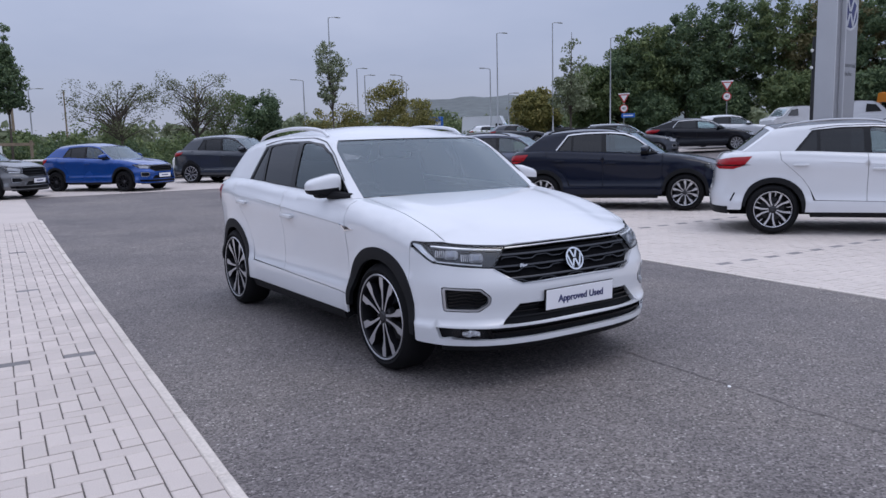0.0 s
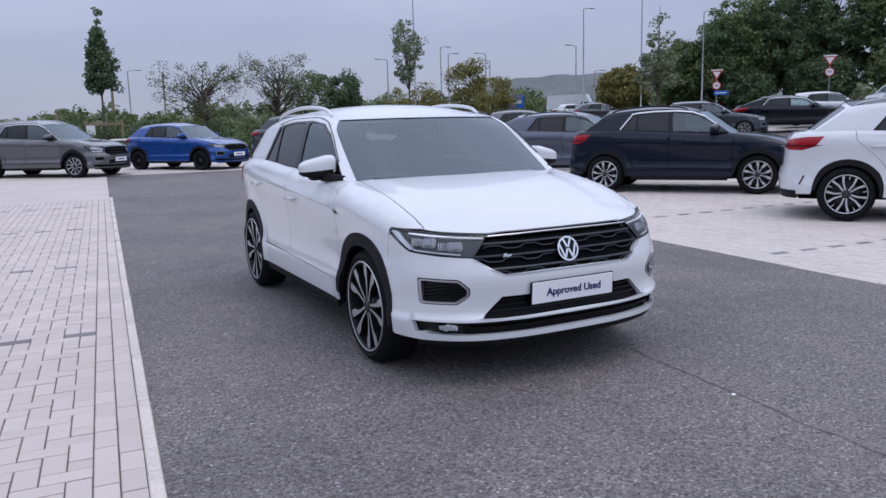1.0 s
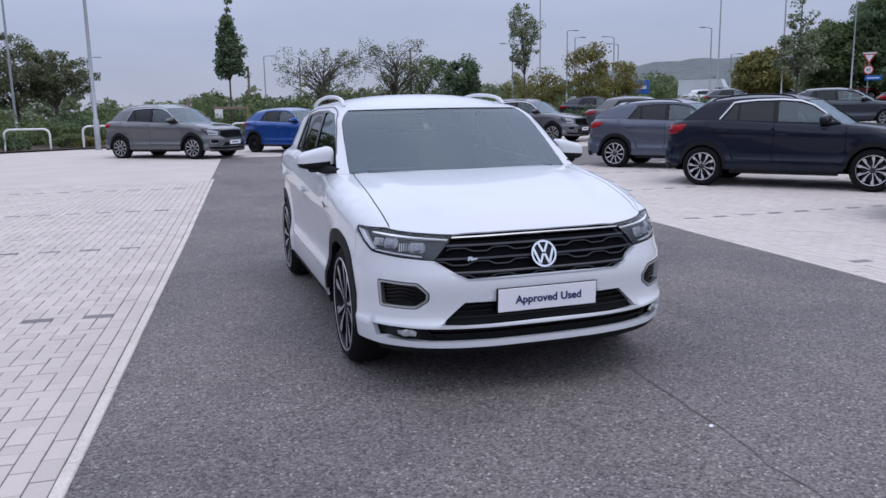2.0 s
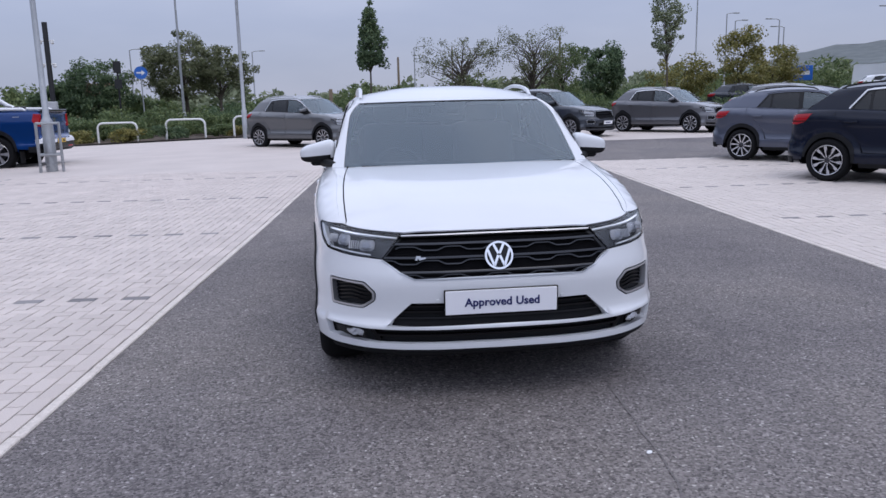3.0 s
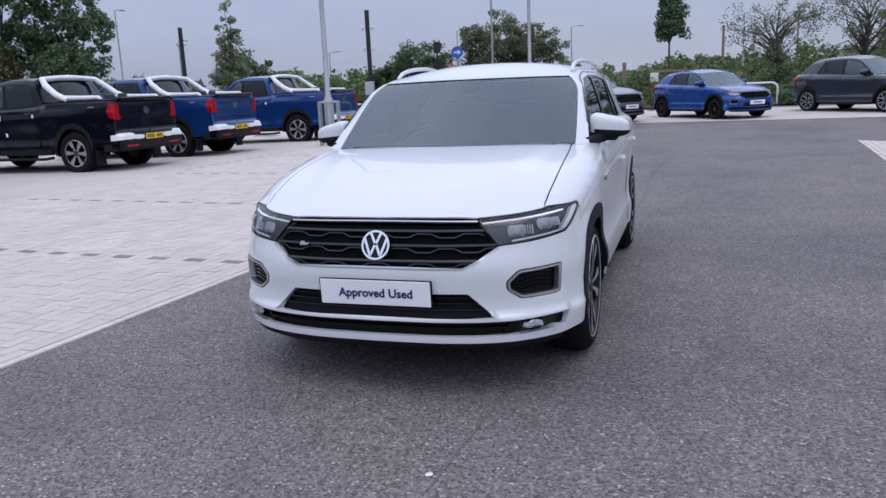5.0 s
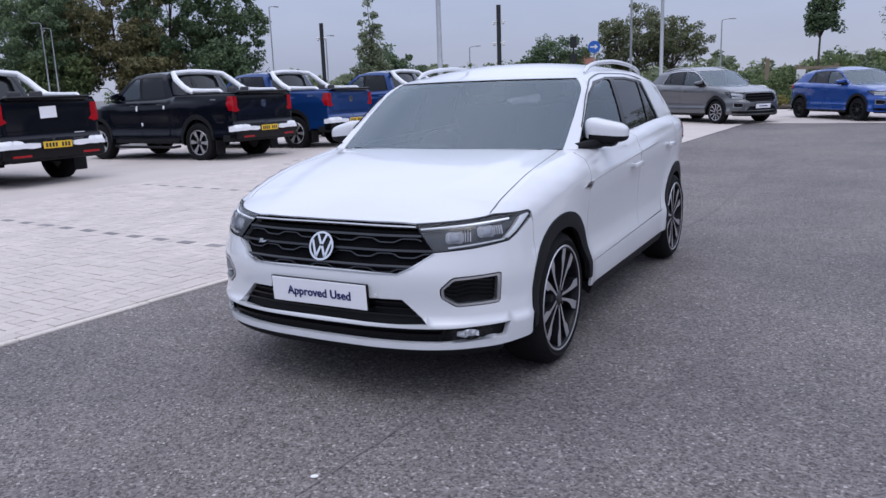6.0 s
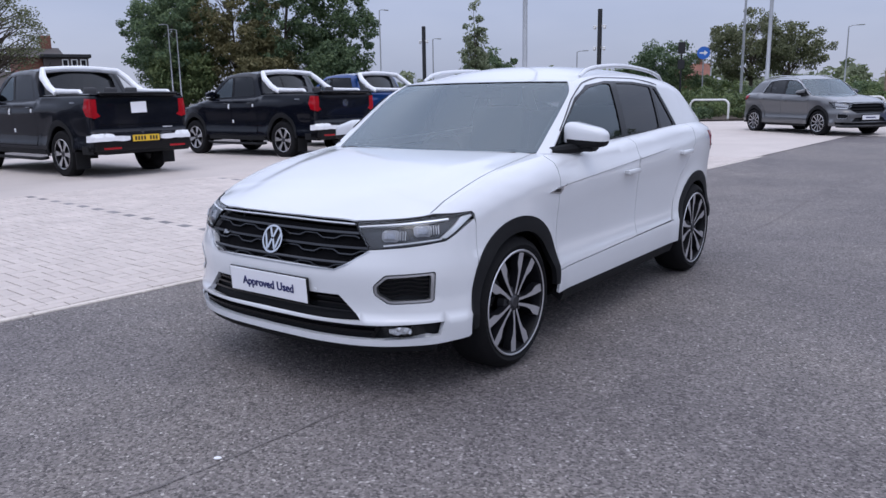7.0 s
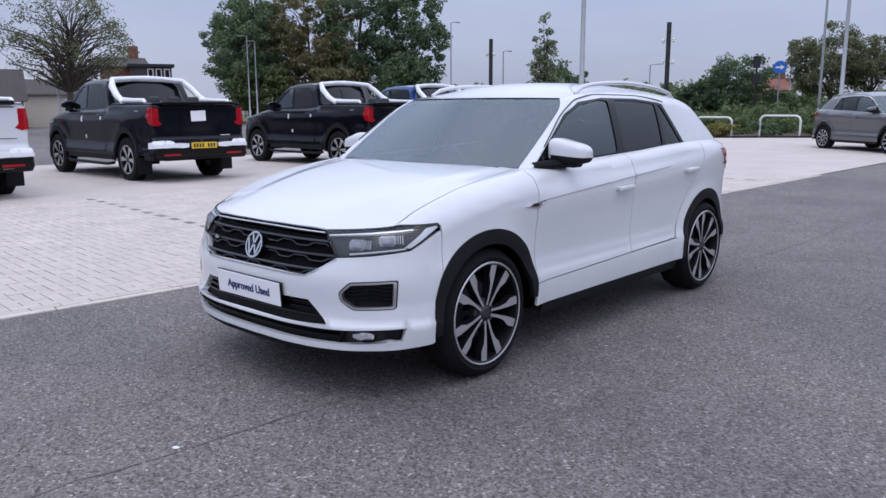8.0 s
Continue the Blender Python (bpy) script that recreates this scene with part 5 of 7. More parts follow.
# saloons and other cars on the rising ground to the east
saloon = dict(TROC, crease=0.0, d_line=[(3.20, 1.40), (3.62, 1.27), (3.98, 1.13)])
SB = Body(saloon, warp_to(4.75, 1.85, 1.43, 0.86, 3.70, 0.96, 0.74))
make_car("saloon_car", SB, at(26.75, 16.7, 40), "black_paint", "glossy black saloon with silver wheels", "cars by the far hedge", ("multi", 0.335, 0.235, 0.22), "alloy_bright", 0.12, rails=None, chrome_line="silver_trim", clad="black_paint")
make_car("saloon_car", SB, at(22.45, 17.3, 40), "dark_grey_paint", "dark grey saloon with a chrome nose", "cars by the far hedge", ("split", 0.335, 0.235, 0.22), "alloy_bright", 0.12, rails=None, clad="dark_grey_paint")
HB = Body(dict(TROC, crease=0.0), warp_to(4.28, 1.79, 1.47, 0.86, 3.49, 1.0, 0.78))
make_car("hatchback_car", HB, at(29.8, 17.4, 40), "white_paint", "white hatchback parked beside black saloon", "cars by the far hedge", ("multi", 0.325, 0.22, 0.21), "alloy_bright", 0.12, rails=None, clad="white_paint")
make_car("hatchback_car", HB, at(20.5, 31.5, 60), "dark_grey_paint", "dark grey hatchback on the far tarmac", "cars by the far hedge", ("multi", 0.325, 0.22, 0.21), "alloy_dark", 0.12, rails=None)
make_car("estate_car", Body(karoq, warp_to(4.6, 1.82, 1.50, 0.86, 3.55, 1.0, 0.78)), at(16.3, 20.6, 45), "grey_paint", "silver grey estate car behind other cars", "cars by the far hedge", ("multi", 0.325, 0.22, 0.21), "alloy_bright", 0.12)
for (x, y, rz, p, lb) in ((53, 47, 50, "red_paint", "red hatchback far off by the hedge"), (41, 50, 60, "white_paint", "white hatchback far off by the hedge"), (36, 53, 70, "grey_paint", "grey hatchback far off by the hedge"),
                          (48.5, 50, 50, "mid_grey_paint", "brown-grey hatchback far off by the hedge"), (30.5, 51, 70, "white_paint", "white hatchback far off by the trees"), (34, 38, 60, "dark_grey_paint", "dark grey hatchback far off on tarmac")):
    make_car("hatchback_car", HB, at(x, y, rz), p, lb, "cars by the far hedge", ("multi", 0.325, 0.22, 0.21), "alloy_bright", 0.16, rails=None, plate=None)

# ---- pickup trucks ----
PICK = dict(
    TROC, axles=(0.736, 3.323), rise=0.0, crease=0.0, track=0.885, arch=0.40, clad=0.425, sill=0.385, lift=0.08, crown=0.05, tumble=(0.17, 0.12), taper=0.0, belt_x=0.855,
    plan=[(0, 0, 0.80), (0.25, 0.006, 0.80), (0.45, 0.03, 0.803), (0.70, 0.10, 0.82), (0.84, 0.25, 0.84), (0.895, 0.5, 0.885), (0.91, 0.8, 0.96), (0.91, 1.15, 1.03), (0.91, 2.55, 1.07), (0.91, 2.72, 1.10),
          (0.91, 2.86, 1.135), (0.91, 3.9, 1.14), (0.908, 4.10, 1.14), (0.895, 4.19, 1.14), (0.86, 4.225, 1.14), (0.70, 4.232, 1.14), (0.3, 4.234, 1.14), (0, 4.234, 1.14)],
    rear=[(0.18, -0.16), (0.33, -0.08), (0.39, 0.03), (0.57, 0.03), (0.585, -0.03), (0.62, -0.05), (1.15, -0.055)],
    roll=[(-0.6, 0), (-0.07, 0), (-0.03, -0.008), (-0.012, -0.022), (0, -0.045), (0.05, -0.12)],
    hood=[(0.05, 0.80), (0.13, 0.83), (0.3, 0.90), (0.6, 0.96), (0.9, 1.0), (1.2, 1.04), (1.5, 1.06)],
    a_line=[(1.20, 1.035), (1.47, 1.25), (1.74, 1.415)], d_line=[(2.56, 1.425), (2.66, 1.27), (2.76, 1.105)],
    roof_edge=[(1.1, 1.40), (1.5, 1.40), (1.74, 1.42), (2.0, 1.445), (2.3, 1.45), (2.56, 1.43), (3.0, 1.40)],
    glass=[[(1.30, 1.065), (1.905, 1.085), (1.905, 1.38), (1.80, 1.372), (1.62, 1.27)], [(1.955, 1.087), (2.56, 1.102), (2.47, 1.375), (1.955, 1.388)]],
    dlo=[(1.27, 1.052), (2.62, 1.092), (2.50, 1.388), (1.95, 1.402), (1.79, 1.385), (1.60, 1.275)],
    doors=[[(1.10, 0.432), (1.925, 0.432), (1.925, None), (1.10, None)], [(1.931, 0.432), (2.62, 0.432), (2.66, 0.60), (2.66, None), (1.931, None)]], handles=[(1.78, 0.93), (2.48, 0.94)],
    shut=TROC["shut"][:4] + [(0.724, 0.98), (0.715, 1.12)], hood_back=[(0.70, 1.16), (0.55, 1.13), (0.30, 1.09), (0.0, 1.07)], mirror=(1.30, 1.13), gap_line=False,
    band=False, tail=[(0.755, 1.075), ("y", 4.08, 1.085), ("y", 4.045, 0.93), ("y", 4.10, 0.80), (0.80, 0.775), (0.70, 0.80), (0.755, 0.86)])


def truck_warp(p):
    q = np.array(p, float)
    q[:, 0] *= 1.05
    q[:, 1] *= 1.2636
    q[:, 2] = np.interp(p[:, 2], [-1, 0, 0.335, 0.74, 0.80, 1.06, 1.45, 1.6, 2.6], [-1, 0, 0.42, 0.99, 1.09, 1.35, 1.93, 2.08, 3.1])
    return q


PB = Body(PICK, truck_warp)


def pickup(m, body, label, paper=False, tail_badge="chrome"):
    car = make_car("pickup_truck", PB, m, body, label, "pickup trucks in a row", ("six", 0.42, 0.265, 0.25), "alloy_bright", 0.085, rails=None, clad="plastic", plate=None, category="pickup truck")
    W = lambda a, b, c: Vector(truck_warp(np.array([[a, b, c]], float))[0])
    # load bed cover, tailgate line and rear step
    P = np.array([[W(x, y, 1.128 + 0.012 * (1 - (x / 0.86)**2)) for x in np.linspace(-0.865, 0.865, 9)] for y in np.linspace(2.74, 4.19, 8)])
    Geo().grid(P).ob("bed_cover", M["plastic"], car)
    g = Geo().box(W(0, 4.20, 1.135), (1.50, 0.10, 0.07), 0.02)
    g.ob("tailgate_spoiler", M["gloss_black"], car)
    U = PB.U
    for z, h in ((0.70, 0.004), (1.09, 0.004)):
        sweep_panel("tailgate_seam", PB, [(u, z) for u in np.linspace(U - 0.72, U, 10)], h, M["under"], car, lift=0.003, depth=0)
        sweep_panel("tailgate_seam", PB, [(-u, z) for u in np.linspace(U - 0.72, U, 10)], h, M["under"], car, lift=0.003, depth=0)
    for s in (-1, 1):
        bmp = [(s * u, 0.445) for u in np.linspace(U - 1.02, U, 18)]
        sweep_panel("rear_bumper", PB, bmp, 0.055, M["gloss_black"], car, lift=0.014, depth=0.05)
        wr = [(s * u, 0.540 + 0.005 * math.sin(9 * u)) for u in np.linspace(U - 1.03, U - 0.29, 18)]
        sweep_panel("bumper_wrap", PB, wr, np.linspace(0.040, 0.027, 18) + 0.003 * np.sin(np.arange(18)), M["foam"], car, lift=0.035, depth=0.05)
        sweep_panel("bumper_reflector", PB, [(s * u, 0.420) for u in np.linspace(U - 0.75, U - 0.45, 6)], 0.012, M["lamp_red"], car, lift=0.018)
        # side step and mud flaps
        Geo().tube([W(s * 0.86, 1.15, 0.27), W(s * 0.90, 1.3, 0.25), W(s * 0.90, 2.7, 0.25), W(s * 0.86, 2.85, 0.27)], 0.03, 8).ob("side_step", M["plastic"], car)
        Geo().box(W(s * 0.80, 3.76, 0.26), (0.26, 0.02, 0.30), 0.004).ob("mud_flap", M["plastic"], car)
        # protective white pads on the doors
        for yy, zz in ((1.86, 0.905), (1.86, 0.86), (2.56, 0.90), (1.95, 0.62)):
            mm = PB.place(s * float(PB.uy(yy)), zz, 0.006)
            Geo().box((0, 0, 0), (0.05, 0.07, 0.012), 0.004, mm).ob("door_pad", M["foam"], car)
        # wrapped bars along the bed rail
        Geo().tube([W(s * 0.78, 3.05, 1.19), W(s * 0.80, 3.20, 1.18), W(s * 0.81, 3.5, 1.172), W(s * 0.81, 3.86, 1.168), W(s * 0.81, 3.92, 1.14)], [0.045, 0.05, 0.042, 0.038, 0.025], 10).ob("rail_wrap", M["foam"], car)
    hoop = [W(-0.83, 3.26, 1.15), W(-0.81, 3.02, 1.235), W(-0.775, 2.82, 1.35), W(-0.69, 2.69, 1.44), W(-0.30, 2.66, 1.468), W(0, 2.66, 1.475), W(0.30, 2.66, 1.468), W(0.69, 2.69, 1.44), W(0.775, 2.82, 1.35), W(0.81, 3.02, 1.235), W(0.83, 3.26, 1.15)]
    Geo().tube(hoop, [0.05, 0.06, 0.065, 0.06, 0.055, 0.06, 0.055, 0.06, 0.065, 0.06, 0.05], 10).ob("sports_bar_wrap", M["foam"], car, "white foam-wrapped sports bar")
    roof = np.array([[W(x, y, 1.492 - 0.05 * abs(x / 0.7)**2.4 + 0.004 * math.sin(9 * x + 5 * y)) for x in np.linspace(-0.65, 0.65, 9)] for y in np.linspace(2.52, 2.70, 4)])
    Geo().grid(roof).ob("roof_wrap", M["foam"], car)
    mm = PB.place(U, 0.532, 0.035)
    pl = Geo().box((0, 0, 0), (0.52, 0.111, 0.006), 0.002, mm).ob("number_plate", M["plate_yellow"], car, "yellow rear number plate")
    plate_bars(pl, mm, 0.52, 0.111, M["black_ink"])
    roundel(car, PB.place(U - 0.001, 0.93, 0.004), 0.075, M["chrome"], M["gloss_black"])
    if paper:
        Geo().box((0, 0, 0), (0.30, 0.19, 0.003), 0, PB.place(U - 0.001, 0.94, 0.010) @ pose(-0.02, 0, 0.008, 0, 0, 2)).ob("paper_sheet", M["paper"], car)
        Geo().box((0, 0, 0), (0.20, 0.085, 0.003), 0, PB.place(-(U - 0.50), 0.63, 0.006)).ob("paper_sheet", M["paper"], car)
    Geo().box((0, 0, 0), (0.16, 0.02, 0.003), 0, PB.place(float(PB.uy(3.75)), 1.03, 0.004)).ob("side_script", M["satin"], car)
    Geo().tube([W(0.35, 2.25, 1.48), W(0.35, 2.38, 1.60)], 0.006, 6).ob("aerial", M["plastic"], car)
    return car


pickup(at(-15.1, 5.67, -91), "black_paint", "black double-cab pickup truck with paper on its tailgate", True)
pickup(at(-14.70, 10.5, -91), "black_paint", "black double-cab pickup truck with foam-wrapped sports bar")
pickup(at(-14.6, 13.65, -91), "truck_blue", "deep blue double-cab pickup truck with wrapped bumper")
pickup(at(-13.65, 17.9, -91), "truck_blue", "deep blue double-cab pickup truck near a lamp post")
pickup(at(-14.55, 1.55, -91), "white_paint", "white double-cab pickup truck with red tail lamps")

# ---- posts, signs, rails ----
M["galv"] = material("galvanised_steel", (0.36, 0.37, 0.38), 0.45, 0.7, fine=40, coarse=3, vary=0.15)
M["post_black"] = material("black_painted_steel", (0.012, 0.012, 0.014), 0.45, fine=60, vary=0.2)
M["white_steel"] = material("white_painted_steel", (0.72, 0.72, 0.70), 0.4, fine=40, coarse=3, vary=0.1)
M["sign_blue"] = material("blue_sign_face", (0.02, 0.13, 0.50), 0.35, fine=60, vary=0.05)
M["sign_red"] = material("red_sign_face", (0.50, 0.03, 0.03), 0.35, fine=60, vary=0.05)
M["sign_white"] = material("white_sign_face", (0.75, 0.75, 0.75), 0.35, fine=60, vary=0.04)
M["timber"] = material("weathered_timber", (0.22, 0.17, 0.12), 0.85, fine=40, coarse=5, vary=0.3, bump=0.4)
M["panel_grey"] = material("silver_grey_cladding", (0.30, 0.31, 0.33), 0.4, 0.4, fine=60, coarse=0.6, vary=0.08)
M["panel_light"] = material("pale_grey_cladding", (0.46, 0.47, 0.49), 0.4, 0.3, fine=60, coarse=0.6, vary=0.06)


def gpos(x, y, rz=0.0, dz=0.0):
    return pose(x, y, float(gz(x, y)) + dz, 0, 0, rz)


def lamp_post(x, y, h, rz=0.0, r=0.075, mat="galv", arm=0.7, label="tall galvanised street lamp with one arm", name="street_lamp"):
    p = tagged(new(name), label, "street lamp", "street lamps")
    p.matrix_world = gpos(x, y, rz)
    Geo().tube([(0, 0, -0.3), (0, 0, 1.1), (0, 0, 1.15), (0, 0, h * 0.6), (0, 0, h)], [r * 1.45, r * 1.45, r, r * 0.8, r * 0.6], 12).ob("pole", M[mat], p)
    Geo().tube([(0, 0, h - 0.02), (arm * 0.3, 0, h + 0.06), (arm, 0, h + 0.09)], [r * 0.55, r * 0.45, r * 0.4], 8).ob("arm", M[mat], p)
    Geo().box((arm + 0.2, 0, h + 0.09), (0.55, 0.20, 0.09), 0.03).ob("lantern", M["galv"], p)
    return p


# lamps far off across the site: (x, y, height, turn)
for x, y, top, rz in ((28.0, 59.7, 12.4, 0), (30.1, 58.7, 8.0, 10), (30.7, 58.4, 7.4, 10), (33.6, 56.8, 7.3, 180), (33.9, 56.6, 6.7, 180), (40.1, 52.3, 7.7, 180), (40.6, 51.9, 10.8, 0), (41.2, 51.1, 5.5, 0), (44.4, 48.8, 11.5, 0),
                      (48.0, 45.3, 10.0, 0), (25.8, 60.7, 7.0, 180), (-54.8, 37.1, 7.4, 180), (-54.4, 37.6, 7.0, 180), (-39.6, 53.3, 6.2, 90), (-18.7, 64.4, 6.3, 0), (-43.2, 50.4, 8.7, 90), (-46.6, 17.8, 7.8, 90),
                      (5.4, 71.4, 6.65, 0), (-9.6, 71.0, 6.45, 0), (-32.0, 66.0, 5.2, 0)):
    lamp_post(x, y, top - float(gz(x, y)), rz, 0.07)
lamp_post(-4.89, 27.93, 8.2, 20, 0.075)
lamp_post(-10.9, 45.9, 9.2, 20, 0.085)
# plain timber poles without lanterns beyond the bed
for x, y, h in ((14.4, 113.0, 9.2), (19.7, 72.0, 7.0), (3.55, 66.4, 5.2)):
    tagged(Geo().tube([(0, 0, -0.3), (0, 0, h)], [0.14, 0.09], 8).ob("utility_pole", M["timber"], None, "", gpos(x, y)), "bare weathered timber pole beyond the hedge", "utility pole", "timber poles")

# the lamp by the trucks has a hoop guard bolted round its foot
lg = lamp_post(-7.55, 15.1, 8.2, 20, 0.068, label="galvanised lamp post inside a steel hoop guard")
for a in range(4):
    d = pose(0, 0, 0, 0, 0, 45 + 90 * a)
    Geo().tube([d @ Vector((0.33, 0, 0)), d @ Vector((0.33, 0, 1.12))], 0.03, 8).ob("guard_post", M["galv"], lg)
for z in (0.40, 1.10):
    Geo().tube([pose(0, 0, 0, 0, 0, 45 + 90 * a) @ Vector((0.33, 0, z)) for a in range(4)], 0.026, 8, closed=True).ob("guard_ring", M["galv"], lg)
Geo().lathe([(0.125, 0.0), (0.125, 1.15), (0.085, 1.22), (0.072, 1.3)], 16, pose(0, 0, 0, 0, -90)).ob("foot_sleeve", M["galv"], lg)


def camera_post(x, y, h, label, cams=2, box=None, rz=0.0):
    p = tagged(new("camera_post"), label, "camera post", "camera posts")
    p.matrix_world = gpos(x, y, rz)
    Geo().tube([(0, 0, -0.2), (0, 0, h)], 0.105, 14).ob("pole", M["post_black"], p)
    for k in range(cams):
        z = h - 0.75 - 0.95 * k
        Geo().box((0, 0, z), (0.5, 0.05, 0.05), 0.01).ob("bracket", M["white_steel"], p)
        for s in (-1, 1):
            Geo().ball((s * 0.24, -0.02, z - 0.07), 0.075, 12, 8).box((s * 0.24, -0.02, z), (0.14, 0.14, 0.07), 0.03).ob("camera_dome", M["white_steel"], p)
    if box:
        Geo().box((0, -0.16, box), (0.42, 0.2, 0.62), 0.02).ob("control_box", M["panel_light"], p)
    return p


camera_post(-13.2, 31.3, 5.1, "black post with white camera domes and grey box", 2, 1.55)
camera_post(-23.6, 31.5, 5.0, "black post with one white camera dome", 1)
camera_post(40.0, 22.0, 5.6, "black camera post before dark trees", 2)


def pole_sign(x, y, rz, pole_h, label, parts, name="road_sign", black=False):
    p = tagged(new(name), label, "road sign", "road signs")
    p.matrix_world = gpos(x, y, rz)
    Geo().tube([(0, 0.03, -0.2), (0, 0.03, pole_h)], 0.038 if not black else 0.06, 10).ob("pole", M["post_black" if black else "galv"], p)
    for kind, z, r in parts:
        up = pose(0, -0.02, z, 90, 0, 0)
        if kind == "arrow":
            d = Geo().lathe([(0, 0.0), (r, 0.0), (r, -0.02)], 28, up @ Matrix.Rotation(radians(-90), 4, "Y")).ob("sign_plate", M["sign_blue"], p)
            Geo().prism([(-0.62 * r, -0.12 * r), (0.1 * r, -0.12 * r), (0.1 * r, -0.42 * r), (0.66 * r, 0), (0.1 * r, 0.42 * r), (0.1 * r, 0.12 * r), (-0.62 * r, 0.12 * r)], 0.002, 0.006, up).ob("arrow", M["sign_white"], d)
        elif kind == "give_way":
            d = Geo().prism([(-r, r * 0.6), (0, -r * 1.1), (r, r * 0.6)], -0.02, 0, up).ob("sign_plate", M["sign_red"], p)
            Geo().prism([(-r * 0.66, r * 0.42), (0, -r * 0.70), (r * 0.66, r * 0.42)], 0.002, 0.006, up).ob("inner_field", M["sign_white"], d)
            Geo().box((0, 0, r * 0.72), (2.1 * r, 0.02, 0.10), 0, pose(0, -0.02, z)).ob("top_board", M["sign_white"], d)
        elif kind == "limit":
            d = Geo().lathe([(0, 0.0), (r, 0.0), (r, -0.02)], 28, up @ Matrix.Rotation(radians(-90), 4, "Y")).ob("sign_plate", M["sign_red"], p)
            Geo().lathe([(0, 0.004), (r * 0.78, 0.004)], 28, up @ Matrix.Rotation(radians(-90), 4, "Y")).ob("inner_field", M["sign_white"], d)
            text_mesh("numeral", "40", r * 0.95, M["black_ink"], d, up @ pose(0, 0, 0.008))
        elif kind == "blue_board":
            d = Geo().box((0.35, 0, z), (1.1, 0.03, r), 0.01).ob("sign_plate", M["sign_blue"], p)
            Geo().box((0.35, -0.02, z), (0.8, 0.004, r * 0.25)).ob("writing_bar", M["sign_white"], d)
        elif kind == "board":
            Geo().box((0, -0.02, z), (0.42, 0.03, r), 0.01).ob("sign_plate", M["post_black"], p)
    return p


pole_sign(-13.3, 46.1, 15, 4.0, "round blue arrow sign on a grey pole", [("arrow", 3.65, 0.38)])
pole_sign(-14.6, 45.9, 15, 4.3, "black post with dark boards", [("board", 4.0, 0.7), ("board", 3.0, 0.55)], black=True)
pole_sign(52.0, 36.3, -58, 4.1, "red give-way triangle over speed limit roundel", [("give_way", 3.75, 0.44), ("limit", 2.85, 0.34)])
pole_sign(46.8, 42.6, -55, 3.6, "red give-way triangle and roundel with blue board", [("give_way", 3.25, 0.44), ("limit", 2.35, 0.34), ("blue_board", 1.75, 0.34)])
pole_sign(43.5, 23.2, -60, 3.9, "small blue sign on a grey pole", [("arrow", 3.5, 0.3)])
pole_sign(24.0, 38.0, -40, 2.3, "small blue board near the far hedge", [("blue_board", 1.9, 0.8)])


def hoop(x, y, rz, label="white bent steel hoop barrier in the bed"):
    w, h, r = 1.6, 0.78, 0.22
    pts = [(-w / 2, 0, -0.2), (-w / 2, 0, h - r)] + [(-w / 2 + r - r * math.cos(a), 0, h - r + r * math.sin(a)) for a in np.linspace(0.3, math.pi / 2, 5)]
    pts += [(-p[0], 0, p[2]) for p in pts[::-1]]
    o = Geo().tube(pts, 0.042, 10).ob("hoop_barrier", M["white_steel"], None, "", gpos(x, y, rz, 0.06))
    return tagged(o, label, "barrier", "white hoop barriers")


for k in range(9):
    hoop(-15.9 + 2.78 * k, 30.4 - 0.19 * k, -4)

# tree stake frame and a dark gauge post
fr = tagged(new("tree_stake_frame"), "weathered timber stake frame round a young tree", "tree frame")
fr.matrix_world = gpos(0.25, 33.3, -4)
for sx in (-0.7, 0.7):
    for sy in (-0.4, 0.4):
        Geo().box((sx, sy, 0.75), (0.09, 0.09, 1.7), 0.01).ob("stake", M["timber"], fr)
for sy in (-0.4, 0.4):
    Geo().box((0, sy, 1.45), (1.6, 0.03, 0.12), 0.005).ob("rail", M["timber"], fr)
Geo().box((-0.55, -0.46, 1.2), (0.35, 0.02, 0.4), 0.005).ob("notice", M["sign_white"], fr)
for x, y, h in ((-1.6, 32.6, 1.9), (3.1, 31.8, 1.3)):
    tagged(Geo().box((0, 0, h / 2 - 0.1), (0.16, 0.16, h + 0.2), 0.015).ob("bollard", M["timber"], None, "", gpos(x, y)), "square weathered timber post in the bed", "bollard", "timber posts")

# tall sign tower of the dealer
py = tagged(new("sign_tower"), "tall silver-grey sign tower with a round emblem", "sign tower")
py.matrix_world = gpos(28.5, 14.3, 3.5)
for x0, x1, y0, y1, h, mt, nm in ((-0.96, -0.90, -0.40, 0.40, 9.5, "panel_light", "end_panel"), (-0.52, -0.46, -0.56, -0.37, 9.5, "panel_light", "fin"), (-0.895, 0.90, -0.37, 0.37, 9.5, "panel_grey", "main_panel"), (-1.1, 1.1, -0.55, 0.55, 0.25, "panel_grey", "plinth")):
    Geo().box(((x0 + x1) / 2, (y0 + y1) / 2, h / 2), (x1 - x0, y1 - y0, h), 0.012).ob(nm, M[mt], py)
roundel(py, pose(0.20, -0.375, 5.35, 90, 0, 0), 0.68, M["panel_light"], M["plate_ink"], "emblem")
text_mesh("lettering", "Commercial", 0.26, M["black_ink"], py, pose(0.18, -0.373, 3.30, 90, 0, 0))
text_mesh("lettering", "Vehicles", 0.26, M["black_ink"], py, pose(0.10, -0.373, 2.96, 90, 0, 0))


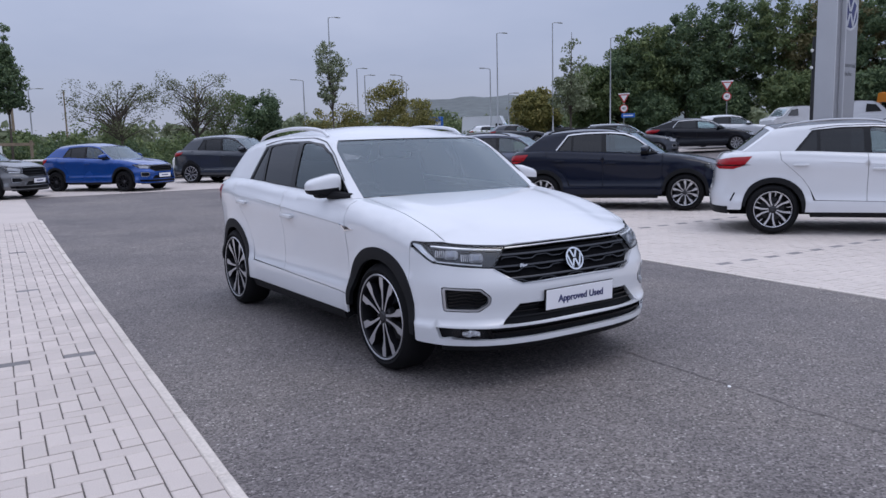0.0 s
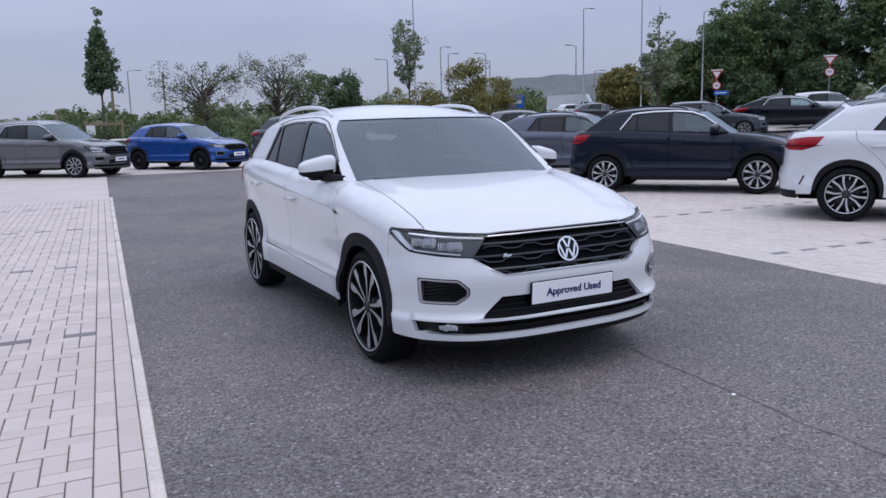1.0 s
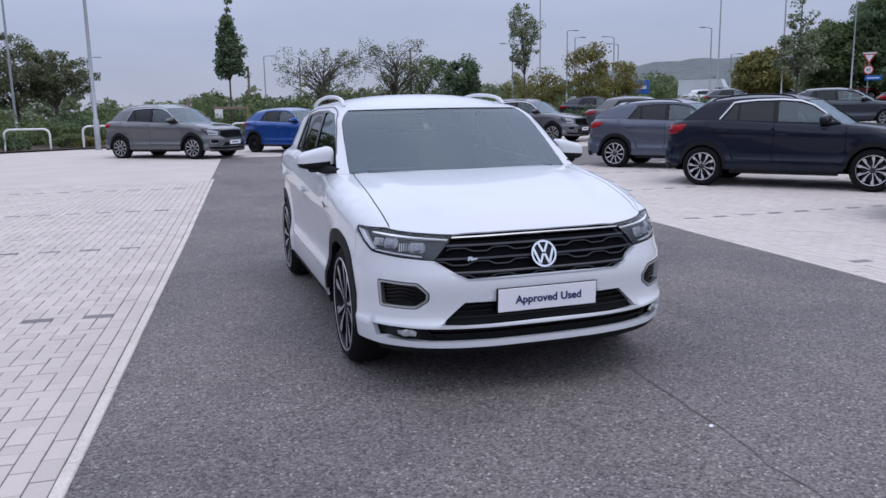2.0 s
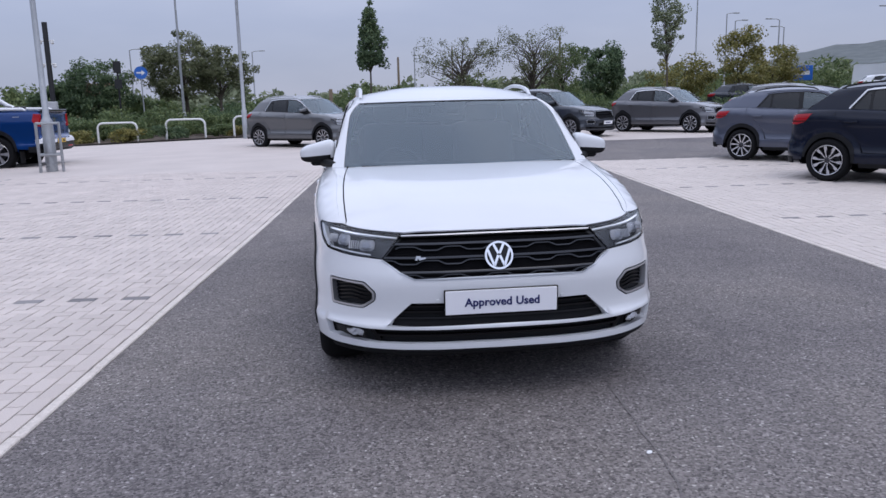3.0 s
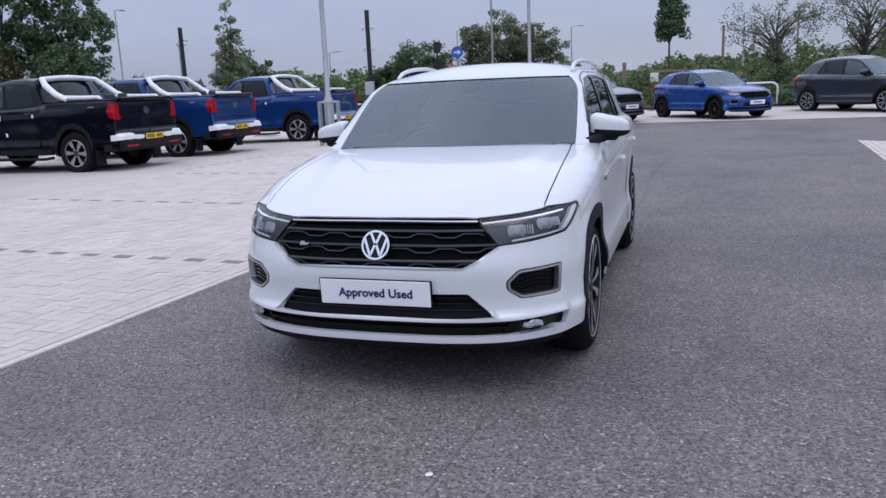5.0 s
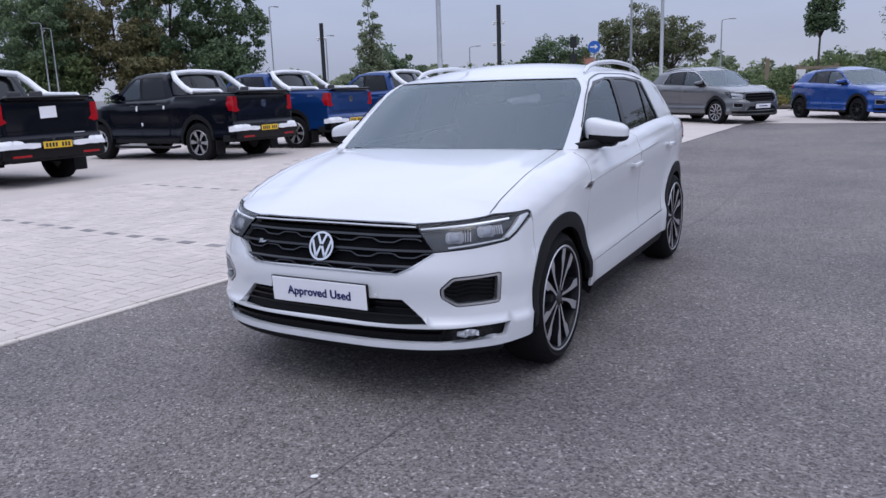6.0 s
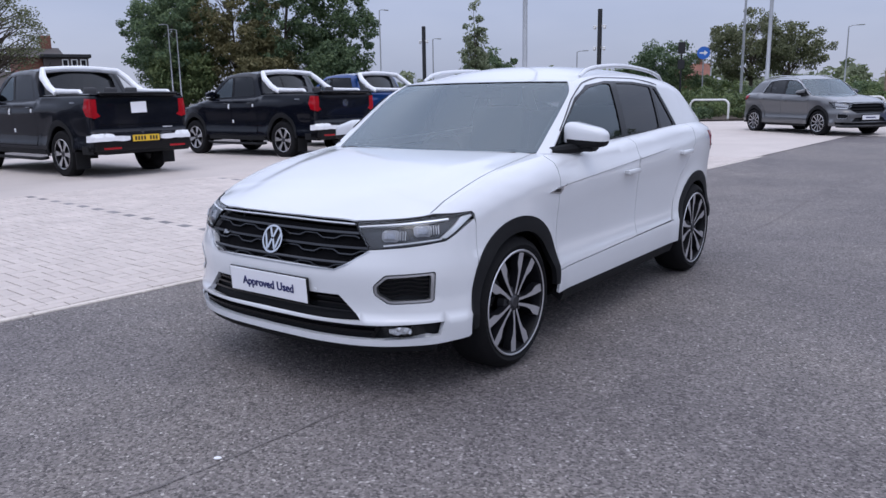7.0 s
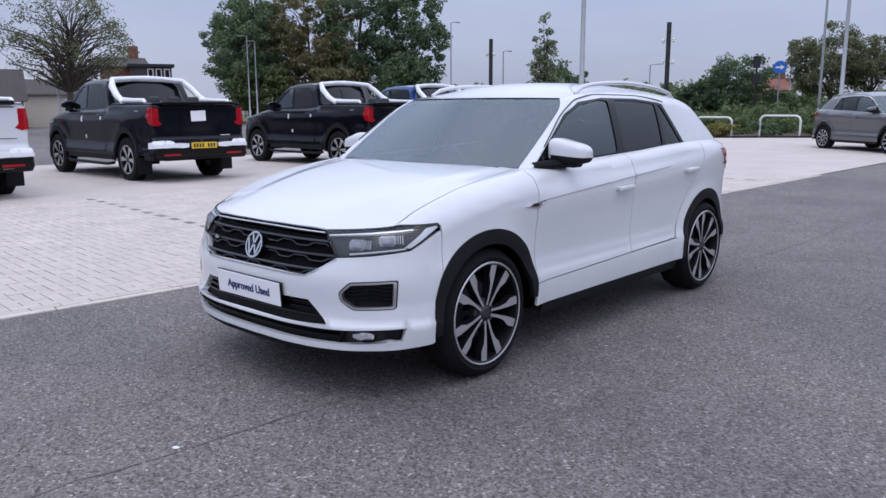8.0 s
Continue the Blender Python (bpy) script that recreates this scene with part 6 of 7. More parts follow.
def van(x, y, rz, mat, label, L=4.5, H=1.85):
    c = tagged(new("panel_van"), label, "van", "vans")
    c.matrix_world = gpos(x, y, rz)
    prof = [(0.0, 0.30), (0.0, 0.78), (0.15, 0.92), (0.75, 1.05), (1.35, 1.62), (1.7, H - 0.06), (2.4, H), (L - 0.25, H - 0.03), (L - 0.06, H - 0.12), (L, 1.0), (L, 0.32)]
    g = Geo()
    n = len(prof)
    for x0, k in ((-0.90, 0.90), (-0.94, 0.985), (0.94, 0.985), (0.90, 0.90)):
        for yy, zz in prof:
            inn = 0.12 * max(0, (zz - 1.0)) if abs(x0) < 2 else 0
            g.v.append((x0 - math.copysign(inn, x0), L / 2 + (yy - L / 2) * (k if abs(x0) < 0.92 else 1.0), zz if abs(x0) > 0.92 else 0.32 + (zz - 0.32) * 0.985))
    for s in range(3):
        g.f += [(s * n + i, s * n + (i + 1) % n, (s + 1) * n + (i + 1) % n, (s + 1) * n + i) for i in range(n)]
    g.f += [tuple(range(n))[::-1], tuple(range(3 * n, 4 * n))]
    g.ob("body", M[mat], c)
    for s in (-1, 1):
        Geo().prism([(1.15, 1.10), (1.50, 1.55), (2.05, 1.62), (2.10, 1.08)], 0, 0.012, Matrix(((0, 0, s, s * 0.905), (1, 0, 0, 0), (0, 1, 0, 0), (0, 0, 0, 1)))).ob("side_window", M["dark_glass"], c)
        Geo().box((s * 0.84, L - 0.02, 1.05), (0.12, 0.05, 0.45), 0.015).ob("tail_lamp", M["lamp_red"], c)
        Geo().box((s * 0.70, 0.02, 0.75), (0.34, 0.06, 0.16), 0.02).ob("headlight", M["lamp_led"], c)
    Geo().add([(-0.74, 0.80, 1.10), (0.74, 0.80, 1.10), (0.66, 1.36, 1.63), (-0.66, 1.36, 1.63)], [(0, 1, 2, 3)], pose(0, -0.03, 0.02)).ob("windscreen", M["screen_glass"], c)
    Geo().box((0, L + 0.005, 1.35), (1.3, 0.02, 0.42), 0.01).ob("back_window", M["dark_glass"], c)
    for yy in (0.9, L - 1.0):
        for s in (-1, 1):
            add_wheel(c, s * 0.80, yy, 0.32, "multi", 0.32, 0.21, 0.2, M["alloy_bright"])
    return c


van(51.8, 32.5, 250, "white_paint", "white panel van parked under dark trees")
van(50.8, 22.0, 20, "white_paint", "white panel van seen from its tail")
van(56.0, 21.0, 60, "orange_paint", "orange panel van far off by the trees", 5.2, 2.3)
van(45.1, 54.4, 40, "white_paint", "white panel van far off beyond the hedge", 5.4, 2.4)
van(-19.5, 0.3, -95, "grey_paint", "grey van behind the pickup trucks", 5.0, 1.95)
make_car("hatchback_car", HB, at(-21.5, 3.4, -80), "dark_grey_paint", "dark grey hatchback behind the pickup trucks", "", ("multi", 0.325, 0.22, 0.21), "alloy_dark", 0.14, rails=None)

# ---- houses beyond the road ----
M["render"] = material("cream_render", (0.50, 0.45, 0.38), 0.9, fine=30, coarse=0.7, vary=0.1, bump=0.2)
M["brick"] = material("red_brown_brickwork", (0.20, 0.085, 0.06), 0.9, fine=18, coarse=1.2, vary=0.3, bump=0.3)
M["rooftile"] = material("dark_roof_tile", (0.06, 0.05, 0.048), 0.85, fine=15, coarse=1.0, vary=0.25, bump=0.4)


def house(x, y, rz, w, d, h, wall, roof, label, gable=2.2, flat=False, windows=()):
    c = tagged(new("house"), label, "house", "houses across the road")
    c.matrix_world = gpos(x, y, rz)
    Geo().box((0, 0, h / 2 - 0.3), (w, d, h + 0.6)).ob("wall", M[wall], c)
    if flat:
        Geo().box((0, 0, h + 0.12), (w + 0.5, d + 0.5, 0.28), 0.03).ob("roof", M[roof], c)
    else:
        e = 0.35
        r = Geo().add([(-w / 2 - e, -d / 2 - e, h - 0.1), (w / 2 + e, -d / 2 - e, h - 0.1), (w / 2 + e, d / 2 + e, h - 0.1), (-w / 2 - e, d / 2 + e, h - 0.1), (-w / 2 - e, 0, h + gable), (w / 2 + e, 0, h + gable)],
                      [(0, 1, 5, 4), (3, 4, 5, 2), (0, 4, 3), (1, 2, 5), (0, 3, 2, 1)]).ob("roof", M[roof], c, "", None, 0)
        Geo().box((w * 0.3, 0, h + gable + 0.3), (0.9, 0.6, 1.5), 0.02).ob("chimney", M["brick"], r)
    for wx, wz, ww, wh in windows:
        f = Geo().box((wx, -d / 2 - 0.02, wz), (ww, 0.08, wh), 0.01).ob("window", M["white_steel"], c)
        Geo().box((wx, -d / 2 - 0.05, wz), (ww - 0.16, 0.06, wh - 0.16)).ob("pane", M["gloss_black"], f)
    return c


house(-66, 24.5, 70, 8.5, 7.5, 2.6, "render", "rooftile", "cream rendered house with dark tiled roof", 1.2, False, [(-2.2, 1.5, 1.2, 1.2), (1.8, 1.5, 1.2, 1.2)])
house(-69.0, 32.8, 70, 3.4, 7.0, 5.2, "brick", "rooftile", "red-brown brick building with a chimney", 0.9, False, [(0, 3.4, 1.0, 1.2)])
house(-65.6, 33.7, 66, 3.4, 6.0, 5.0, "rooftile", "post_black", "dark flat-roofed building with white-framed windows", 0, True, [(-0.1, 4.4, 0.5, 0.9), (0.6, 4.4, 0.5, 0.9), (1.3, 4.4, 0.5, 0.9)])
house(-60, 14.0, 72, 12.0, 7.0, 2.0, "brick", "rooftile", "low brick house with dark tiled roof", 2.2, False, [(-3, 1.5, 1.2, 1.1), (2, 1.5, 1.2, 1.1)])
house(-33, 100, 20, 4.5, 6.0, 3.4, "brick", "brick", "small red brick house far beyond the hedge", 1.5, False, [(-1.1, 2.4, 1.0, 1.0), (1.1, 2.4, 1.0, 1.0)])

# ---- trees and shrubs ----
def leaf_material(name, c1, c2, c3):
    m = bpy.data.materials.new(name)
    m.use_nodes = True
    nt = m.node_tree
    b = nt.nodes["Principled BSDF"]
    isl = nt.nodes.new("ShaderNodeNewGeometry").outputs["Random Per Island"]
    tex = nt.nodes.new("ShaderNodeTexCoord")
    n = nt.nodes.new("ShaderNodeTexNoise")
    n.inputs["Scale"].default_value, n.inputs["Detail"].default_value = 0.45, 3.0
    nt.links.new(tex.outputs["Object"], n.inputs["Vector"])
    mx = nt.nodes.new("ShaderNodeMath")
    mx.operation = "MULTIPLY_ADD"
    mx.inputs[1].default_value = 0.45
    nt.links.new(isl, mx.inputs[0])
    sc = nt.nodes.new("ShaderNodeMath")
    sc.operation, sc.inputs[1].default_value = "MULTIPLY", 0.6
    nt.links.new(n.outputs["Fac"], sc.inputs[0])
    nt.links.new(sc.outputs[0], mx.inputs[2])
    col = ramp_node(nt, mx.outputs[0], [(0.2, c1), (0.5, c2), (0.82, c3)])
    nt.links.new(col, b.inputs["Base Color"])
    b.inputs["Roughness"].default_value = 0.6
    b.inputs["Specular IOR Level"].default_value = 0.25
    tr = nt.nodes.new("ShaderNodeBsdfTranslucent")
    nt.links.new(col, tr.inputs["Color"])
    ms = nt.nodes.new("ShaderNodeMixShader")
    ms.inputs["Fac"].default_value = 0.38
    nt.links.new(b.outputs["BSDF"], ms.inputs[1])
    nt.links.new(tr.outputs["BSDF"], ms.inputs[2])
    nt.links.new(ms.outputs["Shader"], nt.nodes["Material Output"].inputs["Surface"])
    return m


LEAF = {
    "green": leaf_material("mid_green_leaves", (0.066, 0.098, 0.042), (0.122, 0.168, 0.072), (0.225, 0.265, 0.110)),
    "dark": leaf_material("dark_green_leaves", (0.054, 0.088, 0.050), (0.105, 0.156, 0.082), (0.180, 0.238, 0.112)),
    "yellow": leaf_material("yellowing_leaves", (0.113, 0.122, 0.042), (0.212, 0.200, 0.067), (0.382, 0.319, 0.110)),
    "bronze": leaf_material("bronze_leaves", (0.092, 0.096, 0.044), (0.170, 0.158, 0.076), (0.275, 0.238, 0.118)),
    "olive": leaf_material("olive_green_leaves", (0.075, 0.088, 0.045), (0.140, 0.155, 0.082), (0.235, 0.245, 0.138)),
    "rust": leaf_material("rust_leaves", (0.081, 0.054, 0.028), (0.180, 0.108, 0.053), (0.286, 0.176, 0.080)),
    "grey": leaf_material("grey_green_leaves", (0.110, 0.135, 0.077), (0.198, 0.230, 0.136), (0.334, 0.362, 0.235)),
}
M["bark"] = material("grey_brown_bark", (0.085, 0.070, 0.055), 0.9, fine=20, coarse=4, vary=0.35, bump=0.6, bump_scale=14, depth=0.02)


def leaves(rs, centres, radii, per, size, flat=0.75):
    """Many small folded leaf cards scattered round clump centres; returns vertices and faces."""
    k = len(centres)
    c = np.repeat(np.asarray(centres), per, 0)
    r = np.repeat(np.asarray(radii), per)
    d = rs.normal(size=(k * per, 3))
    d /= np.linalg.norm(d, axis=1, keepdims=True)
    p = c + d * (r * rs.uniform(0.25, 1.0, k * per)**0.6)[:, None] * [1, 1, flat]
    n = d + rs.normal(size=d.shape) * 0.7 + [0, 0, 0.35]
    n /= np.linalg.norm(n, axis=1, keepdims=True)
    a = np.cross(n, rs.normal(size=d.shape))
    a /= np.linalg.norm(a, axis=1, keepdims=True)
    b = np.cross(n, a)
    s = size * rs.uniform(0.6, 1.35, (k * per, 1))
    V = np.stack([p - a * s, p - b * s * 0.55 - n * s * 0.12, p + a * s, p + b * s * 0.55 - n * s * 0.12], 1).reshape(-1, 3)
    F = np.arange(len(V)).reshape(-1, 4)
    return V, F


def fast_mesh(name, V, F, mat):
    me = bpy.data.meshes.new(name)
    me.vertices.add(len(V))
    me.vertices.foreach_set("co", np.asarray(V, np.float32).ravel())
    me.loops.add(F.size)
    me.loops.foreach_set("vertex_index", np.asarray(F, np.int32).ravel())
    me.polygons.add(len(F))
    me.polygons.foreach_set("loop_start", np.arange(0, F.size, F.shape[1], dtype=np.int32))
    me.materials.append(mat)
    me.update()
    me.validate()
    return me


def tree(x, y, h, crown_r, crown_base, leaf, label, seed, clumps=60, per=60, size=0.13, clump_r=0.45, trunk=0.12, limbs=7, shape="round", name="tree", group="trees", bare=0.0, squash=1.0):
    rs = np.random.RandomState(seed)
    t = tagged(new(name), label, "tree", group)
    t.matrix_world = gpos(x, y, rs.uniform(0, 360))
    g = Geo()
    bend = rs.normal(size=2) * 0.04 * h
    top = h * (0.92 if shape in ("spire", "column") else 0.72)
    pts = [(bend[0] * k * k, bend[1] * k * k, -0.2 + (top + 0.2) * k) for k in np.linspace(0, 1, 7)]
    g.tube(pts, [trunk * (1.15 - 0.95 * k) for k in np.linspace(0, 1, 7)], 8)
    cz, hz = (crown_base + h) / 2, (h - crown_base) / 2
    C, R = [], []
    for _ in range(clumps):
        for _ in range(50):
            q = rs.uniform(-1, 1, 3)
            w = {"round": math.sqrt(max(0, 1 - q[2]**2)), "spire": max(0.05, (1 - q[2]) / 2)**0.8, "column": math.sqrt(max(0, 1 - abs(q[2])**3)), "flat": math.sqrt(max(0, 1 - max(0, q[2])**2)) * (0.75 + 0.25 * q[2])}[shape]
            rr = math.hypot(q[0], q[1])
            if rr < w and (rr > 0.45 * w or rs.uniform() < 0.35):
                break
        lump = 1 + 0.16 * math.sin(3 * math.atan2(q[1], q[0]) + seed) + rs.normal() * 0.06
        C.append((q[0] * crown_r * lump + bend[0] * 0.6, q[1] * crown_r * lump * squash + bend[1] * 0.6, cz + q[2] * hz * (0.97 + 0.05 * rs.normal())))
        R.append(clump_r * rs.uniform(0.6, 1.3))
    order = rs.permutation(clumps)[:limbs * 3]
    for i, k in enumerate(order):
        e = Vector(C[k])
        z0 = min(max(crown_base * 0.9, e.z - (0.25 + 0.5 * rs.uniform()) * h * 0.5), top * 0.95)
        kk = (z0 + 0.2) / (top + 0.2)
        s = Vector((bend[0] * kk * kk, bend[1] * kk * kk, z0))
        mid = s.lerp(e, 0.5) + Vector(rs.normal(size=3) * 0.06 * crown_r) + Vector((0, 0, 0.08 * crown_r))
        r0 = trunk * (0.5 if i < limbs else 0.28) * (1 - 0.5 * kk)
        g.tube([s, s.lerp(mid, 0.5), mid, mid.lerp(e, 0.55), e], [r0, r0 * 0.8, r0 * 0.6, r0 * 0.42, r0 * 0.15], 6)
    g.ob("trunk", M["bark"], t)
    keep = [k for k in range(clumps) if rs.uniform() >= bare]
    V, F = leaves(rs, np.array(C)[keep], np.array(R)[keep], per, size)
    attach("crown", fast_mesh("crown", V, F, LEAF[leaf]), t)
    return t


tree(0.25, 33.4, 6.6, 0.70, 2.9, "dark", "slim young green tree with a pointed crown", 11, 170, 44, 0.065, 0.22, 0.055, 14, "spire")
tree(12.7, 28.6, 5.7, 0.62, 2.9, "grey", "slim young tree with thin grey-green leaves", 12, 90, 40, 0.055, 0.24, 0.045, 16, "column")
tree(33.0, 34.6, 7.9, 1.35, 2.2, "grey", "young birch with a sparse crown", 13, 90, 34, 0.10, 0.36, 0.07, 10, "spire")
tree(-29.5, 45.2, 8.2, 1.5, 2.2, "grey", "young silvery birch with a sparse crown", 14, 110, 36, 0.11, 0.36, 0.07, 10, "spire")
tree(-32.6, 53.0, 5.0, 2.7, 0.6, "dark", "rounded dark green tree behind the birch", 15, 60, 70, 0.16, 0.6, 0.16, 7)
tree(4.9, 34.6, 4.4, 2.5, 1.7, "olive", "spreading old fruit tree with thin foliage", 16, 80, 60, 0.046, 0.42, 0.12, 24, "flat", bare=0.1)
tree(8.2, 34.4, 4.7, 2.4, 1.8, "olive", "spreading old fruit tree with bare twigs", 17, 76, 56, 0.046, 0.42, 0.12, 26, "flat", bare=0.2)
tree(10.2, 36.0, 3.9, 1.5, 1.4, "green", "small spreading tree beside fruit trees", 27, 60, 90, 0.055, 0.42, 0.1, 10, "flat", bare=0.1)
tree(13.3, 39.5, 4.3, 1.35, 0.9, "dark", "dense rounded dark green tree", 18, 70, 150, 0.075, 0.48, 0.14, 6)
tree(17.0, 36.5, 3.2, 1.6, 0.6, "yellow", "low yellow-green tree in the hedge", 19, 60, 100, 0.065, 0.45, 0.09, 6)
tree(18.8, 34.5, 4.3, 1.4, 1.3, "yellow", "small yellow-green tree with flat crown", 20, 60, 90, 0.065, 0.42, 0.10, 8, "flat")
tree(22.0, 37.0, 3.4, 1.6, 0.7, "yellow", "low yellowing tree in the hedge", 21, 60, 90, 0.07, 0.45, 0.10, 6)
tree(-11.6, 50.6, 6.2, 2.9, 2.1, "olive", "bushy olive-green tree by the road", 22, 120, 120, 0.085, 0.55, 0.16, 12)
tree(-9.4, 50.2, 5.4, 2.0, 2.0, "olive", "bushy olive-green tree beside another", 23, 60, 110, 0.085, 0.5, 0.14, 9)
tree(-16.6, 48.6, 4.9, 1.9, 0.8, "dark", "dense dark green tree behind the posts", 24, 90, 130, 0.085, 0.55, 0.16, 7)
tree(-19.6, 49.2, 3.2, 1.3, 0.6, "dark", "low dark green tree beside a larger one", 25, 50, 70, 0.14, 0.5, 0.14, 6)
tree(-45.5, 18.0, 8.4, 3.9, 2.6, "olive", "round thin-leaved tree with bare branches", 26, 190, 44, 0.075, 0.62, 0.22, 60, "round", bare=0.1)
tree(-44.5, 10.2, 9.5, 3.0, 2.0, "green", "tall green tree at the roadside", 28, 80, 60, 0.2, 0.8, 0.22, 8)

# woods: tall trees side by side
wood = [(44.5, 51.0, 4.4, 2.0, "yellow"), (49.2, 48.8, 6.4, 2.6, "green"), (52.6, 47.5, 8.2, 2.9, "dark"), (54.5, 47.0, 10.2, 3.6, "green"), (58.0, 45.0, 11.3, 3.8, "dark"), (61.0, 42.0, 12.0, 4.0, "dark"), (63.0, 38.5, 12.2, 4.2, "green"),
        (65.0, 34.5, 11.8, 4.0, "bronze"), (66.5, 30.5, 11.5, 4.2, "dark"), (67.5, 26.0, 11.5, 4.2, "green"), (68.5, 21.5, 11.2, 4.2, "rust"), (69.0, 16.5, 11.0, 4.2, "green"), (62.0, 47.5, 10.5, 4.0, "yellow"), (69.0, 10.0, 11.0, 4.2, "dark"),
        (57.0, 40.5, 4.2, 2.4, "dark"), (60.0, 35.0, 4.6, 2.6, "green"), (61.5, 29.5, 4.4, 2.4, "dark"), (62.0, 24.0, 4.4, 2.6, "dark"), (63.0, 18.0, 4.2, 2.6, "green"), (52.5, 45.0, 3.6, 2.0, "dark")]
west_wood = [(-58.5, 40.0, 11.5, 3.8, "dark"), (-55.0, 44.0, 13.0, 4.2, "bronze"), (-52.6, 47.6, 15.0, 4.2, "dark"), (-49.4, 51.5, 14.2, 3.6, "dark"), (-56.5, 39.5, 6.0, 2.6, "green"),
        (-52.0, 44.5, 6.5, 2.8, "bronze"), (-47.5, 48.5, 6.0, 2.4, "dark"), (-63.0, 43.0, 12.5, 4.0, "dark")]
for i, (x, y, h, r, lf) in enumerate(wood + west_wood):
    what = {"rust": "tall tree with rust-tinted leaves in the wood", "green": "tall green broadleaf tree in the wood", "dark": "tall dark green tree in the wood", "bronze": "tall bronze-tinted tree in the wood", "yellow": "tall yellowing tree in the wood"}[lf]
    if h < 7:
        what = what.replace("tall", "low")
    tree(x, y, h, r, h * 0.12, lf, what, 40 + i, 190, 84, 0.15, 0.72, 0.22, 5, "round", group="woodland trees")

# hedgerow along the far edge: one band of small leaves
rs = np.random.RandomState(3)
C, R = [], []
for k in range(1500):
    a = rs.uniform(0, 1)
    x = -75 + 135 * a
    y = 58 + 6 * math.sin(x * 0.05) + rs.uniform(-4, 4)
    h = 1.7 + 0.7 * math.sin(x * 0.21) + 0.5 * math.sin(x * 0.77 + 1) + rs.uniform(-0.3, 0.5)
    C.append((x, y, float(gz(x, y)) + rs.uniform(0.1, h)))
    R.append(rs.uniform(0.5, 1.0))
V, F = leaves(rs, C, R, 60, 0.16)
tagged(attach("hedgerow", fast_mesh("hedgerow", V, F, LEAF["green"])), "rough green hedgerow along the site's far edge", "hedge", "", "stuff")
C, R = [], []
for k in range(1300):
    x = rs.uniform(-34, 30)
    y = 37.5 + rs.uniform(0, 14)
    h = 0.45 + 0.4 * math.sin(x * 0.4) * math.sin(y * 0.5 + 1) + rs.uniform(0, 0.6) + 0.35 * (x > 10)
    C.append((x, y, float(gz(x, y)) + rs.uniform(0.05, max(0.3, h))))
    R.append(rs.uniform(0.35, 0.8))
V, F = leaves(rs, C, R, 70, 0.085)
tagged(attach("scrub", fast_mesh("scrub", V, F, LEAF["green"])), "low mixed scrub behind the planting bed", "scrub", "", "stuff")


def shrub(x, y, h, r, leaf, label, seed, name="shrub"):
    rs = np.random.RandomState(seed)
    t = tagged(new(name), label, "shrub", "shrubs in the bed")
    t.matrix_world = gpos(x, y, 0, 0.05)
    n = 22
    C = np.stack([rs.normal(size=n) * r * 0.45, rs.normal(size=n) * r * 0.45, rs.uniform(0.15, 0.9, n) * h], 1)
    g = Geo()
    for k in range(7):
        g.tube([(0, 0, -0.1), tuple(C[k] * [0.5, 0.5, 0.6]), tuple(C[k])], [0.018, 0.012, 0.005], 5)
    g.ob("stems", M["bark"], t)
    V, F = leaves(rs, C, np.full(n, r * 0.36), 60, 0.048 + 0.015 * h)
    attach("foliage", fast_mesh("foliage", V, F, LEAF[leaf]), t)
    return t


rs = np.random.RandomState(9)
k = 0
for x in np.arange(-19.0, 21.0, 1.15):
    for yy, hh in ((29.6, 0.42), (32.0, 0.75), (34.4, 1.15)):
        k += 1
        kind = "yellow" if (yy < 30 and k % 2) else ("dark" if rs.uniform() < 0.35 else "green")
        h = hh * rs.uniform(0.7, 1.4)
        if yy < 30 and rs.uniform() < 0.35:
            continue
        shrub(x + rs.uniform(-0.45, 0.45), yy - 0.075 * x * 0.9 + rs.uniform(-0.5, 0.5), h, 0.35 + 0.45 * h, kind,
              {"yellow": "small yellow-green shrub in the bed", "dark": "dark green shrub in the bed", "green": "leafy green shrub in the bed"}[kind], 200 + k)

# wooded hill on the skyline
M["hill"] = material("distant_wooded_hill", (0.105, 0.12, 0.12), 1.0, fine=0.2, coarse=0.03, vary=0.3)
P = []
for i, rr in enumerate((330, 390, 470, 600)):
    row = []
    for a in np.linspace(12, 62, 60):
        hgt = (0, 12, 21, 5)[i] * math.exp(-((a - 40) / 13)**4) * (1 + 0.06 * math.sin(a * 2.1) + 0.05 * math.sin(a * 5.3)) + (0, 3.0, 7.0, 0)[i]
        row.append((rr * math.sin(radians(a)), rr * math.cos(radians(a)), hgt))
    P.append(row)
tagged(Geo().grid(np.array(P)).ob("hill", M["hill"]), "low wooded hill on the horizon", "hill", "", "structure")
rs = np.random.RandomState(4)
C, R = [], []
for k in range(900):
    a = rs.uniform(-50, 62)
    rr = rs.uniform(150, 210)
    x, y = rr * math.sin(radians(a)), rr * math.cos(radians(a))
    C.append((x, y, rs.uniform(0.5, 4.6 + 1.4 * math.sin(a * 0.6) + 0.8 * math.sin(a * 1.9)) + float(gz(x, y)) * 0.6))
    R.append(rs.uniform(1.2, 2.6))
# the pale grey-green leaf colour stands in for haze at this distance
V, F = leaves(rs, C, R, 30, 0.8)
tagged(attach("far_woods", fast_mesh("far_woods", V, F, LEAF["grey"])), "far line of trees on the horizon, haze put into their colour", "woods", "", "stuff")

# a pale chip of stone on the tarmac and a dark seam
tagged(Geo().ball((0, 0, 0.004), (0.016, 0.010, 0.006), 10, 6).ob("stone_chip", M["sign_white"], None, "", pose(0.469, -0.686, 0.0, 4, 0, 35)), "small pale stone chip on the tarmac", "stone")

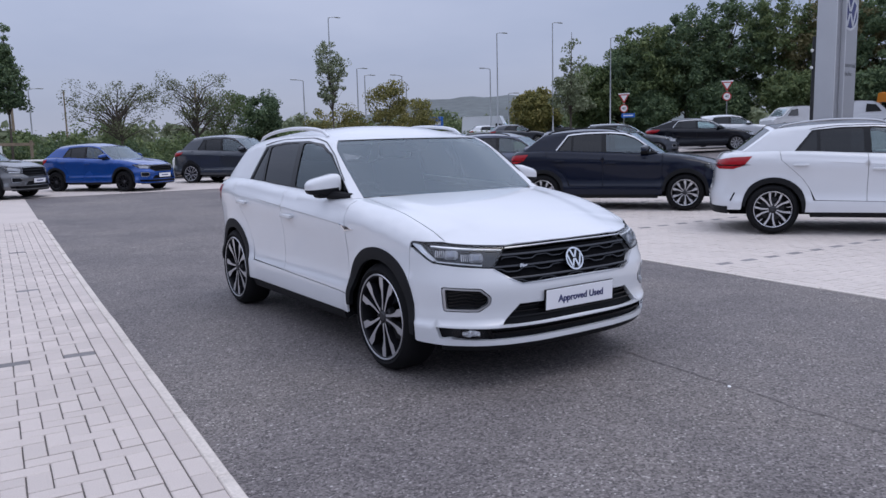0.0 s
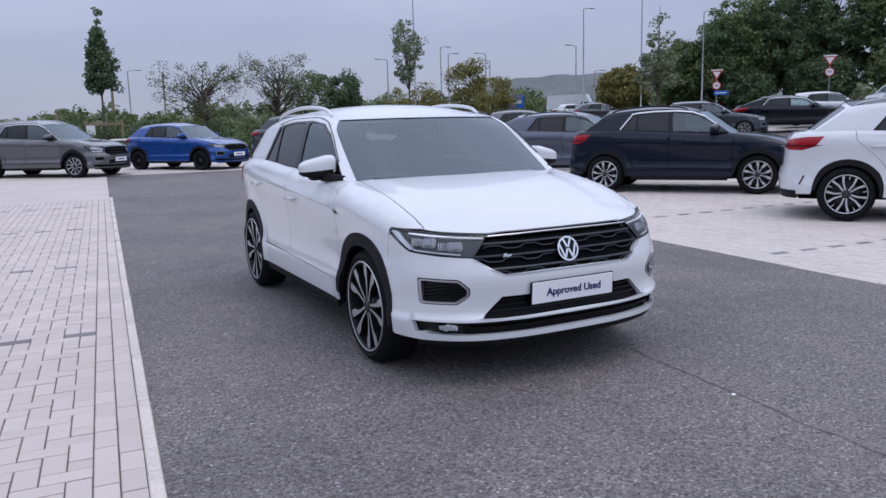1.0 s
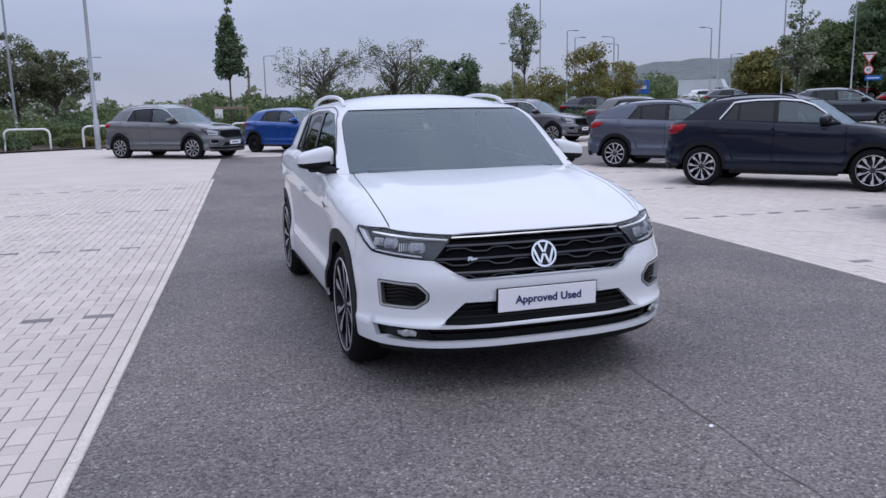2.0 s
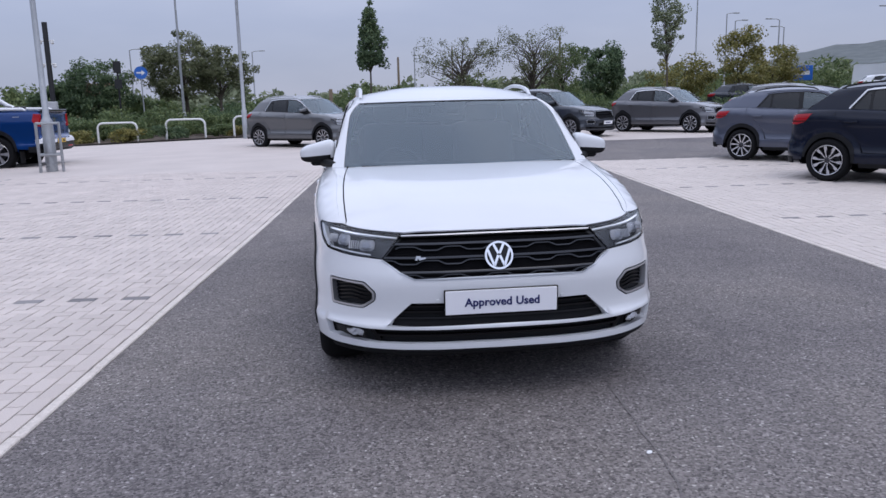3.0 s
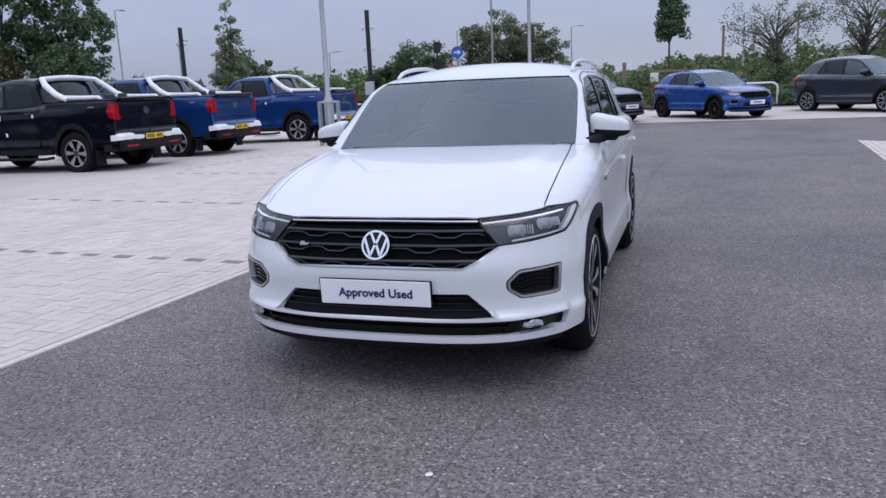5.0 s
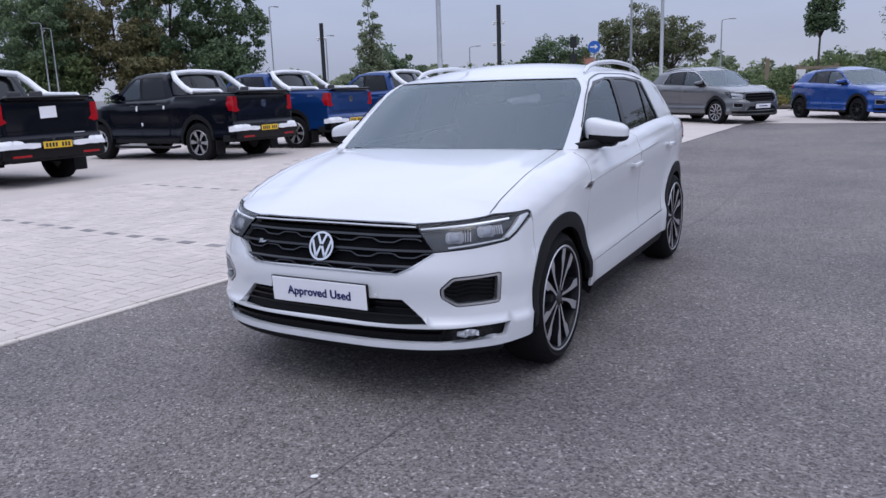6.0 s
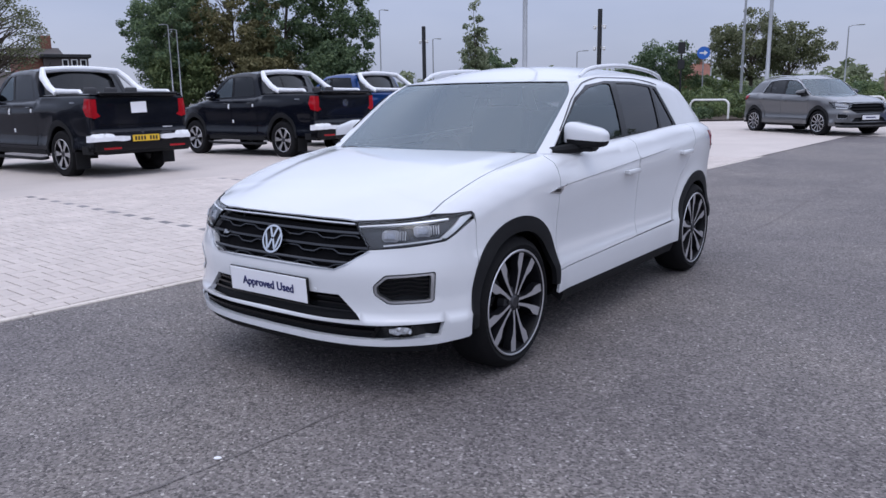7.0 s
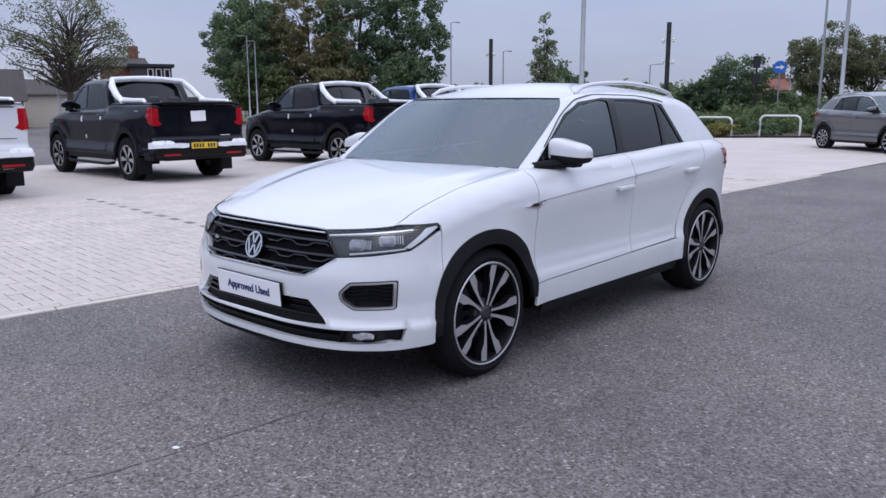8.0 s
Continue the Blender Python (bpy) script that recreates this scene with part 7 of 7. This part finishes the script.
# a dark joint in the tarmac, running along the drive
rs = np.random.RandomState(21)
g = Geo()
vs = np.arange(-2.6, 15.0, 0.12)
rows = []
for v in vs:
    c = 0.62 - 0.035 * (v + 2) + 0.05 * math.sin(v * 1.3) + 0.012 * rs.normal()
    w = 0.0035 * rs.uniform(0.5, 1.6)
    a, b = site(c - w, v), site(c + w, v)
    rows.append([(a[0], a[1], float(gz(*a)) + 0.003), (b[0], b[1], float(gz(*b)) + 0.003)])
M["seam"] = material("dark_tarmac_joint", (0.142, 0.127, 0.124), 0.85, fine=120, coarse=6, vary=0.4)
tagged(g.grid(np.array(rows)).ob("tarmac_joint", M["seam"]), "thin dark joint in the tarmac", "joint", "", "structure")

# ---- paving blocks: herringbone field, two stretcher courses and a flush edging ----
def block_geo(lu, lv):
    b = 0.006
    t, d = 0.0, -0.03
    x0, x1, y0, y1 = 0.0034, lu - 0.0034, 0.0034, lv - 0.0034
    vs = [(x0, y0, d), (x1, y0, d), (x1, y1, d), (x0, y1, d), (x0, y0, t - b * 0.5), (x1, y0, t - b * 0.5), (x1, y1, t - b * 0.5), (x0, y1, t - b * 0.5), (x0 + b, y0 + b, t), (x1 - b, y0 + b, t), (x1 - b, y1 - b, t), (x0 + b, y1 - b, t)]
    fs = [(8, 9, 10, 11)] + [(4 + k, 4 + (k + 1) % 4, 8 + (k + 1) % 4, 8 + k) for k in range(4)] + [(k, (k + 1) % 4, 4 + (k + 1) % 4, 4 + k) for k in range(4)]
    return vs, fs


rng = random.Random(5)


def pave(parent, u0, u1, v0, v1, near, marks, edge, edge_side, joined="block_joined"):
    """Blocks over a stretch of the plan; those in the near stretch are parts of their own, dark ones mark the bays."""
    shapes = {k: block_geo(*k) for k in ((0.2, 0.1), (0.1, 0.2), (0.1, 0.1))}
    meshes = {}
    for k, (vs, fs) in shapes.items():
        for mt in ("block", "block_dark"):
            gg = Geo().add(vs, fs)
            meshes[k, mt] = gg.mesh("paving_block", M[mt], 0)
    rest = Geo()
    inv = parent.matrix_world.inverted()
    made = [0]

    def put(u, v, k):
        x, y = site(u, v)
        cu, cv = u + k[0] / 2, v + k[1] / 2
        dark = any(abs(cv - mv) < 0.05 and k[0] > k[1] and a <= cu <= b for mv, a, b in marks[0]) or any(abs(cu - mu) < 0.05 and k[1] > k[0] and a <= cv <= b for mu, a, b in marks[1])
        z = float(gz(x, y)) + 0.013 + rng.uniform(-0.0016, 0.0016)
        m = pose(x, y, z, rng.uniform(-0.35, 0.35), rng.uniform(-0.35, 0.35), -4.0 + rng.uniform(-0.4, 0.4))
        close = near[0] <= cu <= near[1] and near[2] <= cv <= near[3] and made[0] < 300
        if dark or close:
            made[0] += close and not dark
            o = attach("marker_block" if dark else "paving_block", meshes[k, "block_dark" if dark else "block"], parent)
            o.matrix_local = inv @ m
        else:
            vs, fs = shapes[k]
            rest.add([m @ Vector(p) for p in vs], fs)

    s = edge_side
    for c in (0, 1):
        e = edge - s * (0.06 + 0.1 * (c + 1)) if s > 0 else edge + 0.06 + 0.1 * c
        v = v0 - 0.1 * c
        while v < v1:
            put(e, v, (0.1, 0.2))
            v += 0.2
    if s > 0:
        u1 = edge - 0.26
        org = u1
    else:
        u0 = edge + 0.26
        org = u0
    i0, i1 = math.floor((u0 - org) / 0.1), math.ceil((u1 - org) / 0.1)
    for j in range(math.floor(v0 / 0.1), math.ceil(v1 / 0.1)):
        for i in range(i0, i1):
            r = (i - j) % 4
            if r == 0:
                put(org + 0.1 * i, 0.1 * j, (0.2, 0.1) if i + 2 <= i1 else (0.1, 0.1))
            elif r == 1 and i == i0:
                put(org + 0.1 * i, 0.1 * j, (0.1, 0.1))
            elif r == 3:
                put(org + 0.1 * i, 0.1 * j, (0.1, 0.2))
    o = rest.ob("paving_blocks", M[joined], parent, "", None, 0)
    o.matrix_local = inv
    tagged(o, "", "", "", "stuff")
    # flush edging
    me = Geo().box((0, 0.455, -0.02), (0.058, 0.905, 0.06), 0.006).mesh("edging", M["edging"])
    v = v0
    while v < v1:
        x, y = site(edge - s * 0.03, v)
        oo = attach("edging", me, parent)
        oo.matrix_local = inv @ pose(x, y, float(gz(x, y)) + 0.002 + rng.uniform(-0.002, 0.002), 0, 0, -4.0 + rng.uniform(-0.15, 0.15))
        v += 0.915


pave(pave_l, -8.7, LEFT, -3.0, 13.0, (-4.6, LEFT, -0.6, 2.4), ([(2.25, -20, -2.4), (5.25, -20, -2.4), (8.45, -20, -2.4), (11.65, -20, -2.4)], [(-8.62, 9.0, 14.0)]), LEFT, 1)
pave(pave_r, RIGHT, 10.0, -2.0, 13.2, (99, 99, 99, 99), ([(2.15, 3.6, 12), (5.05, 3.6, 12), (8.2, 3.6, 12), (11.2, 3.6, 12)], []), RIGHT, -1, "block_smooth")
